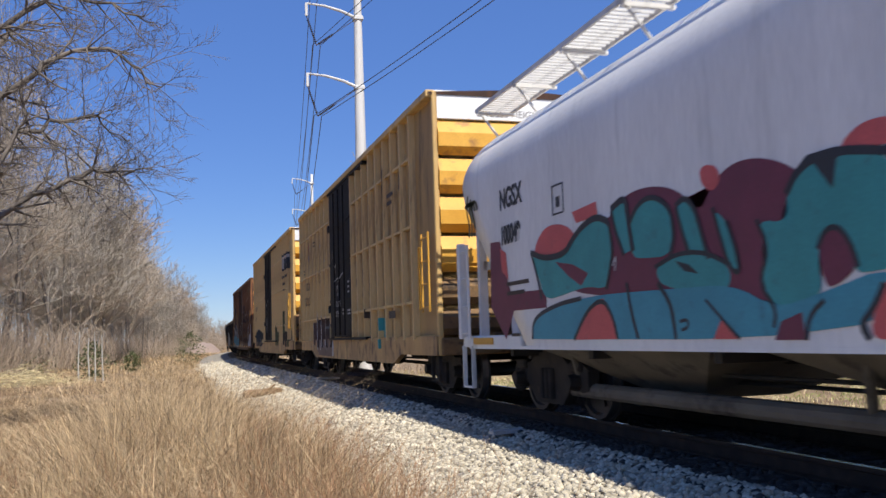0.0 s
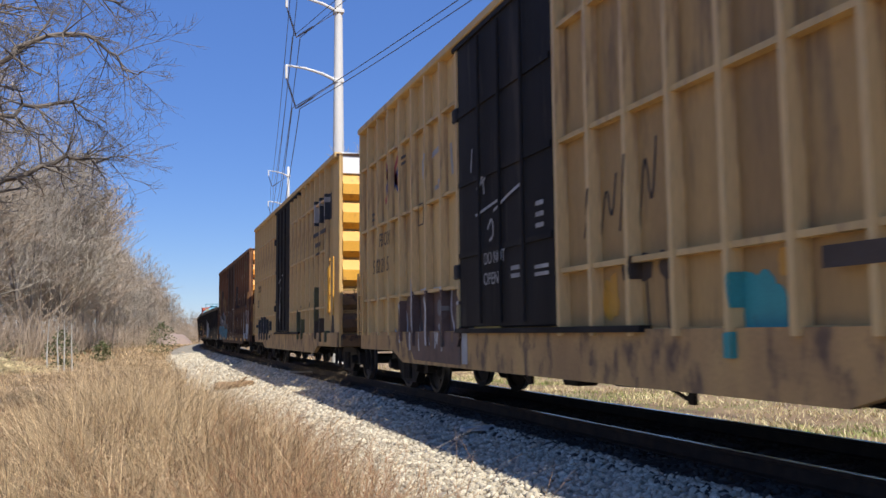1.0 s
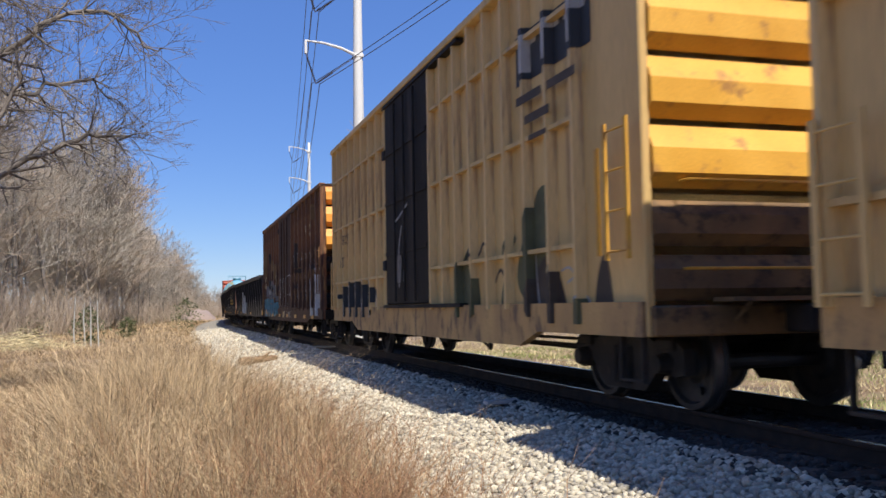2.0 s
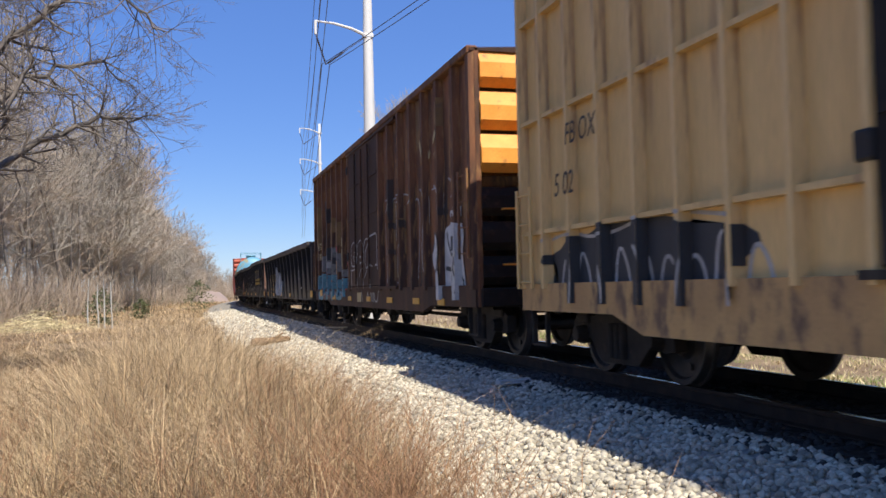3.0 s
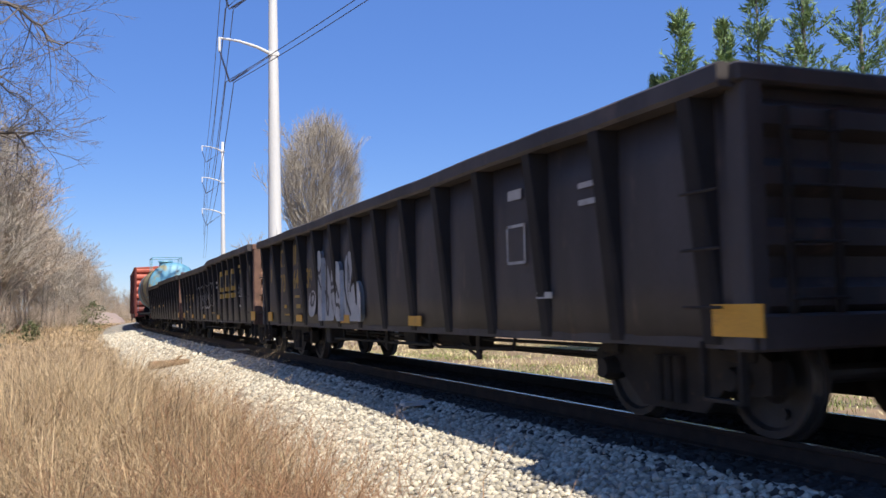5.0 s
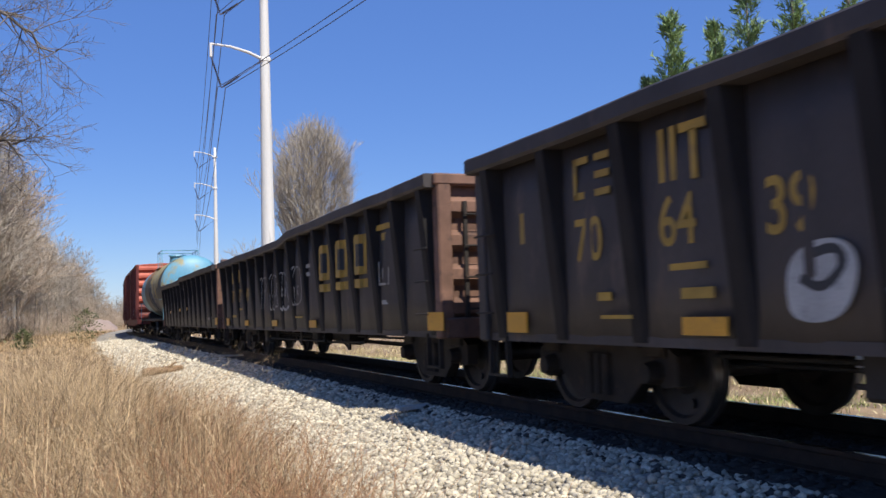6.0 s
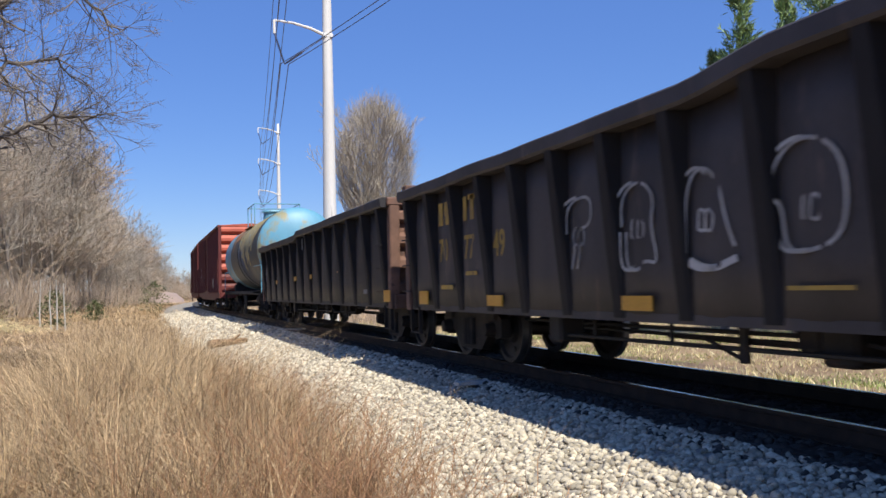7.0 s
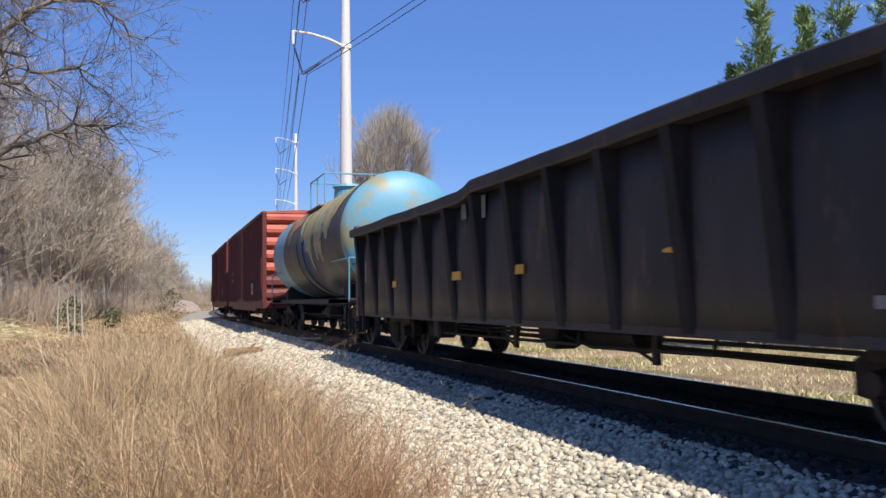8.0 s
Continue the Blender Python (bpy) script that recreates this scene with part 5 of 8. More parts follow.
def build_first_box():
    L = 15.9
    car, posts, W, proud = boxcar(13.8, L, 5.18, YELLOW, "faded yellow boxcar with a black plug door and graffiti")
    x = -W
    # the half beyond the door is the dirtier one
    for a, b in ((9.06, 14.2), (14.22, L - 0.08)):
        part("side_sheet", box(bmesh.new(), x - 0.0025, x + 0.02, L / 2 - b, L / 2 - a, 1.07, 4.96), M["yellow_grimy"], car, "grimy brown-stained yellow sheet")
    lettering(car, L, x - 0.121, "FB OX", 1.59, 2.58, 0.34, P["stencil"], 0.78, lean=0.15)
    lettering(car, L, x - 0.121, "5 02 21 5", 1.15, 2.12, 0.36, P["stencil"], 0.8, lean=0.15)
    g = Spray(car, L, x, posts, proud)
    g.stroke([(2.77, 4.16), (2.31, 3.70), (1.76, 3.21)], 0.13, "navy")
    g.stroke([(2.58, 4.20), (2.13, 3.77), (1.63, 3.39)], 0.11, "red")
    g.stroke([(1.72, 4.11), (2.21, 3.75), (2.74, 3.43)], 0.11, "red")
    g.stroke([(1.77, 4.23), (2.28, 3.69), (2.79, 3.19)], 0.12, "navy")
    g.stroke([(1.85, 4.23), (2.35, 3.76), (2.78, 3.32)], 0.08, "red")
    # a worn dull purple piece with splashes of white and bits of amber and blue, over side and sill
    g.shape([(2.77, 1.59), (3.45, 1.70), (4.30, 1.67), (5.16, 1.65), (5.84, 1.62), (5.80, 0.68), (4.48, 0.63), (3.95, 0.78), (2.81, 0.78)], "purple")
    g.poly([(3.11, 1.49), (3.54, 1.53), (3.56, 1.18), (3.14, 1.16)], "ochre_patch")
    g.shape([(4.52, 1.54), (5.05, 1.55), (5.08, 1.25), (4.55, 1.25)], "grey")
    g.poly([(5.50, 1.38), (5.79, 1.41), (5.78, 1.09), (5.50, 1.09)], "pale")
    g.poly([(5.88, 1.53), (6.05, 1.54), (6.07, 0.69), (5.83, 0.68)], "pearl")
    g.stroke([(3.51, 1.88), (3.60, 1.60), (3.53, 1.30), (3.66, 1.06)], 0.10, "pearl")
    g.stroke([(3.86, 1.58), (4.04, 1.34), (3.90, 1.06)], 0.08, "pearl")
    g.stroke([(4.18, 1.68), (4.34, 1.39), (4.27, 1.06), (4.36, 0.62)], 0.07, "white")
    g.stroke([(4.61, 1.16), (4.82, 0.90), (4.70, 0.64)], 0.09, "pearl")
    g.stroke([(5.21, 1.65), (5.14, 1.35), (5.33, 1.05), (5.25, 0.66)], 0.05, "white")
    g.stroke([(2.84, 1.52), (3.03, 1.19), (2.89, 0.88)], 0.07, "pearl")
    g.stroke([(3.21, 1.07), (3.49, 0.88), (3.34, 0.75)], 0.06, "pearl")
    g.stroke([(5.43, 1.48), (5.61, 1.43), (5.82, 1.44)], 0.05, "white")
    g.stroke([(3.73, 1.70), (4.18, 1.70), (5.16, 1.67), (5.70, 1.66)], 0.04, "white")
    g.stroke([(2.20, 1.07), (2.57, 0.91), (2.73, 0.81)], 0.10, "pearl")
    g.stroke([(3.66, 1.54), (3.75, 1.18), (3.95, 0.83)], 0.05, "black")
    g.stroke([(4.88, 1.16), (5.07, 0.95), (4.96, 0.65)], 0.05, "black")
    g.shape([(4.69, 3.75), (4.86, 3.83), (4.91, 3.52), (4.74, 3.46)], "pearl")
    g.shape([(3.83, 3.78), (4.10, 3.82), (4.20, 3.38), (3.88, 3.38)], "pearl")
    g.stroke([(4.28, 3.71), (4.64, 3.77), (4.86, 3.75)], 0.09, "pearl")
    g.stroke([(5.22, 3.74), (5.27, 3.41), (5.29, 3.28)], 0.08, "pearl")
    g.stroke([(4.49, 3.20), (4.83, 3.22), (5.04, 3.22)], 0.07, "pearl")
    sill = Spray(car, L, x - 0.078)
    rng = random.Random(8)
    sill.poly([(3.1, 1.05), (3.2, 0.80), (3.5, 0.76), (3.6, 0.62), (5.75, 0.60), (5.75, 1.05)], "purple")
    sill.poly([(5.78, 1.05), (5.78, 0.62), (6.0, 0.62), (6.0, 1.05)], "pearl")
    for i in range(12):
        u, ln = rng.uniform(3.2, 5.7), rng.uniform(0.10, 0.28)
        sill.stroke([(u, 1.05), (u + rng.gauss(0, 0.03), 1.0 - ln * 0.5), (u + rng.gauss(0, 0.03), 1.04 - ln)], rng.uniform(0.03, 0.09), "pearl" if i % 3 else "ochre_patch")
    sill.done("worn spray paint on the sill")
    # scrawls beyond the door
    for i in range(4):
        u = 9.15 + i * 0.34
        g.stroke([(u, 1.95), (u + 0.12, 2.35 + 0.12 * i), (u + 0.2, 2.0), (u + 0.3, 2.4 + 0.1 * i)], 0.03, "stencil")
    for i in range(3):
        u = 9.95 + i * 0.3
        g.blob(u, 1.6, 0.2, 0.22, "stencil", i)
        g.stroke([(u, 1.55), (u + 0.03, 1.1), (u + 0.06, 0.85)], 0.035, "stencil")
    g.blob(11.75, 1.15, 0.42, 0.62, "teal", 5, 0.25)
    g.blob(11.72, 0.92, 0.5, 0.22, "teal", 6, 0.2)
    g.blob(12.0, 1.5, 0.16, 0.2, "amber", 7)
    g.blob(9.65, 1.35, 0.25, 0.4, "amber", 9)
    for u in (12.0, 12.5, 13.0):
        g.poly([(u, 3.85), (u + 0.06, 4.4), (u + 0.2, 4.4), (u + 0.14, 3.85)], "stencil")
    g.done("worn spray paint in several colours")
    bars(car, L, x - 0.115, [(12.45, 1.42, 0.55, 0.14), (12.5, 3.75, 0.5, 0.08), (12.5, 3.6, 0.4, 0.08), (3.05, 3.9, 0.28, 0.05), (3.05, 3.8, 0.28, 0.05), (1.1, 3.2, 0.18, 0.05), (1.1, 3.1, 0.18, 0.05)], "stencil")
    bars(car, L, x - 0.115, [(4.0, 3.0, 0.26, 0.02), (4.0, 2.68, 0.26, 0.02), (4.0, 2.7, 0.02, 0.3), (4.24, 2.7, 0.02, 0.3)], "stencil")
    d = Spray(car, L, x - 0.128)
    for pts in ([(6.6, 2.75), (6.75, 3.05), (6.8, 2.75)], [(6.55, 2.85), (6.85, 2.95)], [(7.1, 2.5), (7.5, 2.62), (7.9, 2.7)], [(6.5, 2.52), (7.3, 2.62)], [(6.9, 2.3), (7.05, 2.45), (7.1, 2.2), (6.95, 2.15)], [(6.35, 3.1), (6.4, 3.4)]):
        d.stroke(pts, 0.035, "chalk")
    d.done("white scrawls and stencils")
    lettering(car, L, x - 0.14, "DO NOT", 6.79, 1.87, 0.21, P["chalk"], 0.8)
    lettering(car, L, x - 0.14, "OPEN", 6.77, 1.62, 0.21, P["chalk"], 0.9)
    bars(car, L, x - 0.105, [(7.55, 1.75, 0.25, 0.05), (7.55, 1.66, 0.25, 0.05), (8.2, 1.72, 0.35, 0.04), (8.2, 1.64, 0.35, 0.04), (8.25, 2.4, 0.2, 0.05), (8.25, 2.28, 0.2, 0.05), (8.25, 2.16, 0.2, 0.05)], "chalk")
    lettering_end(car, L, 5.18)
    plates(car, L, x - 0.08, [(6.3, 1.07, 0.9, 0.10)], "gold", "sill_plate")


def lettering_end(car, L, height):
    """The warning on the white band of the end that faces the camera."""
    c = bpy.data.curves.new("lettering", "FONT")
    c.body, c.size, c.extrude, c.align_x = "EXCESS HEIGHT CAR", 0.17, 0.001, "CENTER"
    c.materials.append(P["grey"])
    o = new("lettering", c)
    o.parent = car
    o.matrix_basis = pose(0, -L / 2 - 0.005, height - 0.50, 90, 0, 0)


def build_second_box():
    L = 15.7
    car, posts, W, proud = boxcar(32.0, L, 5.18, YELLOW, "faded yellow boxcar with a black plug door, dark graffiti low down")
    x = -W
    lettering(car, L, x - 0.121, "FB OX", 1.42, 2.55, 0.34, P["stencil"], 0.78, lean=0.15)
    lettering(car, L, x - 0.121, "5 02", 1.12, 2.02, 0.36, P["stencil"], 0.8, lean=0.15)
    g = Spray(car, L, x, posts, proud)
    rng = random.Random(3)
    g.blob(2.6, 1.15, 3.6, 0.9, "black", 4, 0.12)
    for i in range(9):
        u = 1.0 + i * 0.42
        g.stroke([(u, 0.8), (u + 0.1, 1.3 + rng.random() * 0.3), (u + 0.3, 1.2), (u + 0.35, 0.85)], 0.04, "chalk")
    g.stroke([(0.7, 1.55), (1.2, 1.62), (2.0, 1.5), (3.1, 1.7), (4.3, 1.55)], 0.035, "chalk")
    g.stroke([(10.17, 1.64), (10.44, 1.95), (10.78, 1.68), (11.03, 1.98), (11.27, 1.51)], 0.05, "stencil")
    g.shape([(9.72, 0.90), (9.92, 1.40), (10.17, 1.80), (10.55, 1.86), (10.81, 1.37), (10.88, 0.83)], "olive")
    g.stroke([(11.62, 0.91), (11.74, 1.34), (11.96, 1.69), (12.16, 1.89)], 0.08, "olive")
    g.shape([(12.13, 1.33), (12.34, 1.80), (12.71, 2.11), (12.81, 2.37), (13.14, 2.45), (13.19, 1.93), (12.94, 1.76), (13.16, 1.49), (13.28, 0.92), (12.89, 0.85), (12.47, 1.05)], "olive")
    g.shape([(12.55, 0.91), (12.75, 1.44), (13.17, 1.68), (13.45, 1.35), (13.64, 0.92), (13.35, 0.76)], "stencil")
    g.shape([(13.78, 0.92), (13.93, 1.16), (14.18, 1.04), (14.42, 0.92), (14.29, 0.75), (13.90, 0.74)], "olive")
    g.stroke([(13.46, 1.41), (13.67, 1.46), (13.81, 1.34), (13.61, 1.28)], 0.03, "chalk")
    g.stroke([(13.77, 0.74), (13.93, 1.10), (14.12, 1.15), (14.22, 0.75)], 0.03, "chalk")
    g.stroke([(13.05, 0.92), (13.20, 1.30), (13.39, 1.48)], 0.05, "pale")
    g.stroke([(12.77, 1.64), (12.82, 1.18), (12.89, 0.91)], 0.03, "chalk")
    g.shape([(14.17, 0.81), (14.33, 1.43), (14.51, 1.59), (14.65, 0.92), (14.70, 0.82)], "stencil")
    g.stroke([(11.43, 1.35), (11.65, 1.56), (11.84, 1.27)], 0.05, "stencil")
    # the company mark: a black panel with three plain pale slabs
    g.poly([(12.3, 3.72), (12.3, 4.34), (14.3, 4.34), (14.3, 3.72)], "black")
    for u in (12.42, 13.05, 13.68):
        g.poly([(u, 4.14), (u, 4.26), (u + 0.5, 4.26), (u + 0.5, 4.14)], "chalk")
        g.poly([(u + 0.16, 3.80), (u + 0.16, 4.14), (u + 0.34, 4.14), (u + 0.34, 3.80)], "chalk")
    g.done("dark olive, black and white spray paint")
    bars(car, L, x - 0.115, [(12.55, 3.42, 0.75, 0.10), (13.45, 3.42, 0.7, 0.10), (12.8, 3.16, 0.7, 0.10), (12.9, 2.95, 0.5, 0.06)], "stencil")
    d = Spray(car, L, x - 0.128)
    for pts in ([(6.6, 2.6), (7.0, 2.7), (7.5, 2.85)], [(6.9, 1.4), (6.85, 2.1), (7.1, 2.5)], [(7.2, 1.5), (7.25, 2.2)]):
        d.stroke(pts, 0.045, "chalk")
    d.blob(6.9, 1.75, 0.3, 0.5, "grey", 3)
    d.done("white scrawls")
    lettering_end(car, L, 5.18)


def build_brown_box():
    L = 15.95
    car, posts, W, proud = boxcar(49.55, L, 4.62, BROWN, "rust-brown boxcar with an orange upper end and heavy graffiti")
    x = -W
    g = Spray(car, L, x, posts, proud)
    rng = random.Random(12)
    # worn repaint patches, then a grey, blue and red piece at the far end
    for i in range(14):
        g.blob(rng.uniform(0.3, 5.6), rng.uniform(2.3, 4.1), rng.uniform(0.15, 0.4), rng.uniform(0.3, 0.9), ("ochre_patch", "dark_patch", "dark_patch")[i % 3], i, 0.4)
    for i in range(12):
        g.blob(rng.uniform(9.7, 15.2), rng.uniform(1.4, 4.1), rng.uniform(0.12, 0.35), rng.uniform(0.3, 1.0), ("ochre_patch", "dark_patch")[i % 2], i, 0.4)
    g.shape([(1.15, 1.61), (1.22, 1.98), (1.83, 2.05), (2.45, 1.93), (2.58, 2.30), (2.92, 2.28), (3.33, 2.22), (3.73, 2.14), (3.94, 2.16), (4.07, 2.24), (4.29, 1.99), (4.30, 1.44), (3.88, 1.44), (2.80, 1.47)], "grey")
    g.shape([(3.48, 2.13), (3.76, 2.14), (3.92, 2.22), (4.08, 2.31), (4.29, 2.03), (4.05, 2.09), (3.84, 1.99), (3.63, 2.08)], "red")
    g.poly([(2.44, 2.23), (2.78, 2.24), (2.88, 1.93), (2.54, 1.87)], "black")
    g.poly([(3.47, 2.19), (3.85, 2.08), (3.73, 1.88), (3.52, 1.87), (3.49, 1.50), (3.39, 1.82)], "black")
    g.poly([(3.13, 2.19), (3.33, 2.19), (3.25, 2.00)], "black")
    g.shape([(0.52, 1.46), (1.81, 1.54), (2.13, 1.41), (2.80, 1.49), (3.45, 1.45), (4.25, 1.39), (4.35, 1.07), (4.34, 0.78), (0.50, 1.00)], "skyblue")
    g.poly([(3.03, 1.78), (3.16, 1.78), (3.17, 1.54), (3.04, 1.53)], "pearl")
    g.poly([(3.21, 1.76), (3.31, 1.76), (3.24, 1.53), (3.19, 1.53)], "pearl")
    g.poly([(1.96, 1.82), (2.21, 1.81), (2.10, 1.67), (1.93, 1.69)], "chalk")
    g.poly([(2.50, 1.82), (2.66, 1.83), (2.63, 1.66), (2.48, 1.66)], "chalk")
    g.poly([(0.60, 3.54), (1.48, 3.60), (1.43, 2.47), (0.77, 2.33)], "ochre_patch")
    g.poly([(1.75, 2.86), (2.39, 2.88), (2.35, 1.96), (1.83, 2.08)], "ochre_patch")
    g.poly([(3.02, 2.50), (3.43, 3.05), (3.40, 2.29), (3.01, 2.31)], "ochre_patch")
    g.poly([(3.84, 2.93), (4.31, 2.84), (4.28, 2.21), (3.84, 2.21)], "ochre_patch")
    g.poly([(1.89, 3.65), (2.52, 3.56), (2.68, 3.01), (1.98, 3.08)], "dark_patch")
    g.poly([(2.70, 3.41), (3.30, 3.32), (3.28, 2.82), (2.77, 2.89)], "dark_patch")
    g.poly([(3.65, 1.86), (4.15, 1.82), (4.15, 1.47), (3.64, 1.49)], "amber")
    g.poly([(3.74, 2.88), (4.02, 2.84), (4.00, 2.66), (3.74, 2.69)], "chalk")
    g.poly([(4.71, 2.43), (5.05, 2.37), (5.05, 2.13), (4.70, 2.18)], "pale")
    g.poly([(4.72, 2.12), (5.07, 2.07), (5.04, 1.57), (4.72, 1.59)], "pale")
    g.shape([(4.65, 1.55), (5.26, 1.56), (5.53, 1.47), (5.52, 1.34), (4.69, 1.39)], "grey")
    g.shape([(4.53, 1.33), (5.16, 1.33), (5.52, 1.28), (5.50, 0.87), (4.51, 0.83)], "skyblue")
    g.stroke([(2.92, 2.19), (2.95, 1.85), (3.03, 1.46), (3.12, 1.26)], 0.06, "red")
    g.stroke([(2.14, 1.62), (2.00, 1.39), (2.22, 1.00)], 0.05, "red")
    g.stroke([(3.80, 1.47), (3.87, 1.31), (3.97, 1.14), (3.94, 1.00)], 0.06, "red")
    g.stroke([(5.10, 1.75), (5.26, 1.62), (5.44, 1.48)], 0.05, "red")
    g.stroke([(1.40, 1.68), (1.63, 1.44), (1.50, 1.15)], 0.06, "black")
    g.stroke([(2.48, 1.47), (2.54, 1.25), (2.70, 1.12)], 0.08, "black")
    g.stroke([(3.44, 1.42), (3.55, 1.21), (3.44, 1.11)], 0.05, "black")
    g.stroke([(3.96, 1.00), (4.01, 1.20), (4.19, 1.31)], 0.06, "black")
    g.stroke([(4.53, 1.30), (4.98, 1.29), (5.52, 1.22)], 0.05, "black")
    g.stroke([(4.68, 1.14), (5.15, 1.14), (5.51, 1.10)], 0.05, "black")
    g.stroke([(1.51, 1.31), (1.54, 1.15)], 0.05, "chalk")
    g.stroke([(2.52, 1.30), (2.61, 1.13)], 0.06, "chalk")
    g.stroke([(3.49, 1.30), (3.53, 1.13)], 0.07, "chalk")
    g.stroke([(4.18, 1.27), (4.24, 1.07)], 0.05, "chalk")
    g.stroke([(2.97, 1.30), (3.29, 1.27), (3.59, 1.29)], 0.05, "orange_spray")
    g.stroke([(4.72, 1.45), (4.94, 1.42), (5.03, 1.44)], 0.05, "grey")
    g.stroke([(3.08, 2.02), (3.12, 1.78), (3.06, 1.50)], 0.05, "black")
    g.stroke([(3.43, 1.84), (3.36, 1.48)], 0.04, "black")
    for i in range(150):
        u, z, c = rng.uniform(0.3, 5.6), 0.86 + 1.2 * rng.random() ** 1.5, ("black", "ochre_patch", "red", "chalk", "dark_patch", "black")[i % 6]
        g.stroke([(u, z), (u + rng.gauss(0, 0.05), z + rng.uniform(0.05, 0.16)), (u + rng.gauss(0, 0.08), z + rng.uniform(0.12, 0.3))], rng.uniform(0.015, 0.05), c)
    # outlines on the door and the near part
    d = Spray(car, L, x - 0.128)
    d.stroke([(6.31, 1.83), (6.28, 2.02), (6.42, 2.14), (6.72, 2.17), (7.00, 2.07), (7.08, 1.91), (7.00, 1.72), (6.80, 1.61), (6.48, 1.57), (6.30, 1.67), (6.31, 1.83)], 0.035, "chalk")
    d.stroke([(6.64, 1.92), (6.87, 1.91), (6.94, 1.78), (6.80, 1.69), (6.60, 1.73), (6.55, 1.83), (6.75, 1.81)], 0.03, "chalk")
    d.stroke([(7.11, 2.00), (7.20, 2.13), (7.45, 2.18), (7.69, 2.10), (7.80, 1.98), (7.84, 1.81), (7.74, 1.66), (7.55, 1.53)], 0.035, "chalk")
    d.stroke([(7.35, 1.80), (7.62, 1.77)], 0.05, "chalk")
    d.stroke([(7.35, 1.65), (7.65, 1.63)], 0.05, "chalk")
    d.stroke([(7.82, 2.00), (7.97, 2.14), (8.24, 2.18), (8.40, 2.09), (8.43, 1.88), (8.42, 1.68), (8.32, 1.54), (8.07, 1.49), (7.95, 1.64), (8.00, 1.85), (8.15, 1.99), (8.30, 2.05)], 0.035, "chalk")
    d.stroke([(8.31, 1.89), (8.35, 1.74), (8.26, 1.57)], 0.03, "chalk")
    d.stroke([(8.40, 2.19), (8.73, 2.21), (9.22, 2.24), (9.23, 1.97), (9.22, 1.70), (9.26, 1.46)], 0.04, "chalk")
    d.stroke([(9.01, 1.55), (9.25, 1.55)], 0.04, "chalk")
    d.stroke([(8.42, 1.57), (8.75, 1.53)], 0.03, "chalk")
    d.stroke([(6.24, 1.49), (6.62, 1.50), (6.84, 1.52)], 0.03, "chalk")
    d.stroke([(7.29, 1.32), (7.45, 1.51), (7.72, 1.51)], 0.03, "chalk")
    d.stroke([(7.83, 1.27), (8.00, 1.37), (8.17, 1.47)], 0.03, "chalk")
    d.stroke([(6.28, 1.49), (6.30, 1.04)], 0.03, "chalk")
    d.stroke([(6.98, 1.29), (7.00, 1.04)], 0.03, "chalk")
    d.stroke([(7.70, 1.28), (7.74, 1.04)], 0.03, "chalk")
    d.stroke([(8.45, 1.28), (8.47, 1.04)], 0.03, "chalk")
    d.done("white outlines sprayed on the door")
    s = Spray(car, L, x - 0.078)
    for u in (7.25, 7.95):
        s.stroke([(u, 0.98), (u + 0.12, 0.74)], 0.035, "chalk")
        s.stroke([(u, 0.98), (u - 0.12, 0.74)], 0.035, "chalk")
    for i in range(4):
        s.stroke([(8.25 + i * 0.12, 0.75), (8.3 + i * 0.12, 1.02), (8.36 + i * 0.12, 0.75)], 0.03, "chalk")
    s.stroke([(8.75, 0.78), (8.95, 0.74), (9.1, 1.0)], 0.035, "chalk")
    s.poly([(6.7, 0.74), (6.7, 0.96), (7.2, 0.96), (7.2, 0.74)], "pale")
    for i in range(9):
        s.blob(0.8 + i * 0.45, 0.88, 0.46, 0.24, ("skyblue", "skyblue", "purple", "skyblue", "purple", "skyblue", "grey")[i % 7], i, 0.2)
    for i in range(24):
        u, z = rng.uniform(0.6, 5.2), rng.uniform(0.78, 0.98)
        s.stroke([(u, z), (u + rng.gauss(0, 0.08), z + 0.05), (u + rng.gauss(0, 0.1), z + 0.08)], rng.uniform(0.015, 0.05), ("black", "red", "dark_patch", "chalk")[i % 4])
    s.done("spray paint over the sill")
    g.stroke([(9.60, 2.40), (9.66, 1.87), (9.69, 1.21)], 0.03, "chalk")
    g.stroke([(9.62, 2.62), (9.69, 2.68), (9.81, 2.70)], 0.03, "chalk")
    g.stroke([(9.96, 2.47), (9.97, 2.58), (10.19, 2.61), (10.25, 2.70), (10.32, 2.78), (10.56, 2.71), (10.56, 2.36), (10.54, 1.98)], 0.035, "chalk")
    g.stroke([(9.96, 1.63), (10.04, 1.46), (10.18, 1.14)], 0.03, "chalk")
    g.stroke([(11.10, 2.71), (10.88, 2.64), (10.85, 2.36), (10.82, 2.11), (10.68, 2.08), (10.67, 1.89)], 0.035, "chalk")
    g.stroke([(10.77, 1.82), (10.73, 1.51), (10.56, 1.51)], 0.03, "chalk")
    g.stroke([(11.08, 1.69), (11.10, 1.86), (11.16, 1.85)], 0.03, "chalk")
    g.stroke([(11.09, 1.79), (11.06, 1.15), (10.55, 1.15)], 0.03, "chalk")
    g.stroke([(11.09, 1.45), (10.91, 1.46)], 0.03, "chalk")
    g.poly([(10.60, 1.36), (11.00, 1.35), (11.00, 1.22), (10.61, 1.23)], "pale")
    g.poly([(10.31, 2.79), (10.53, 2.72), (10.52, 2.33), (10.31, 2.35)], "ochre_patch")
    g.poly([(10.32, 2.22), (10.51, 2.20), (10.50, 1.80), (10.30, 1.83)], "ochre_patch")
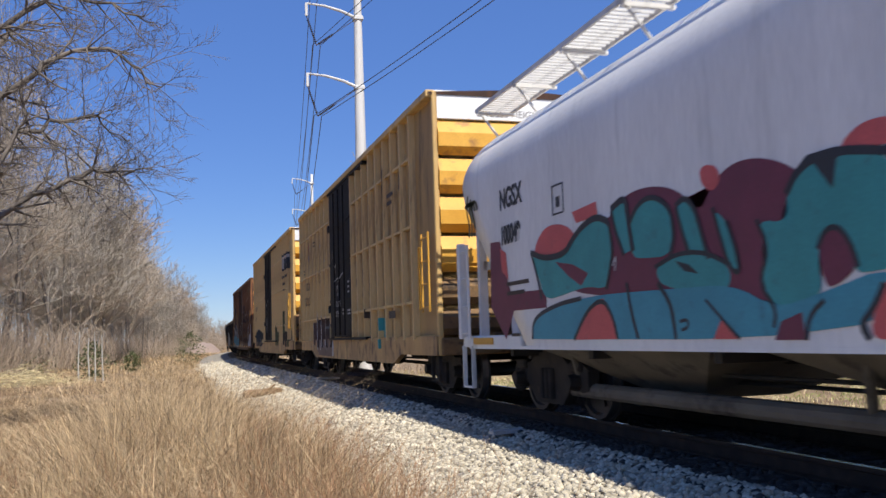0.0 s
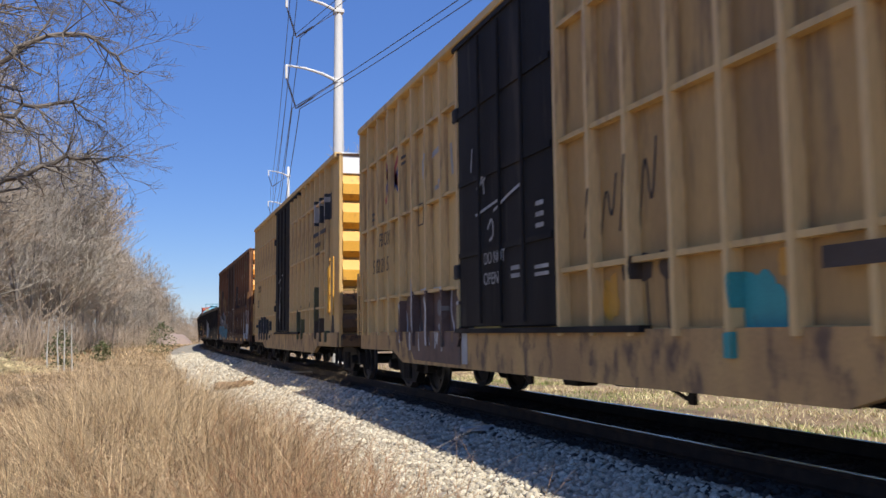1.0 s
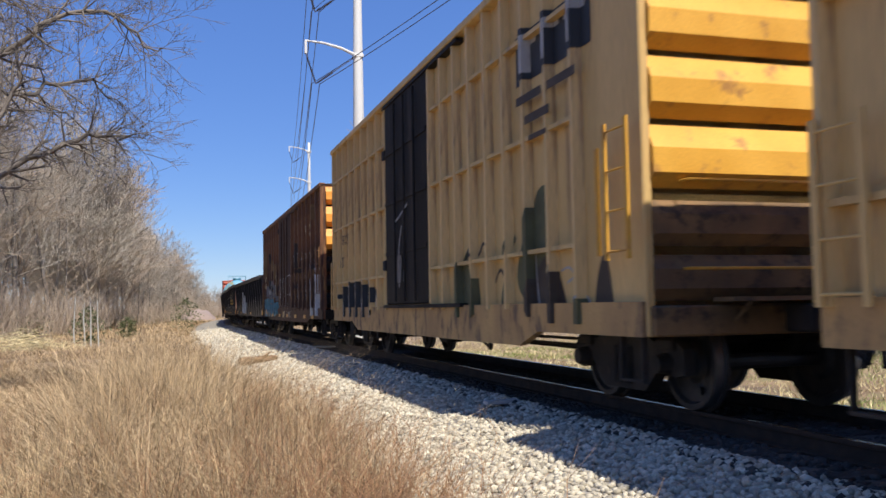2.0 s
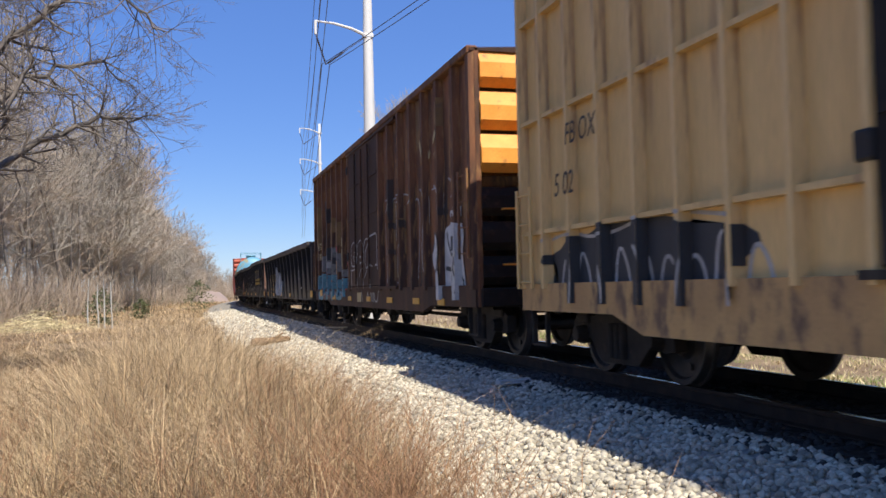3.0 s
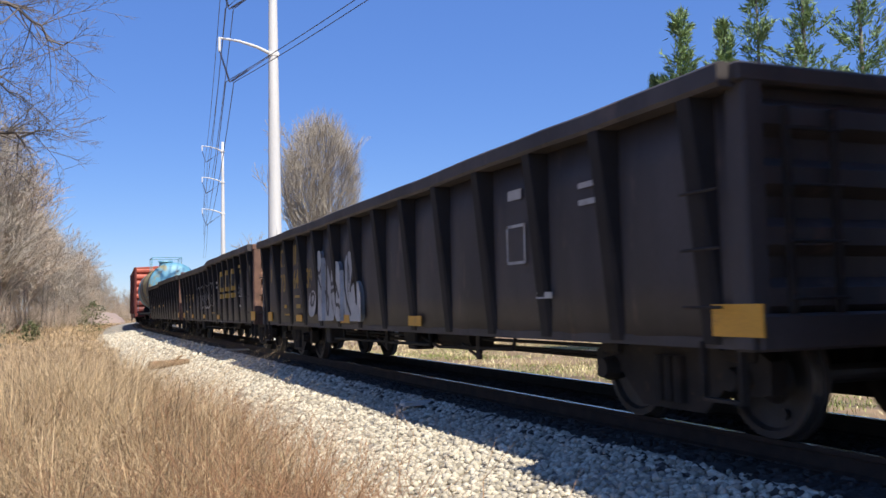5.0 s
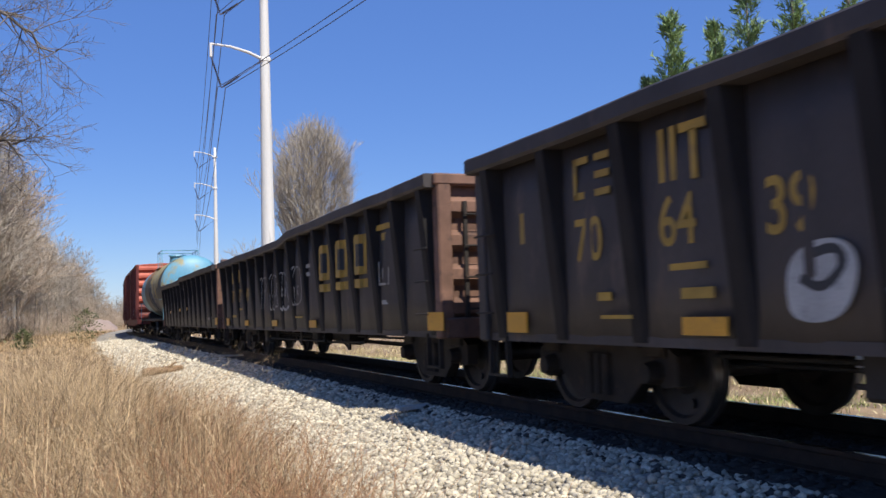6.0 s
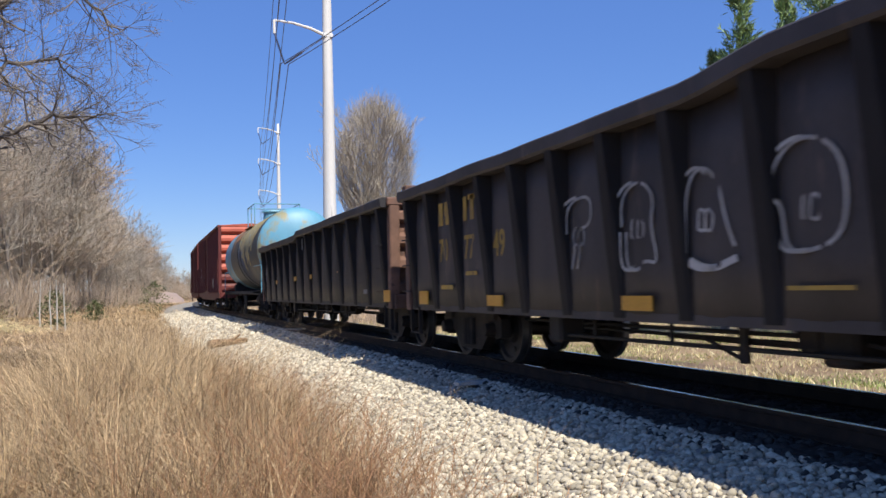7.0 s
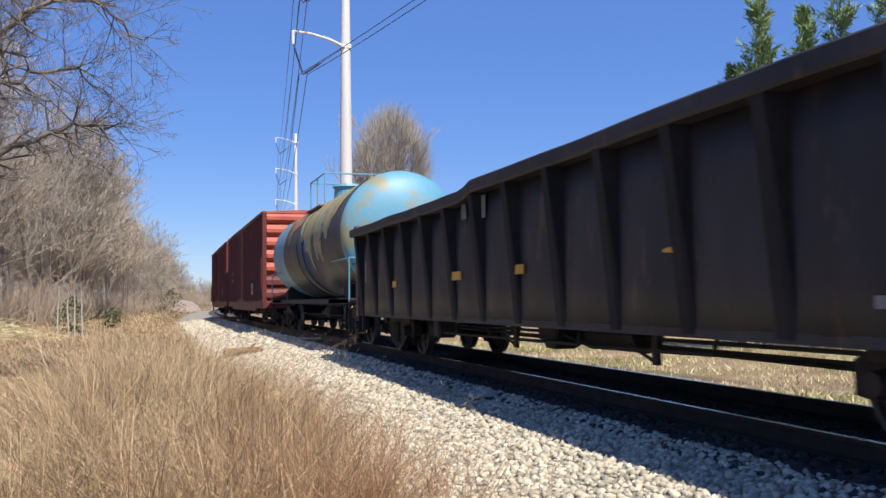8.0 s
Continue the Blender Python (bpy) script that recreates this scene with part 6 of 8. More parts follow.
    g.poly([(10.31, 1.71), (10.51, 1.70), (10.48, 1.20), (10.30, 1.19)], "ochre_patch")
    g.poly([(11.19, 2.62), (11.34, 2.60), (11.33, 2.31), (11.18, 2.35)], "ochre_patch")
    g.poly([(11.21, 2.17), (11.34, 2.14), (11.33, 1.69), (11.19, 1.71)], "ochre_patch")
    g.poly([(10.29, 2.36), (10.52, 2.33), (10.51, 2.21), (10.29, 2.24)], "dark_patch")
    g.poly([(10.29, 1.82), (10.50, 1.80), (10.50, 1.70), (10.30, 1.72)], "dark_patch")
    g.poly([(11.18, 2.35), (11.34, 2.31), (11.35, 2.16), (11.18, 2.20)], "dark_patch")
    # white throw-up near the end, with black rims
    g.shape([(13.11, 1.64), (13.29, 1.86), (13.52, 1.97), (13.76, 1.90), (13.83, 1.66), (13.76, 1.35), (13.83, 1.11), (13.86, 0.71), (13.57, 0.70), (13.40, 0.98), (13.26, 1.31), (13.13, 1.44)], "white")
    g.shape([(13.85, 1.90), (13.94, 2.01), (14.36, 2.04), (14.78, 2.03), (14.87, 1.80), (14.75, 1.54), (14.65, 1.37), (14.88, 1.25), (14.89, 0.98), (14.97, 0.84), (14.41, 0.81), (13.87, 0.81), (13.84, 1.35)], "white")
    g.stroke([(13.15, 1.64), (13.33, 1.87), (13.52, 1.98), (13.76, 1.91), (13.83, 1.64), (13.73, 1.35)], 0.05, "black")
    g.stroke([(13.26, 1.34), (13.44, 1.18), (13.76, 1.35)], 0.06, "black")
    g.stroke([(13.90, 1.35), (14.31, 1.30), (14.52, 1.33)], 0.07, "black")
    g.stroke([(13.99, 1.92), (14.07, 1.70), (14.25, 1.51), (14.17, 1.16), (14.28, 0.84)], 0.06, "black")
    g.stroke([(14.68, 1.51), (14.60, 1.32), (14.71, 1.20), (14.85, 1.09), (14.67, 0.95)], 0.05, "black")
    g.stroke([(13.45, 1.88), (13.41, 1.72), (13.54, 1.74)], 0.05, "black")
    g.poly([(14.25, 1.98), (14.48, 1.98), (14.48, 1.84), (14.24, 1.85)], "green")
    g.poly([(14.21, 1.83), (14.67, 1.82), (14.63, 1.52), (14.22, 1.52)], "black")
    g.stroke([(14.44, 1.83), (14.42, 1.52)], 0.03, "white")
    g.stroke([(14.20, 1.58), (14.65, 1.58)], 0.03, "white")
    g.stroke([(14.27, 2.30), (14.33, 2.08), (14.42, 2.24), (14.51, 2.03), (14.60, 2.24), (14.74, 2.10), (14.73, 2.27)], 0.05, "white")
    g.poly([(15.15, 1.98), (15.43, 1.97), (15.41, 1.67), (15.13, 1.68)], "pale")
    g.stroke([(9.95, 2.80), (10.76, 2.85), (11.65, 2.81), (11.72, 2.48), (11.84, 1.73)], 0.03, "pearl")
    g.stroke([(11.67, 2.49), (12.31, 2.73), (12.37, 2.19), (12.17, 1.20)], 0.03, "pearl")
    g.stroke([(12.60, 2.72), (12.87, 2.77), (13.03, 2.45), (12.84, 1.66), (12.92, 1.32)], 0.03, "pearl")
    g.stroke([(13.15, 2.70), (13.84, 2.74), (13.84, 2.21)], 0.03, "pearl")
    g.stroke([(14.10, 2.78), (14.32, 2.71), (14.25, 2.45)], 0.03, "pearl")
    g.stroke([(12.82, 3.57), (12.99, 3.26), (13.09, 3.37)], 0.10, "pale")
    g.stroke([(13.33, 3.25), (13.61, 3.38), (13.82, 3.58)], 0.10, "pale")
    g.done("layered spray paint, blue, grey, red and white")
    lettering(car, L, x - 0.136, "AB OX", 0.95, 2.22, 0.30, P["pale"], 0.8)
    lettering(car, L, x - 0.136, "51 880", 1.0, 1.92, 0.28, P["pale"], 0.8)
    plates(car, L, x - 0.08, [(0.92, 0.85, 0.42, 0.19), (3.16, 0.77, 0.52, 0.12), (5.56, 0.76, 0.42, 0.11), (7.85, 0.76, 0.42, 0.11), (9.9, 0.75, 0.48, 0.11), (12.0, 0.75, 0.45, 0.11), (13.6, 0.75, 0.4, 0.11)])


def reflectors(car, L, x):
    plates(car, L, x - 0.05, [(0.30, 0.80, 0.42, 0.20), (3.03, 0.81, 0.48, 0.13), (6.2, 0.81, 0.5, 0.13), (9.4, 0.80, 0.48, 0.13), (L - 0.45, 0.80, 0.5, 0.22)])


def build_gondolas():
    L = 16.45
    car, posts, W = gondola(66.95, L, "black gondola with pale grey graffiti on the side", M["gon"], (0.0, 1.0, 0.0, 0.0, 0.0, 1.0, 2.64), M["gon"])
    L -= 0.6
    x = -W - 0.055
    for t, u, z in (("70", 1.62, 1.43), ("64", 2.80, 1.47), ("39", 3.88, 1.46)):
        lettering(car, L, x, t, u, z, 0.52, P["gold"], 0.85, bold=0.006)
    # four plain worn slabs where the owner's initials stand
    bars(car, L, x + 0.005, [(1.64, 1.96, 0.05, 0.36), (1.66, 1.96, 0.22, 0.06), (1.66, 2.26, 0.22, 0.06), (1.97, 1.96, 0.22, 0.06), (1.97, 2.11, 0.22, 0.06), (1.97, 2.26, 0.22, 0.06),
                             (2.84, 1.94, 0.07, 0.4), (2.97, 1.94, 0.07, 0.4), (3.2, 1.92, 0.07, 0.36), (3.08, 2.27, 0.3, 0.07), (0.63, 1.66, 0.09, 0.3), (1.98, 0.93, 0.45, 0.03), (1.95, 1.08, 0.2, 0.07), (2.91, 1.28, 0.42, 0.05), (3.03, 1.07, 0.36, 0.08)], "gold")
    g = Spray(car, L, -W - 0.05, posts, 0.06)
    g.shape([(4.81, 1.81), (4.86, 2.03), (5.00, 2.10), (5.15, 2.07), (5.20, 1.91), (5.38, 1.84), (5.61, 1.52), (5.58, 1.20), (5.90, 0.80), (4.86, 0.76), (4.80, 0.96), (4.72, 1.24), (4.73, 1.69)], "pearl")
    g.shape([(5.63, 1.79), (6.19, 1.85), (6.34, 1.79), (6.41, 1.45), (6.47, 1.23), (6.61, 0.95), (6.59, 0.78), (5.89, 0.80), (5.59, 1.28)], "pearl")
    g.shape([(6.40, 1.76), (6.64, 1.96), (6.77, 1.97), (7.01, 1.90), (7.06, 1.80), (7.01, 1.62), (6.85, 1.53), (6.80, 1.37), (6.62, 1.26), (6.47, 1.23), (6.41, 1.45)], "pearl")
    g.shape([(6.79, 1.37), (6.97, 1.46), (7.16, 1.49), (7.40, 1.44), (7.51, 1.20), (7.48, 0.71), (6.58, 0.77), (6.60, 1.16), (6.49, 1.22)], "pearl")
    g.shape([(4.05, 1.26), (4.21, 1.39), (4.48, 1.40), (4.60, 1.25), (4.50, 0.97), (4.30, 0.89), (4.07, 0.92), (4.03, 1.07)], "pearl")
    g.poly([(4.74, 1.24), (4.94, 1.26), (4.97, 0.77), (4.86, 0.77)], "navy")
    g.stroke([(4.84, 1.95), (4.93, 1.70), (5.12, 1.67), (5.24, 1.85)], 0.06, "black")
    g.stroke([(4.93, 1.67), (5.19, 1.39), (5.36, 1.24)], 0.06, "black")
    g.stroke([(4.93, 1.27), (4.94, 0.78)], 0.05, "black")
    g.stroke([(5.32, 1.26), (5.33, 0.96), (5.42, 0.94), (5.48, 1.17), (5.41, 1.29)], 0.06, "black")
    g.stroke([(5.62, 1.47), (5.95, 1.51), (6.12, 1.49), (6.21, 1.35), (6.30, 1.22)], 0.07, "black")
    g.stroke([(5.60, 1.34), (5.88, 1.38), (6.16, 1.34)], 0.07, "black")
    g.stroke([(6.13, 1.10), (6.28, 1.12), (6.38, 1.02), (6.36, 0.91)], 0.06, "black")
    g.stroke([(6.02, 1.30), (5.95, 0.80)], 0.05, "black")
    g.stroke([(6.44, 1.80), (6.43, 1.45), (6.53, 1.19), (6.78, 0.94)], 0.07, "black")
    g.stroke([(6.60, 1.81), (6.71, 1.69), (6.70, 1.45)], 0.05, "black")
    g.stroke([(7.01, 1.88), (7.04, 1.77), (6.87, 1.60), (6.75, 1.31)], 0.08, "black")
    g.stroke([(7.02, 1.14), (7.18, 1.22), (7.27, 1.07), (7.22, 0.83)], 0.05, "black")
    g.stroke([(4.15, 1.17), (4.32, 1.09), (4.50, 1.25), (4.42, 1.35), (4.25, 1.31)], 0.06, "black")
    g.done("pale grey throw-up with black outlines")
    reflectors(car, L, -W)
    bars(car, L, x + 0.005, [(12.3, 1.45, 0.03, 0.4), (12.3, 1.45, 0.4, 0.03), (12.67, 1.45, 0.03, 0.4), (12.3, 1.82, 0.4, 0.03), (12.35, 2.1, 0.3, 0.1), (12.9, 1.1, 0.3, 0.06), (13.7, 1.9, 0.4, 0.05), (13.7, 2.05, 0.4, 0.05)], "chalk")

    L = 16.3
    car, posts, W = gondola(84.6, L, "black gondola with gold company markings and scrawled outlines", M["gon"], (0.0, 1.0, 0.0, 0.11, 8.9, 0.9, 2.69), M["gon_rust"], bays=(0.3, 15))
    L -= 0.7
    for t, u, z in (("70", 1.25, 1.42), ("77", 2.25, 1.42), ("49", 3.25, 1.42)):
        lettering(car, L, x, t, u, z, 0.44, P["gold"], 0.85, bold=0.006)
    bars(car, L, x + 0.005, [(1.25, 1.92, 0.18, 0.32), (1.5, 1.92, 0.18, 0.32), (2.25, 1.92, 0.12, 0.32), (2.5, 1.92, 0.12, 0.32), (2.42, 2.18, 0.25, 0.07), (1.3, 1.02, 0.5, 0.06), (2.3, 1.2, 0.4, 0.05)], "gold")
    g = Spray(car, L, -W - 0.05, posts, 0.06)
    # the company mark: three plain gold slabs over short bars
    for u in (10.28, 11.32, 12.3):
        g.poly([(u, 1.62), (u, 2.10), (u + 0.14, 2.22), (u + 0.52, 2.22), (u + 0.52, 1.62)], "gold")
        g.poly([(u + 0.16, 1.74), (u + 0.16, 2.08), (u + 0.38, 2.08), (u + 0.38, 1.74)], "black")
        g.poly([(u, 1.42), (u, 1.55), (u + 0.55, 1.55), (u + 0.55, 1.42)], "gold")
    outlines = (((5.0, 1.55), (5.0, 1.85), (5.5, 1.92), (5.5, 1.62), (5.22, 1.58), (5.28, 1.4), (5.2, 1.2)), ((6.05, 1.55), (6.05, 1.82), (6.35, 1.95), (6.58, 1.78), (6.5, 1.55), (6.62, 1.2), (6.4, 1.25), (6.3, 1.15), (6.12, 1.18), (6.12, 1.5)),
                ((7.0, 1.28), (7.02, 1.8), (7.22, 1.95), (7.42, 1.82), (7.5, 1.5), (7.6, 1.3)), ((8.0, 1.6), (8.02, 1.85), (8.3, 2.0), (8.6, 1.88), (8.68, 1.6), (8.62, 1.3), (8.3, 1.22), (8.12, 1.26), (8.1, 1.55), (8.0, 1.6)))
    for pts in outlines:
        g.stroke([(u + 0.18, z) for u, z in pts], 0.03, "chalk")
    for u in (5.43, 6.48, 7.43, 8.53):
        g.stroke([(u, 1.45), (u + 0.02, 1.62), (u + 0.12, 1.55), (u + 0.08, 1.42), (u, 1.45)], 0.025, "chalk")
    g.stroke([(7.23, 1.22), (7.48, 1.13), (7.8, 1.22)], 0.055, "chalk")
    g.done("white chalk-like outlines and gold slabs")
    bars(car, L, x + 0.005, [(8.3, 0.98, 0.6, 0.03), (13.2, 2.2, 0.7, 0.08), (13.5, 2.05, 0.2, 0.1)], "gold")
    bars(car, L, x + 0.005, [(13.35, 1.42, 0.03, 0.34), (13.35, 1.42, 0.42, 0.03), (13.74, 1.42, 0.03, 0.24), (13.5, 1.5, 0.03, 0.16), (9.2, 1.9, 0.3, 0.07), (9.25, 1.75, 0.25, 0.07), (13.45, 1.15, 0.25, 0.06)], "chalk")
    reflectors(car, L, -W)

    L = 16.35
    car, posts, W = gondola(101.95, L, "brown-black gondola with small yellow patches on the side", M["gon_brown"], (0.0, 1.0, 0.0, 0.09, 7.6, 0.35, 2.61), M["gon_rust"])
    L -= 0.6
    plates(car, L, -W - 0.06, [(2.7, 1.26, 0.28, 0.11), (5.95, 1.31, 0.46, 0.12), (8.15, 1.33, 0.44, 0.11), (L - 0.5, 0.82, 0.4, 0.2)])
    g = Spray(car, L, -W - 0.06)
    g.shape([(11.45, 1.42), (11.55, 1.46), (11.8, 1.46), (11.86, 1.36), (11.76, 1.38), (11.66, 1.41)], "amber")
    g.done("torn yellow sticker")
    bars(car, L, x + 0.005, [(0.5, 1.4, 0.12, 0.4), (1.2, 1.5, 0.12, 0.3), (7.2, 2.1, 0.14, 0.3), (6.4, 2.15, 0.2, 0.2), (13.75, 0.96, 0.3, 0.08)], "grey")


def build_tail():
    tank_car(119.5, 14.1)
    for s, L, lab in ((134.9, 17.0, "red boxcar with a sunlit orange-red end"), (153.2, 16.6, "dark red boxcar, weathered")):
        car, posts, W, proud = boxcar(s, L, 4.62, RED, lab, spin=False)
        bars(car, L, -W - 0.08, [(2.0, 2.4, 0.8, 0.22), (2.0, 2.0, 1.0, 0.2), (12.0, 1.3, 0.9, 0.5)], "grey")


build_hopper()
build_first_box()
build_second_box()
build_brown_box()
build_gondolas()
build_tail()

# ---- plants ----


def tubes(segs, sides):
    """Corners and triangles for tapered twigs: rows of start, end, radius at either."""
    s = np.array(segs, dtype=np.float64)
    a, b, ra, rb = s[:, 0:3], s[:, 3:6], s[:, 6], s[:, 7]
    d = b - a
    d /= np.linalg.norm(d, axis=1, keepdims=True) + 1e-9
    ref = np.where(np.abs(d[:, 2:3]) > 0.9, np.array([[1.0, 0, 0]]), np.array([[0, 0, 1.0]]))
    u = np.cross(d, ref)
    u /= np.linalg.norm(u, axis=1, keepdims=True)
    w = np.cross(d, u)
    ang = np.arange(sides) * 2 * math.pi / sides
    ring = u[:, None, :] * np.cos(ang)[None, :, None] + w[:, None, :] * np.sin(ang)[None, :, None]
    v = np.concatenate([a[:, None] + ring * ra[:, None, None], b[:, None] + ring * rb[:, None, None]], 1)
    f = []
    for i in range(sides):
        j = (i + 1) % sides
        f += [(i, j, sides + i), (j, sides + j, sides + i)]
    f = np.array(f)[None] + (np.arange(len(s)) * 2 * sides)[:, None, None]
    keep = np.ones(f.shape[:2], bool)
    keep[:, 1::2] = (rb > 0)[:, None]
    f = f[keep]
    return v.reshape(-1, 3), f.reshape(-1, 3)


def sprout(rng, segs, p, d, length, r, depth, droop=0.0, fork=(2, 4), spread=0.6, bits=4, rmin=0.006):
    """Grows one limb in short pieces, bending a little, and lets smaller limbs go from it."""
    step = length / bits
    for i in range(bits):
        d = d + Vector((rng.gauss(0, 0.12), rng.gauss(0, 0.12), rng.gauss(0, 0.10) - droop))
        d.normalize()
        q = p + d * step
        r2 = max(rmin, r * (1 - 0.62 * (i + 1) / bits)) if depth else max(rmin * 0.7, r * (1 - 0.8 * (i + 1) / bits))
        r1 = max(rmin, r * (1 - 0.62 * i / bits))
        segs.append((*p, *q, r1, 0.0 if depth == 0 and i == bits - 1 else r2))
        p = q
        if depth > 0 and (i > 0 or bits < 3):
            for _ in range(rng.randint(*fork) if i == bits - 1 else rng.randint(1, max(1, fork[0]))):
                side = Vector((rng.gauss(0, 1), rng.gauss(0, 1), rng.gauss(0.25, 0.6)))
                nd = (d * (1 - spread * 0.5) + side.normalized() * spread).normalized()
                sprout(rng, segs, p, nd, length * rng.uniform(0.45, 0.72), r2 * rng.uniform(0.5, 0.7), depth - 1, droop, fork, spread, max(2, bits - 1), rmin)


def bare_tree(rng, h, trunk_r, crown_from, limbs, limb_len, up, depth, droop=0.0, spread=0.55, rmin=0.007, fork=(2, 3)):
    """Segments of a leafless tree: the trunk's, and the crown's."""
    trunk, crown = [], []
    p, d = Vector((0, 0, -0.15)), Vector((rng.gauss(0, 0.04), rng.gauss(0, 0.04), 1))
    n = 10
    for i in range(n):
        d = (d + Vector((rng.gauss(0, 0.05), rng.gauss(0, 0.05), 0.05))).normalized()
        q = p + d * (h * 0.86 / n)
        r1, r2 = trunk_r * (1 - 0.085 * i), trunk_r * (1 - 0.085 * (i + 1))
        trunk.append((*p, *q, r1, r2))
        p = q
        k = (i + 1) / n
        if k >= crown_from:
            for _ in range(limbs):
                a = rng.uniform(0, 6.283)
                nd = Vector((math.cos(a), math.sin(a), up + rng.gauss(0, 0.2))).normalized()
                sprout(rng, crown, p, nd, limb_len * (1.15 - 0.55 * k) * rng.uniform(0.7, 1.2), r2 * rng.uniform(0.3, 0.5), depth, droop, fork, spread, 4, rmin)
    sprout(rng, crown, p, d, h * 0.16, trunk_r * 0.15, 2, droop, (2, 3), spread, 3, rmin)
    return trunk, crown


def stem(segs, sides):
    """One unbroken tapered tube along pieces that follow one another."""
    rows = [(Vector(s[0:3]), s[6]) for s in segs] + [(Vector(segs[-1][3:6]), segs[-1][7])]
    v = [p + Vector((math.cos(6.28318 * j / sides), math.sin(6.28318 * j / sides), 0)) * r for p, r in rows for j in range(sides)]
    f = []
    for i in range(len(rows) - 1):
        for j in range(sides):
            a, b, c = i * sides + j, i * sides + (j + 1) % sides, (i + 1) * sides
            f += [(a, b, c + j), (b, c + (j + 1) % sides, c + j)]
    return np.array(v), np.array(f)


def make_tree(name, label, trunk, crown, twig_m, group):
    t = thing(name, label, "tree", group)
    v, f = stem(trunk, 7) if len(trunk) < 20 else tubes(trunk, 7)
    bulk("trunk", v, f, M["bark"], t, True)
    v, f = tubes(crown, 3)
    tagged(bulk("crown", v, f, twig_m, t), "leafless branches and twigs")
    return t


def build_woods():
    rng = random.Random(31)
    kinds = []
    for i in range(8):
        h = (14.5, 12.5, 16.0, 11.0, 13.5, 14, 12, 15)[i]
        tr, cr = bare_tree(rng, h, 0.14 + 0.008 * i, 0.26, 4, 3.3, 0.95, 3, 0.0, 0.58, 0.0105, (1, 2)) if i < 5 else bare_tree(rng, h, 0.14, 0.14, 7, 3.3, 1.0, 2, 0.0, 0.55, 0.018, (2, 3))
        kinds.append(make_tree("bare_tree", "slender leafless tree at the edge of the woods", tr, cr, M["twig_red" if i in (1, 3, 6) else "twig"], "trees of the woods"))
    line = ((-13.5, 49), (-11.6, 54), (-9.5, 60), (-8, 76), (-4.5, 105), (1.5, 150), (8, 190), (20, 230))

    def edge(k):
        k *= len(line) - 1
        i = min(int(k), len(line) - 2)
        return [line[i][j] + (line[i + 1][j] - line[i][j]) * (k - i) for j in (0, 1)]
    for i in range(165):
        if 8 <= i < 56 and i % 5 not in (0, 2):
            continue
        x, y = edge((i / 164) ** 0.95 * 0.97 + rng.uniform(0, 0.03))
        back = abs(rng.gauss(0, 7)) + (0 if i % 2 else 1.0)
        x, y = x - back, y + rng.uniform(-3, 3) + back * 0.2
        m = pose(x, y, ground_z(x, y) - 0.05, 0, 0, rng.uniform(0, 360)) @ Matrix.Scale(rng.uniform(0.62, 1.08) * (1.55 if math.atan2(x, y) < -0.06 and y < 75 else 1.35 if math.atan2(x, y) < -0.035 else 1.2 if y < 85 else 0.42 if math.atan2(x, y) > 0.026 else 0.75 if math.atan2(x, y) > 0.01 else 1.0), 4)
        if i < 8:
            kinds[i].matrix_basis = m
        else:
            c = copy_thing(kinds[(i // 2) % 5 if i < 75 else 5 + i % 3], m)
            c.scale = m.to_scale()
    # thickets along the foot of the trees
    segs = []
    for i in range(900):
        x, y = edge(rng.random() * 0.98)
        x, y = x - rng.uniform(-2.0, 7), y + rng.uniform(-2, 2)
        p = Vector((x, y, ground_z(x, y) - 0.05))
        for _ in range(5):
            d = Vector((rng.gauss(0, 0.4), rng.gauss(0, 0.4), 1)).normalized()
            sprout(rng, segs, p, d, rng.uniform(1.0, 3.2), 0.02, 1, 0.0, (1, 2), 0.6, 3, 0.010)
    v, f = tubes(segs, 3)
    tagged(bulk("thicket", v, f, M["twig_red"]), "tangled leafless brush below the trees", "brush", kind="stuff")
    # a little evergreen leafage and dry leaves in the brush
    nr = np.random.default_rng(3)
    for name, label, m, n, hi in (("evergreen_brush", "scattered green leaves in the brush", M["shrub"], 9000, 1.3), ("dry_leaf_litter", "dead brown leaves in the brush", M["russet"], 6000, 0.9)):
        pts = []
        spots = [edge(nr.random() ** 0.8 * 0.9) for _ in range(26 if m is M["shrub"] else 200)]
        for i in range(n):
            sx, sy = spots[i % len(spots)]
            pts.append((sx + nr.normal(0, 0.7) - 0.8, sy + nr.normal(0, 0.9), abs(nr.normal(0, 0.5)) * hi))
        leaves(name, label, nr, pts, 0.16, m)
    # rounded evergreen bushes at the edge of the woods
    for az, r, h in ((0.95, 74, 2.6), (-4.6, 52, 2.0), (-2.4, 60, 1.3)):
        x, y = r * math.sin(radians(az)), r * math.cos(radians(az))
        n = 620
        t = nr.random(n)
        rad = 0.5 * h * (1 + 0.45 * np.sin(t * 17 + az) * np.cos(t * 5 + az * 3)) * np.sqrt(np.maximum(0.05, 1 - (2 * t - 0.8) ** 2)) * nr.uniform(0.3, 1.0, n)
        a = nr.uniform(0, 6.283, n)
        b = leaves("evergreen_bush", "x", nr, np.stack([x + rad * np.cos(a), y + rad * np.sin(a), t * h], -1), 0.17, M["shrub"])
        b["label"], b["category"], b["kind"], b["group"] = "small dark evergreen bush at the edge of the woods", "bush", "", "evergreen bushes"
        del b["kind"]
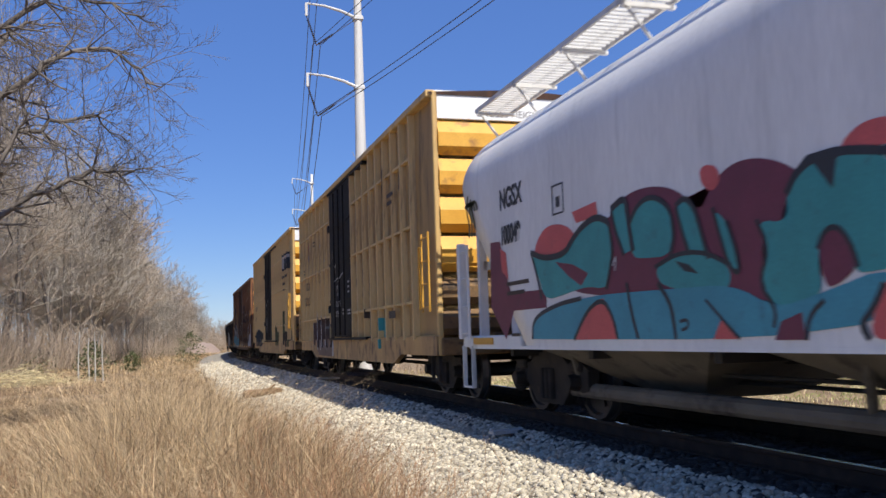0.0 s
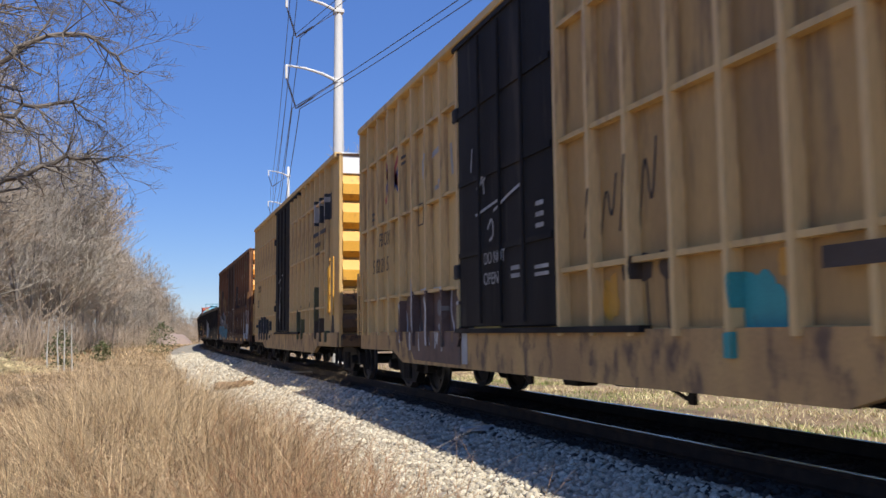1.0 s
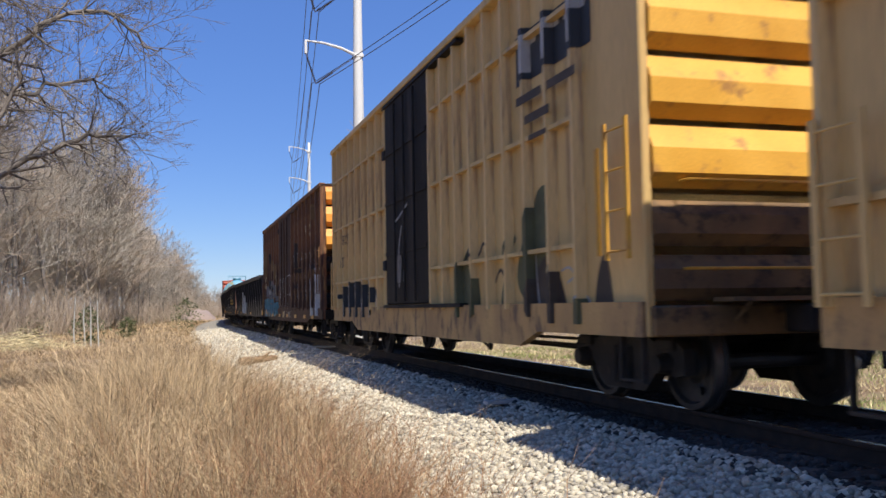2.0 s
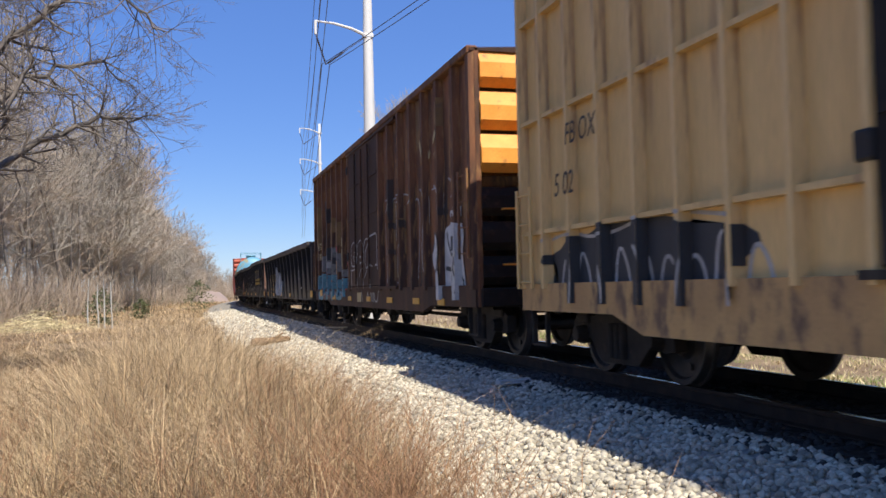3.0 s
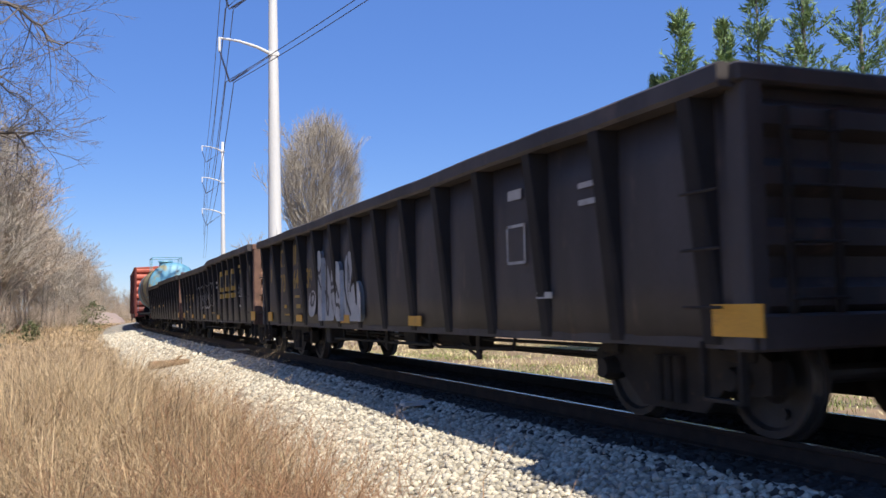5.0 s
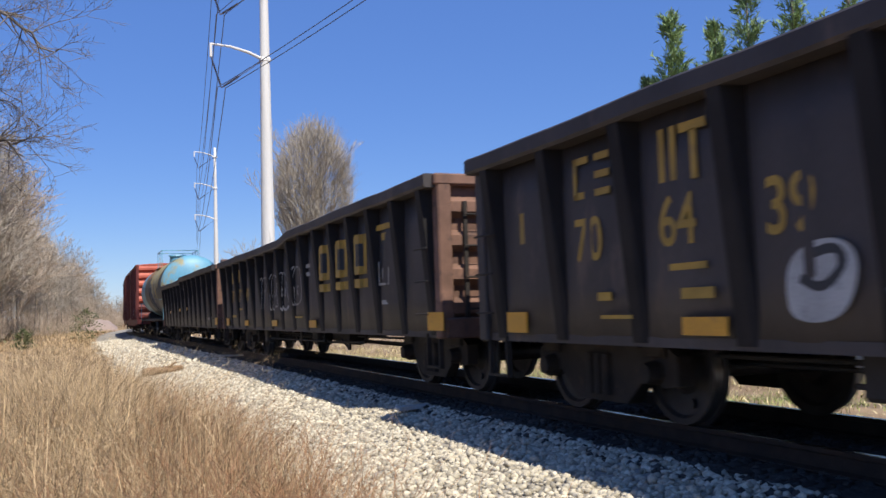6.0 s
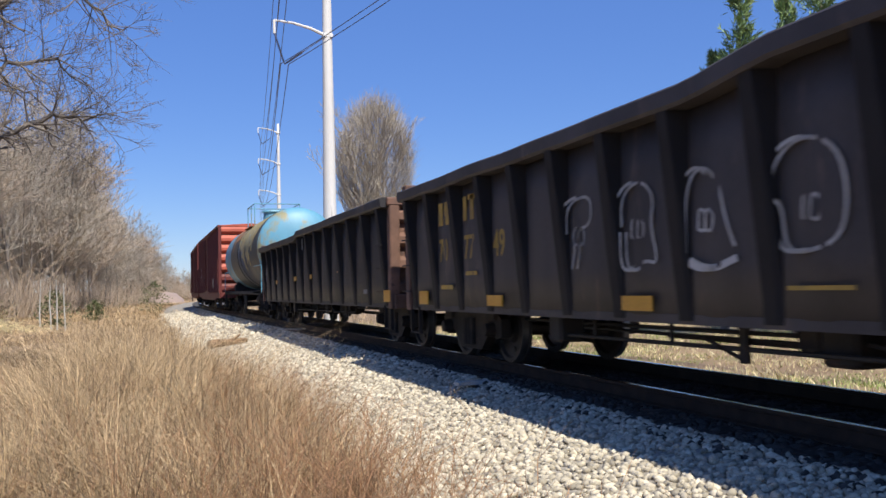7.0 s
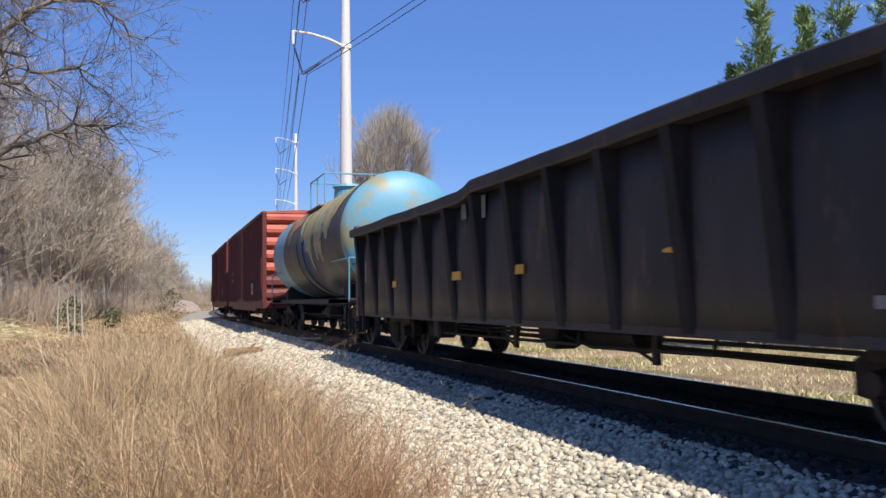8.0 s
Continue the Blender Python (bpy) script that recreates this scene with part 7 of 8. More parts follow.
    # pale saplings before the woods
    for az, h in ((-5.35, 2.5), (-4.75, 2.2), (-4.45, 2.5), (-4.02, 2.35)):
        r = 46
        x, y = r * math.sin(radians(az)), r * math.cos(radians(az))
        t = thing("pale_sapling", "pale bare sapling trunk standing in dry grass", "sapling", "pale saplings")
        segs = []
        p = Vector((0, 0, -0.1))
        for i in range(6):
            q = p + Vector((rng.gauss(0, 0.015), rng.gauss(0, 0.015), h / 6))
            segs.append((*p, *q, 0.038 - 0.003 * i, 0.035 - 0.003 * i))
            p = q
        v, f = stem(segs, 6)
        bulk("trunk", v, f, M["pale_bark"], t, True)
        segs = []
        for _ in range(5):
            sprout(rng, segs, p - Vector((0, 0, rng.uniform(0, 0.8))), Vector((rng.gauss(0, 0.5), rng.gauss(0, 0.5), 1)).normalized(), 0.5, 0.012, 1, 0, (1, 2), 0.5, 3, 0.006)
        v, f = tubes(segs, 3)
        bulk("twigs", v, f, M["twig"], t)
        t.matrix_basis = pose(x, y, ground_z(x, y))


def leaves(name, label, nr, pts, size, m):
    """Many small leaf-shaped pieces at the given places over the ground."""
    pts = np.array(pts)
    n = len(pts)
    base = np.array([(-0.5, 0, 0), (0, -0.22, 0.05), (0.5, 0, 0), (0, 0.22, 0.05)])
    q = nr.normal(size=(n, 4))
    q /= np.linalg.norm(q, axis=1, keepdims=True)
    w, x, y, z = q.T
    R = np.stack([1 - 2 * (y * y + z * z), 2 * (x * y - z * w), 2 * (x * z + y * w), 2 * (x * y + z * w), 1 - 2 * (x * x + z * z), 2 * (y * z - x * w), 2 * (x * z - y * w), 2 * (y * z + x * w), 1 - 2 * (x * x + y * y)], -1).reshape(n, 3, 3)
    zz = np.array([ground_z(a, b) for a, b in pts[:, :2]])
    v = np.einsum("nij,kj->nki", R, base) * (size * nr.uniform(0.6, 1.4, (n, 1, 1))) + (pts + np.stack([zz * 0, zz * 0, zz], -1))[:, None, :]
    f = np.array([(0, 1, 2), (0, 2, 3)])[None] + (np.arange(n) * 4)[:, None, None]
    return tagged(bulk(name, v.reshape(-1, 3), f.reshape(-1, 3), m), label, "leaves", kind="stuff")


def spot(az, el, r):
    """A place by its bearing and height angle from where the camera stands."""
    a, e = radians(0.959 * az + 0.17), radians(0.955 * el)
    return Vector((r * math.sin(a), r * math.cos(a), EYE[2] + r * math.tan(e)))


def build_near_tree():
    """The large bare tree whose limbs reach in over the field."""
    rng = random.Random(77)
    t = thing("large_bare_tree", "large bare tree with long arching limbs over the field", "tree")
    foot = spot(-17.5, 0, 17.5)
    foot.z = ground_z(foot.x, foot.y) - 0.1
    trunk, p = [], foot.copy()
    for i in range(12):
        q = p + Vector((rng.gauss(0.02, 0.06), rng.gauss(0, 0.06), 0.95))
        trunk.append((*p, *q, 0.30 - 0.018 * i, 0.282 - 0.018 * i))
        p = q
    v, f = stem(trunk, 10)
    bulk("trunk", v, f, M["limb"], t, True)
    limbs = (((-17.4, 6), (-13, 11.5), (-10, 15.3), (-7.6, 17.2), (-5.4, 18.6), (-2.8, 17.6), (-0.9, 16.3)), ((-17.4, 3), (-12, 6.5), (-8.4, 9.3), (-6.4, 10.2), (-4.7, 11.0), (-3.2, 10.9), (-1.75, 11.2)),
             ((-17.3, 10), (-13, 17), (-10, 19.3), (-7, 21.5), (-4, 21.0), (-2, 20.5)), ((-17.4, 5), (-13, 9), (-10, 12.4), (-7.5, 13.8), (-5.0, 14.2), (-3.4, 13.2)),
             ((-17.2, 14), (-13, 21), (-9, 24.5), (-5, 25), (-2.5, 24)), ((-17.4, 8), (-14, 13), (-11.5, 17.0), (-9, 19.5), (-6.5, 19.7)), ((-17.4, 4), (-13, 8), (-10.4, 10.3), (-9.4, 13), (-8.6, 15.5)))
    for k, limb in enumerate(limbs):
        segs = []
        rr = 17.5 + 0.5 * (k % 3)
        pts = [spot(a, e, rr + 0.35 * i * (1 if k % 2 else -0.6)) for i, (a, e) in enumerate(limb)]
        fine = []
        for a, b in zip(pts, pts[1:]):
            for j in range(3):
                fine.append(a + (b - a) * j / 3 + Vector((rng.gauss(0, 0.045), rng.gauss(0, 0.06), rng.gauss(0, 0.045))))
        fine.append(pts[-1])
        n = len(fine) - 1
        for i, (a, b) in enumerate(zip(fine, fine[1:])):
            r1, r2 = 0.085 * (1 - 0.86 * i / n), 0.085 * (1 - 0.86 * (i + 1) / n)
            segs.append((*a, *b, r1, r2))
            if i > 2:
                along = (b - a).normalized()
                for _ in range(3):
                    side = Vector((rng.gauss(0.1, 0.7), rng.gauss(0, 0.7), rng.gauss(-0.2, 0.9))).normalized()
                    sprout(rng, segs, b, (along * 0.6 + side * 0.7).normalized(), rng.uniform(0.35, 0.95), max(0.009, r2 * 0.5), 2, 0.015, (2, 3), 0.65, 4, 0.0036)
        v, f = tubes(segs, 4)
        bulk("limb", v, f, M["limb"], t)


EVERGREENS = ((38.9, 31, 11.9, 1.5), (41.7, 31, 11.4, 1.5), (43.7, 31, 12.8, 2.1), (46.4, 30, 12.8, 2.5), (49.6, 31, 13.4, 2.9), (37.4, 32, 9.9, 1.3))


def build_right_trees():
    rng = random.Random(9)
    # rounded crown of steep, fine branches
    tr, cr = [], []
    for i in range(26):
        a = i * 2.4
        out = (0.01 + 0.20 * math.sqrt((i + 0.5) / 26))
        d = Vector((math.cos(a) * out, math.sin(a) * out, 1)).normalized()
        p, top = Vector((0, 0, -0.2)), (15.6 - 18.0 * out * out * 4) * rng.uniform(0.94, 1.0) / 1.06
        for k in range(9):
            d = (d + Vector((rng.gauss(0, 0.05), rng.gauss(0, 0.05), 0.03 if k < 6 else -0.02))).normalized()
            q = p + d * top / 9
            (tr if k < 2 else cr).append((*p, *q, 0.16 * (1 - 0.1 * k), 0.16 * (1 - 0.1 * (k + 1))))
            p = q
            if k > 1:
                for _ in range(3):
                    side = Vector((rng.gauss(0, 1), rng.gauss(0, 1), 0.3)).normalized()
                    sprout(rng, cr, p, (d * 0.75 + side * 0.45).normalized(), rng.uniform(0.7, 1.4), 0.03, 2, -0.03, (2, 2), 0.4, 3, 0.012)
    for _ in range(4200):
        a, c, q = rng.uniform(0, 6.283), rng.uniform(-0.75, 1.0), rng.uniform(0.55, 1.0) ** 0.5
        ring = math.sqrt(max(0.0, 1 - c * c))
        n = Vector((math.cos(a) * ring, math.sin(a) * ring, c))
        b = Vector((n.x * 3.0 * q + 0.3, n.y * 3.0 * q, 11.0 + n.z * 5.2 * q))
        d = (Vector((n.x * 0.7, n.y * 0.7, 0.9)) + Vector((rng.gauss(0, 0.3), rng.gauss(0, 0.3), 0))).normalized()
        sprout(rng, cr, b - d * 0.8, d, rng.uniform(1.0, 1.9), 0.016, 0, -0.02, (1, 1), 0.4, 3, 0.011)
    t = make_tree("broad_bare_tree", "tall bare tree with a dense rounded reddish-brown crown", tr, cr, M["twig"], "trees beyond the line")
    t.matrix_basis = pose(*spot(14.75, 0, 66).xy, -0.7)
    tr, cr = bare_tree(rng, 9.0, 0.14, 0.3, 4, 2.4, 1.0, 2, 0.0, 0.5, 0.012)
    a = make_tree("small_bare_tree", "small bare tree standing beyond the railway", tr, cr, M["twig"], "trees beyond the line")
    a.matrix_basis = pose(*spot(10.6, 0, 96).xy, -0.7)
    for az, r, k in ((17.6, 62, 0.72), (18.9, 90, 1.25), (20.2, 95, 1.1), (21.6, 88, 0.95), (16.2, 70, 0.9), (11.6, 120, 1.0), (9.3, 140, 1.0), (24, 92, 0.9), (27, 80, 0.7), (31, 70, 0.6)):
        m = pose(*spot(az, 0, r).xy, -0.7, 0, 0, rng.uniform(0, 360)) @ Matrix.Scale(k, 4)
        c = copy_thing(a, m)
        c.scale = (k, k, k)
    # scrub along the far side of the strip
    segs = []
    for i in range(420):
        az, r = rng.uniform(13, 53), rng.uniform(38, 52)
        p = spot(az, 0, r)
        p.z = -0.7
        for _ in range(4):
            sprout(rng, segs, p, Vector((rng.gauss(0, 0.4), rng.gauss(0, 0.4), 1)).normalized(), rng.uniform(0.6, 1.7), 0.016, 1, 0, (2, 3), 0.6, 3, 0.009)
    v, f = tubes(segs, 3)
    tagged(bulk("scrub", v, f, M["twig_red"]), "reddish leafless scrub beyond the grass strip", "brush", kind="stuff")
    # evergreens
    nr = np.random.default_rng(14)
    for az, r, h, w in EVERGREENS:
        t = thing("evergreen_tree", "light green evergreen with ragged upswept sprays", "tree", "evergreens beyond the line")
        x, y = spot(az, 0, r).xy
        part("trunk", rod(bmesh.new(), (0, 0, -0.2), (0, 0, h * 0.97), 0.17, 0.02, 8), M["bark"], t)
        nb, per = 110, 60
        k = np.sort(nr.random(nb) ** 0.8)
        k[-6:] = nr.uniform(0.93, 0.99, 6)
        a = nr.uniform(0, 6.283, nb)
        ln = (w * 1.35 * (1 - k) ** 0.85 + 0.25) * nr.uniform(0.4, 1.35, nb)
        d = np.stack([np.cos(a), np.sin(a), 0.5 + 1.3 * k ** 3 + nr.normal(0, 0.25, nb)], -1)
        d /= np.linalg.norm(d, axis=1, keepdims=True)
        f = nr.uniform(0.12, 1.0, (nb, per, 1))
        c = np.stack([k * 0, k * 0, 0.6 + k * (h - 1.0)], -1)[:, None] + d[:, None] * ln[:, None, None] * f + nr.normal(0, 0.10, (nb, per, 3)) * (1.25 - f)
        out = d[:, None] * 0.9 + nr.normal(0, 0.45, (nb, per, 3))
        c, out = c.reshape(-1, 3), out.reshape(-1, 3)
        out /= np.linalg.norm(out, axis=1, keepdims=True)
        n = len(c)
        side = np.cross(out, nr.normal(0, 1, (n, 3)))
        side /= np.linalg.norm(side, axis=1, keepdims=True)
        ll, wd = nr.uniform(0.10, 0.30, (n, 1)), nr.uniform(0.012, 0.032, (n, 1))
        v = np.stack([c - out * ll * 0.3, c + side * wd + out * ll * 0.2, c + out * ll, c - side * wd + out * ll * 0.2], 1)
        fa = np.array([(0, 1, 2), (0, 2, 3)])[None] + (np.arange(n) * 4)[:, None, None]
        bulk("crown", v.reshape(-1, 3), fa.reshape(-1, 3), M["needles"], t)
        t.matrix_basis = pose(x, y, -0.7)


def build_far_woods():
    """A low line of far woods and a pale rise behind the bend."""
    rng = random.Random(55)
    segs = []
    for i in range(300):
        az, r = rng.uniform(-14, 58), rng.uniform(210, 290)
        x, y = spot(az, 0, r).xy
        p = Vector((x, y, ground_z(x, y) - 0.3))
        for _ in range(3):
            sprout(rng, segs, p + Vector((rng.gauss(0, 2), rng.gauss(0, 2), 0)), Vector((rng.gauss(0, 0.2), rng.gauss(0, 0.2), 1)).normalized(), rng.uniform(2.5, 4.5), 0.12, 1, 0, (3, 4), 0.5, 4, 0.04)
    v, f = tubes(segs, 3)
    tagged(bulk("far_woods", v, f, M["twig_red"]), "far line of reddish leafless woods", "woods", kind="stuff")


def blades(nr, x, y, h, width, lean, bend, a):
    """Curved grass blades as arrays: three tapering pieces each."""
    n = len(x)
    z = np.array([ground_z(a, b) for a, b in zip(x, y)]) - 0.02
    dx, dy = np.cos(a), np.sin(a)
    turn = nr.uniform(0, 6.283, n)
    px, py = np.cos(turn), np.sin(turn)
    out = []
    for k, w in ((0.0, 1.0), (0.5, 0.75), (1.0, 0.0)):
        off = lean * k * h + bend * h * k * k
        cx, cy, cz = x + dx * off, y + dy * off, z + h * k * (1 - 0.25 * np.abs(bend) * k)
        if w:
            out += [np.stack([cx + px * width * w, cy + py * width * w, cz], -1), np.stack([cx - px * width * w, cy - py * width * w, cz], -1)]
        else:
            out.append(np.stack([cx, cy, cz], -1))
    v = np.stack(out, 1)
    f = np.array([(0, 1, 3), (0, 3, 2), (2, 3, 4)])[None] + (np.arange(n) * 5)[:, None, None]
    return v.reshape(-1, 3), f.reshape(-1, 3)


def build_grass():
    nr = np.random.default_rng(2)

    def field(n, clumps, x0, x1, y0, y1, hmin, hmax, width, spread, m, name, label, tall=True, keep=None, hairs=0):
        cx, cy = nr.uniform(x0, x1, clumps), nr.uniform(y0, y1, clumps)
        ch = nr.uniform(hmin, hmax, clumps)
        if tall:
            ch *= 0.75 + 0.5 * np.array([noise.noise((a * 0.45, b * 0.45, 5.0)) for a, b in zip(cx, cy)])
        i = nr.integers(0, clumps, n)
        x, y = cx[i] + nr.normal(0, spread, n), cy[i] + nr.normal(0, spread, n)
        h = ch[i] * nr.uniform(0.55, 1.15, n)
        u = x - CENTRE - np.maximum(0, y - BEND) ** 2 / (2 * RADIUS)
        ok = (keep(u, x, y) if keep else np.ones(n, bool)) & (np.hypot(x, y) > 1.7)
        x, y, h = x[ok], y[ok], h[ok]
        k = len(x)
        i = i[ok]
        ca, cl = nr.uniform(0, 6.283, clumps), np.abs(nr.normal(0, 0.62, clumps))
        aim = np.where(nr.random(k) < 0.6, ca[i] + nr.normal(0, 0.7, k), nr.uniform(0, 6.283, k))
        v, f = blades(nr, x, y, h, width * nr.uniform(0.5, 1.5, k), np.clip(cl[i] * 0.6 + nr.normal(0.12, 0.32, k), -0.6, 0.9), np.clip(nr.normal(0.3, 0.65, k), -0.7, 0.9), aim)
        if hairs:
            # fluffy seed hairs along the upper half of the stems
            s = nr.integers(0, k, hairs)
            w = v.reshape(-1, 5, 3)
            lo, tip = (w[s, 2] + w[s, 3]) / 2, w[s, 4]
            q = lo + (tip - lo) * nr.uniform(-0.1, 1.0, (hairs, 1))
            d = nr.normal(0, 0.75, (hairs, 3)) + np.array([0, 0, 0.35])
            d /= np.linalg.norm(d, axis=1, keepdims=True)
            e = np.cross(d, nr.normal(0, 1, (hairs, 3)))
            e /= np.linalg.norm(e, axis=1, keepdims=True)
            ln = width * nr.uniform(9, 24, (hairs, 1))
            hv = np.stack([q + e * width * 0.7, q - e * width * 0.7, q + d * ln], 1).reshape(-1, 3)
            hf = np.arange(hairs * 3).reshape(-1, 3) + len(v)
            v, f = np.concatenate([v, hv]), np.concatenate([f, hf])
        tagged(bulk(name, v, f, m), label, "grass", kind="stuff")

    left = lambda u, x, y: u < -4.0 - 0.35 * nr.random(len(u))
    # round the camera, further off, and out to the woods
    field(62000, 800, -4.5, 1.6, 1.6, 10, 0.28, 0.60, 0.0020, 0.15, M["straw"], "dry_grass", "tan dry broomsedge in dense tufts", keep=left, hairs=90000)
    field(12000, 200, -4.5, 1.6, 1.6, 10, 0.25, 0.6, 0.0024, 0.2, M["russet"], "russet_weeds", "russet dead weed stalks in the dry grass", keep=left)
    field(52000, 1000, -11, 1.6, 9, 26, 0.32, 0.72, 0.0045, 0.2, M["straw"], "dry_grass", "tan dry broomsedge in dense tufts", keep=left, hairs=50000)
    field(9000, 260, -11, 1.6, 9, 26, 0.3, 0.66, 0.006, 0.25, M["russet"], "russet_weeds", "russet dead weed stalks in the dry grass", keep=left)
    field(42000, 900, -24, 3, 25, 75, 0.22, 0.5, 0.012, 0.4, M["straw"], "dry_grass", "tan dry broomsedge in dense tufts", keep=left)
    field(15000, 400, -16, 12, 72, 170, 0.3, 0.7, 0.03, 0.7, M["straw"], "dry_grass", "tan dry broomsedge in dense tufts", keep=left)
    # straw lying flat between the tufts
    n = 16000
    x, y = nr.uniform(-4.5, 1.6, n), nr.uniform(1.6, 12, n)
    v, f = blades(nr, x, y, nr.uniform(0.03, 0.12, n), np.full(n, 0.0025), nr.uniform(2, 5, n), nr.normal(0, 0.5, n), nr.uniform(0, 6.283, n))
    tagged(bulk("fallen_straw", v, f, M["straw"]), "fallen straw matted between the tufts", "grass", kind="stuff")
    # a stand of taller stems close to the stones
    field(22000, 120, -1.2, 1.2, 5.5, 12.5, 0.80, 1.12, 0.0028, 0.20, M["straw"], "tall_dry_grass", "tall tan broomsedge beside the stones", False, left, 26000)
    field(4200, 60, -0.4, 1.35, 4.6, 9.5, 0.5, 0.95, 0.0024, 0.18, M["russet"], "russet_weeds", "russet dead weed stalks in the dry grass", False, left)
    field(6000, 50, -4.2, 0.4, 2.4, 5.8, 0.06, 0.18, 0.004, 0.16, M["green"], "green_tufts", "fresh green tufts under the dry grass", False, left)
    # the strip beyond the line
    right = lambda u, x, y: u > 3.3 + 0.5 * nr.random(len(u))
    field(46000, 1200, 8.5, 30, -2, 45, 0.10, 0.26, 0.010, 0.35, M["pale_straw"], "dry_grass", "short tan grass beyond the line", keep=right)
    field(34000, 260, 9.0, 26, 2, 34, 0.07, 0.18, 0.010, 0.6, M["green"], "green_grass", "patches of fresh green grass beyond the line", keep=right)
    field(16000, 500, 9, 60, 40, 150, 0.2, 0.4, 0.03, 0.9, M["straw"], "dry_grass", "short tan grass beyond the line", keep=right)
    field(9000, 46, -0.7, 0.7, 8, 14, 1.20, 1.50, 0.0032, 0.17, M["straw"], "tall_dry_grass", "tall tan broomsedge beside the stones", False, left, 14000)
    # scattered taller clumps and dull brown thatch that break the field up
    field(15000, 90, -4.2, 1.2, 3.6, 13, 0.62, 0.95, 0.0024, 0.16, M["straw"], "tall_dry_grass", "tall tan broomsedge in loose clumps", False, left, 16000)
    field(16000, 420, -4.5, 1.5, 2.0, 12, 0.15, 0.42, 0.0026, 0.13, M["thatch"], "dull_thatch", "dull grey-brown dead stems under the grass", keep=left)
    field(12000, 500, -11, 1.5, 11, 40, 0.25, 0.55, 0.007, 0.3, M["thatch"], "dull_thatch", "dull grey-brown dead stems under the grass", keep=left)
    # branching weed stalks at the edge of the stones
    rng = random.Random(6)
    segs = []
    for i in range(1500):
        y = rng.uniform(2.6, 11)
        x = CENTRE - 3.95 - (rng.uniform(0, 1.2) if i < 600 else rng.uniform(0.2, 6.0))
        sprout(rng, segs, Vector((x, y, ground_z(x, y) - 0.02)), Vector((rng.gauss(0, 0.2), rng.gauss(0, 0.2), 1)).normalized(), rng.uniform(0.25, 0.62), 0.004, 2, 0.0, (1, 2), 0.6, 4, 0.0014)
    v, f = tubes(segs, 3)
    tagged(bulk("weed_stalks", v, f, M["russet"]), "dry branching weeds along the ballast edge", "weeds", kind="stuff")
    # single pale stalks that stand out
    segs = []
    for i in range(16):
        y = rng.uniform(3.6, 7)
        x = CENTRE - rng.uniform(3.95, 5.4)
        sprout(rng, segs, Vector((x, y, ground_z(x, y))), Vector((rng.gauss(0.1, 0.3), rng.gauss(0, 0.3), 1)).normalized(), rng.uniform(0.4, 0.75), 0.007, 0, 0.02, (1, 1), 0.4, 5, 0.003)
    v, f = tubes(segs, 5)
    tagged(bulk("bent_stalks", v, f, M["straw"]), "thick bent pale stalks among the weeds", "weeds", kind="stuff")


# ---- poles, wires, log ----


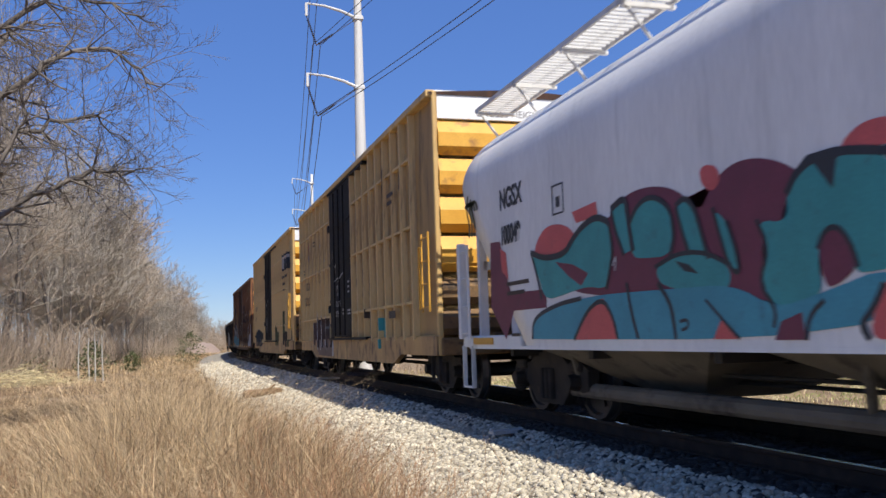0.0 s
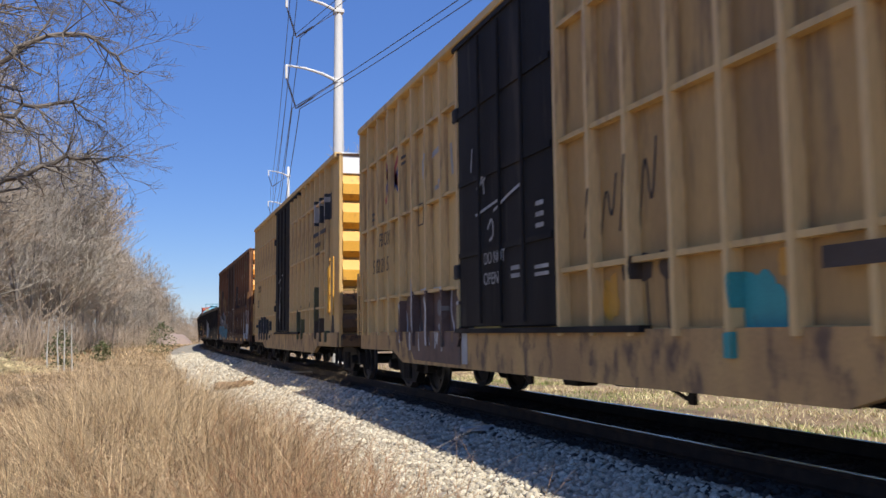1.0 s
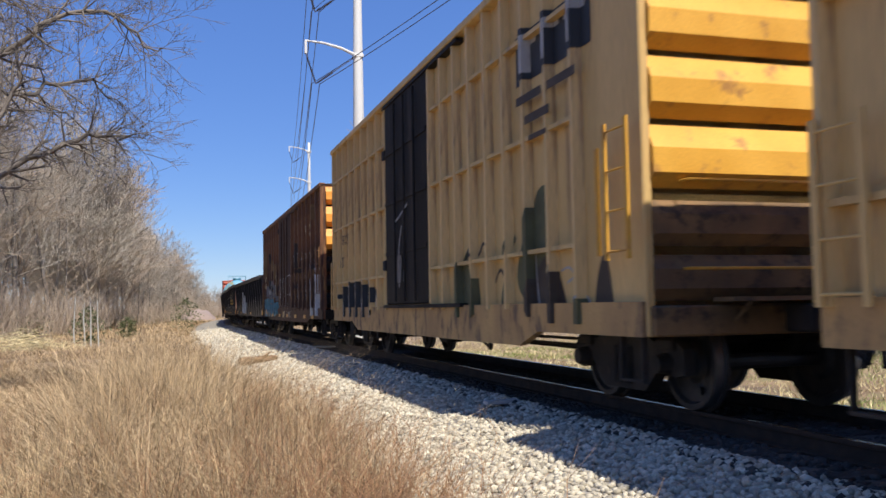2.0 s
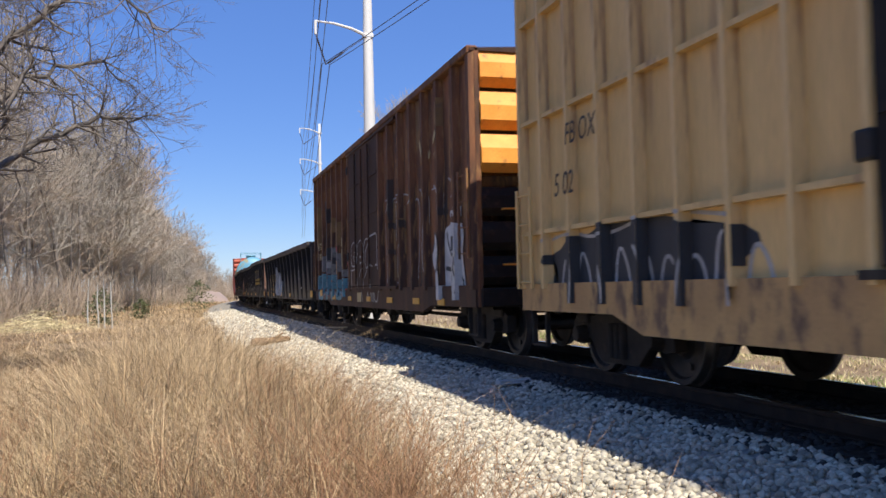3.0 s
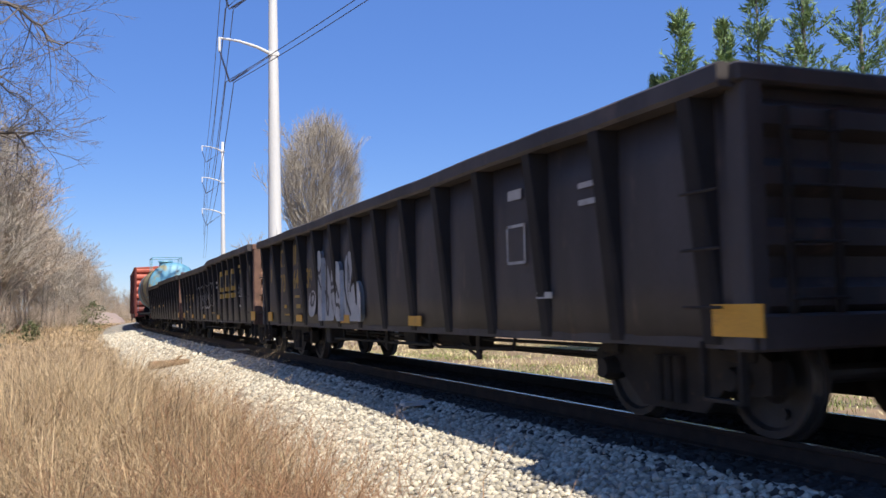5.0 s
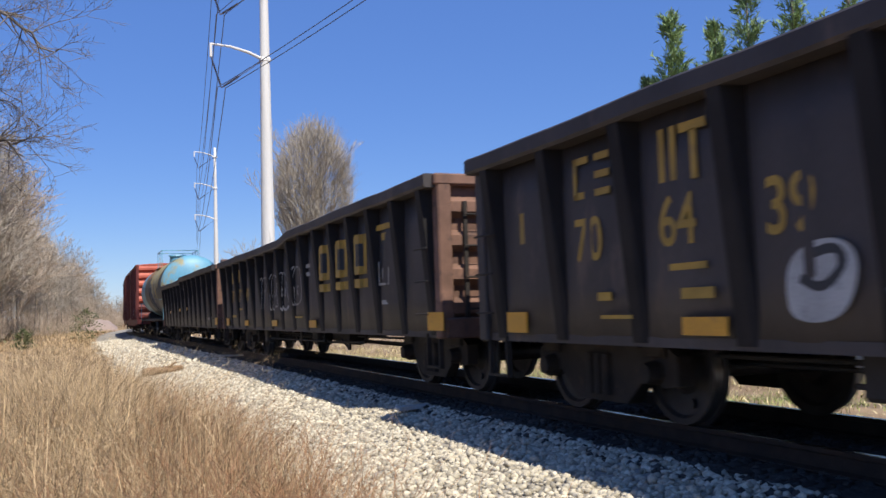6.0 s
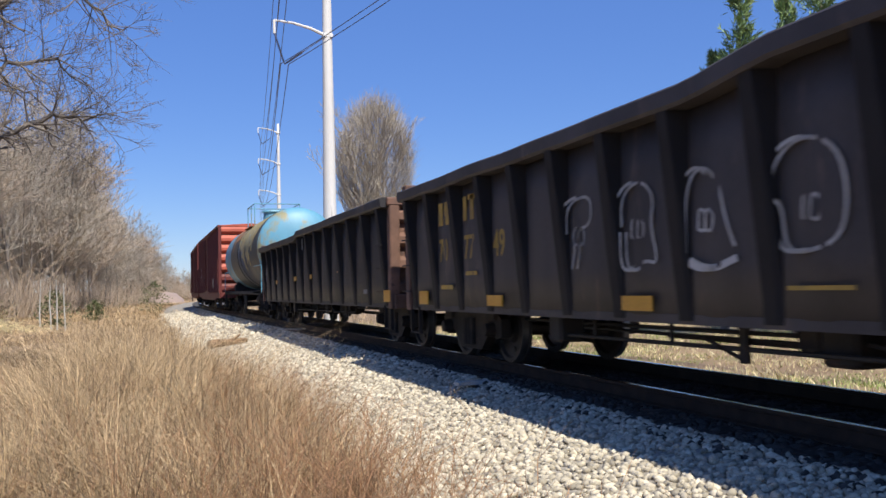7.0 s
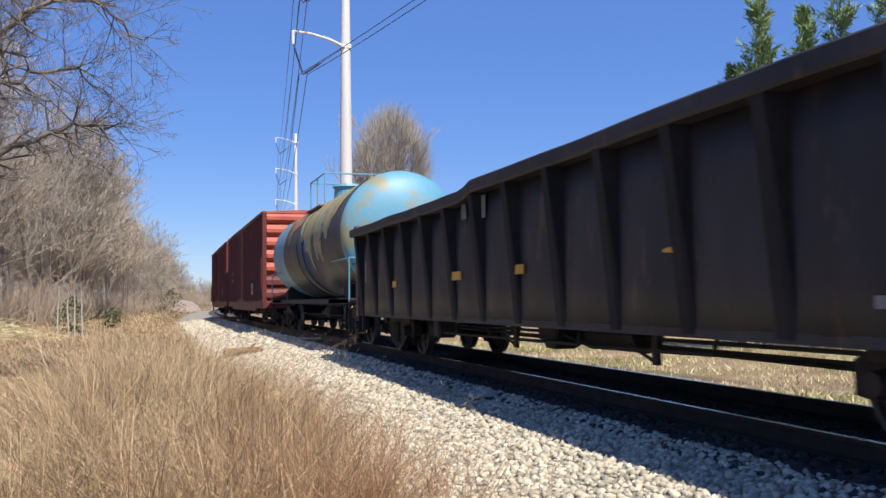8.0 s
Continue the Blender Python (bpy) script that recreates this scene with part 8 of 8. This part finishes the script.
def build_power_line():
    def pole(az, r, heights, label, k):
        t = thing("transmission_pole", label, "power pole", "poles of the power line")
        prof = [(-1.0, 0.43), (4, 0.39), (9, 0.34), (13, 0.30), (18, 0.25), (22, 0.21), (26.5, 0.17), (26.52, 0.05)]
        bm = bmesh.new()
        rings = [[bm.verts.new((q * math.cos(6.28318 * i / 16), q * math.sin(6.28318 * i / 16), z)) for i in range(16)] for z, q in prof]
        for a, b in zip(rings, rings[1:]):
            for i in range(16):
                bm.faces.new((a[i], a[(i + 1) % 16], b[(i + 1) % 16], b[i]))
        bm.faces.new(rings[-1])
        part("shaft", bm, M["pole"], t, "pale weathered tapered shaft", True)
        for z in heights:
            bm = bmesh.new()
            pts = [(0, 0, z), (-0.9, 0, z + 0.38), (-1.9, 0, z + 0.62), (-2.95, 0, z + 0.70)]
            for (a, b), (ra, rb) in zip(zip(pts, pts[1:]), ((0.10, 0.085), (0.085, 0.07), (0.07, 0.055))):
                rod(bm, a, b, ra, rb, 8)
            box(bm, -0.28, 0.28, -0.28, 0.28, z - 0.12, z + 0.12, 0.04)
            arm = part("cross_arm", bm, M["pole"], t)
            bm = box(bmesh.new(), -3.00, -2.86, -0.06, 0.06, z - 0.05, z + 0.72, 0.02)
            part("hanger", bm, M["pole"], arm)
            for a in ((-2.93, 0, z - 0.02), (-0.22, 0, z - 0.1)):
                b = Vector((-2.39, 0, z - 1.70))
                bm = bmesh.new()
                a = Vector(a)
                if a.x > -1:
                    rod(bm, a, a + (b - a) * 0.5, 0.02, seg=6)
                    a = a + (b - a) * 0.5
                rod(bm, a, b, 0.03, seg=6)
                for j in range(12):
                    c = a + (b - a) * (0.15 + 0.065 * j)
                    rod(bm, c, c + (b - a).normalized() * 0.035, 0.085, 0.05, 8)
                part("insulator", bm, M["insul"], arm, "dark ribbed insulator string")
        x, y = spot(az, 0, r).xy
        t.matrix_basis = pose(x, y, -0.7)
        t.scale = (k, k, k)
        return [Vector((x - 2.39 * k, y, (z - 1.70) * k - 0.7)) for z in heights]
    near = pole(11.98, 46.4, (16.0, 20.05, 24.1), "tall pale transmission pole with curved arms", 0.928)
    far = pole(8.68, 134.5, (15.9, 20.5, 25.1), "far pale transmission pole with curved arms", 1.0)
    beyond = [p + Vector((10, 80, 0)) for p in far]
    ahead = [Vector((17.5, -28, p.z + 1.5)) for p in near]
    for k in range(3):
        for shift in (-0.2, 0.2):
            pts = []
            for a, b, sag in ((ahead[k], near[k], 1.4), (near[k], far[k], 1.6), (far[k], beyond[k], 1.4)):
                pts += [a + (b - a) * i / 24 + Vector((shift, 0, -4 * sag * (i / 24) * (1 - i / 24))) for i in range(24)]
            segs = [(*a, *b, 0.022, 0.022) for a, b in zip(pts, pts[1:])]
            v, f = tubes(segs, 4)
            tagged(bulk("power_line", v, f, M["wire"]), "thin grey conductor strung between the poles", "wire", "conductors")


def build_log():
    rng = random.Random(2)
    bm = bmesh.new()
    rings = []
    for i in range(9):
        x = -0.6 + 1.2 * i / 8
        r = 0.125 * (1 - 0.25 * i / 8) * (0.75 if i in (0, 8) else 1)
        rings.append([bm.verts.new((x, 0.05 * math.sin(x * 2) + r * math.cos(0.628 * j) * rng.uniform(0.85, 1.15), 0.09 + 0.04 * x + r * math.sin(0.628 * j) * rng.uniform(0.85, 1.1))) for j in range(10)])
    for a, b in zip(rings, rings[1:]):
        for j in range(10):
            bm.faces.new((a[j], a[(j + 1) % 10], b[(j + 1) % 10], b[j]))
    bm.faces.new(rings[0]), bm.faces.new(rings[-1])
    bmesh.ops.recalc_face_normals(bm, faces=bm.faces[:])
    rod(bm, (0.1, 0, 0.13), (0.32, -0.12, 0.3), 0.04, 0.02, 7)
    log = tagged(part("log", bm, M["log"], smooth=True), "short brown broken log lying on the ballast", "log")
    x, y = 2.35, 25.4
    log.matrix_basis = pose(x, y, level(x - line_x(y)) + 0.03, 0, 0, 24)


def build_small_things():
    rng = random.Random(41)
    # pale weathered boards at the ends of the ties
    for x, y, ln, turn in ((3.98, 10.7, 0.46, 12), (4.5, 27.5, 0.8, 20)):
        bm = box(bmesh.new(), -ln / 2, ln / 2, -0.06, 0.06, -0.02, 0.025, 0.008)
        for v in bm.verts:
            v.co.z += 0.02 * math.sin(v.co.x * 5)
            v.co.y += 0.012 * rng.uniform(-1, 1)
        b = tagged(part("board", bm, M["pale_bark"]), "pale grey weathered board lying on the ballast", "board", "boards on the ballast")
        b.matrix_basis = pose(x, y, level(x - line_x(y)) + 0.06, 4, 5, turn)
    # a cut stem with a pale bent top
    t = thing("cut_stem", "broken brown stem with a pale bent top", "weed")
    v, f = stem([(0, 0, -0.05, 0.03, 0, 0.10, 0.02, 0.018), (0.03, 0, 0.10, 0.07, 0.01, 0.24, 0.018, 0.016)], 8)
    bulk("stub", v, f, M["log"], t, True)
    v, f = stem([(0.07, 0.01, 0.24, 0.10, 0.01, 0.36, 0.015, 0.013), (0.10, 0.01, 0.36, 0.10, 0.0, 0.46, 0.013, 0.009), (0.10, 0.0, 0.46, 0.07, 0.0, 0.53, 0.009, 0.004)], 7)
    bulk("bent_top", v, f, M["pale_straw"], t, True)
    t.matrix_basis = pose(1.36, 6.9, ground_z(1.36, 6.9))
    # cut branches heaped at the foot of the woods
    segs = []
    for i in range(260):
        x, y = -6.3 + rng.gauss(0, 1.1), 44 + rng.gauss(0, 0.6)
        a = rng.gauss(0, 0.5) + (math.pi if i % 2 else 0)
        p = Vector((x, y, ground_z(x, y) + abs(rng.gauss(0.35, 0.3)) * max(0.2, 1 - abs(x + 6.3) / 2.6)))
        sprout(rng, segs, p, Vector((math.cos(a), math.sin(a), rng.gauss(0.05, 0.2))).normalized(), rng.uniform(0.6, 1.4), 0.016, 0, 0.04, (1, 1), 0.4, 4, 0.008)
    v, f = tubes(segs, 3)
    tagged(bulk("brush_heap", v, f, M["pale_straw"]), "heap of pale dry cut branches by the woods", "brush", kind="stuff")
    # a bare pinkish earth bank beside the bend
    verts, faces, n = [], [], 14
    for j in range(n):
        for i in range(n):
            a, b = i / (n - 1) * 2 - 1, j / (n - 1) * 2 - 1
            h = max(0.0, 1 - a * a) * max(0.0, 1 - b * b)
            verts.append((4.4 + 3.0 * a, 152 + 9 * b, -0.9 + 2.1 * h ** 0.6 + 0.3 * noise.noise((a * 3, b * 3, 4.0))))
    faces = [(j * n + i, j * n + i + 1, (j + 1) * n + i + 1, (j + 1) * n + i) for j in range(n - 1) for i in range(n - 1)]
    tagged(sheet("earth_bank", verts, faces, M["hill"], smooth=True), "bare pinkish earth bank beyond the bend", "earth bank")


build_woods()
build_near_tree()
build_right_trees()
build_far_woods()
build_grass()
build_power_line()
build_log()
build_small_things()
build_stones()


# ---- what moves: the train runs towards the camera and past it ----


def motions():
    for car, s0, half in cars:
        rows = []
        for i in range(33):
            t = i * 0.25
            s = s0 - SPEED * t + 0.1
            a, b = Vector((line_x(s - half), s - half, 0)), Vector((line_x(s + half), s + half, 0))
            rows.append((t, pose(*((a + b) / 2), 0, 0, -math.degrees(math.atan2(b.x - a.x, b.y - a.y)))))
        walk(car, rows)
    turn = math.degrees(SPEED / WHEEL_R / 30)
    for w, j in wheelsets:
        walk(w, [(i / 30, pose(0, j, WHEEL_R, (turn * i) % 360, 0, 0)) for i in range(241)])


motions()
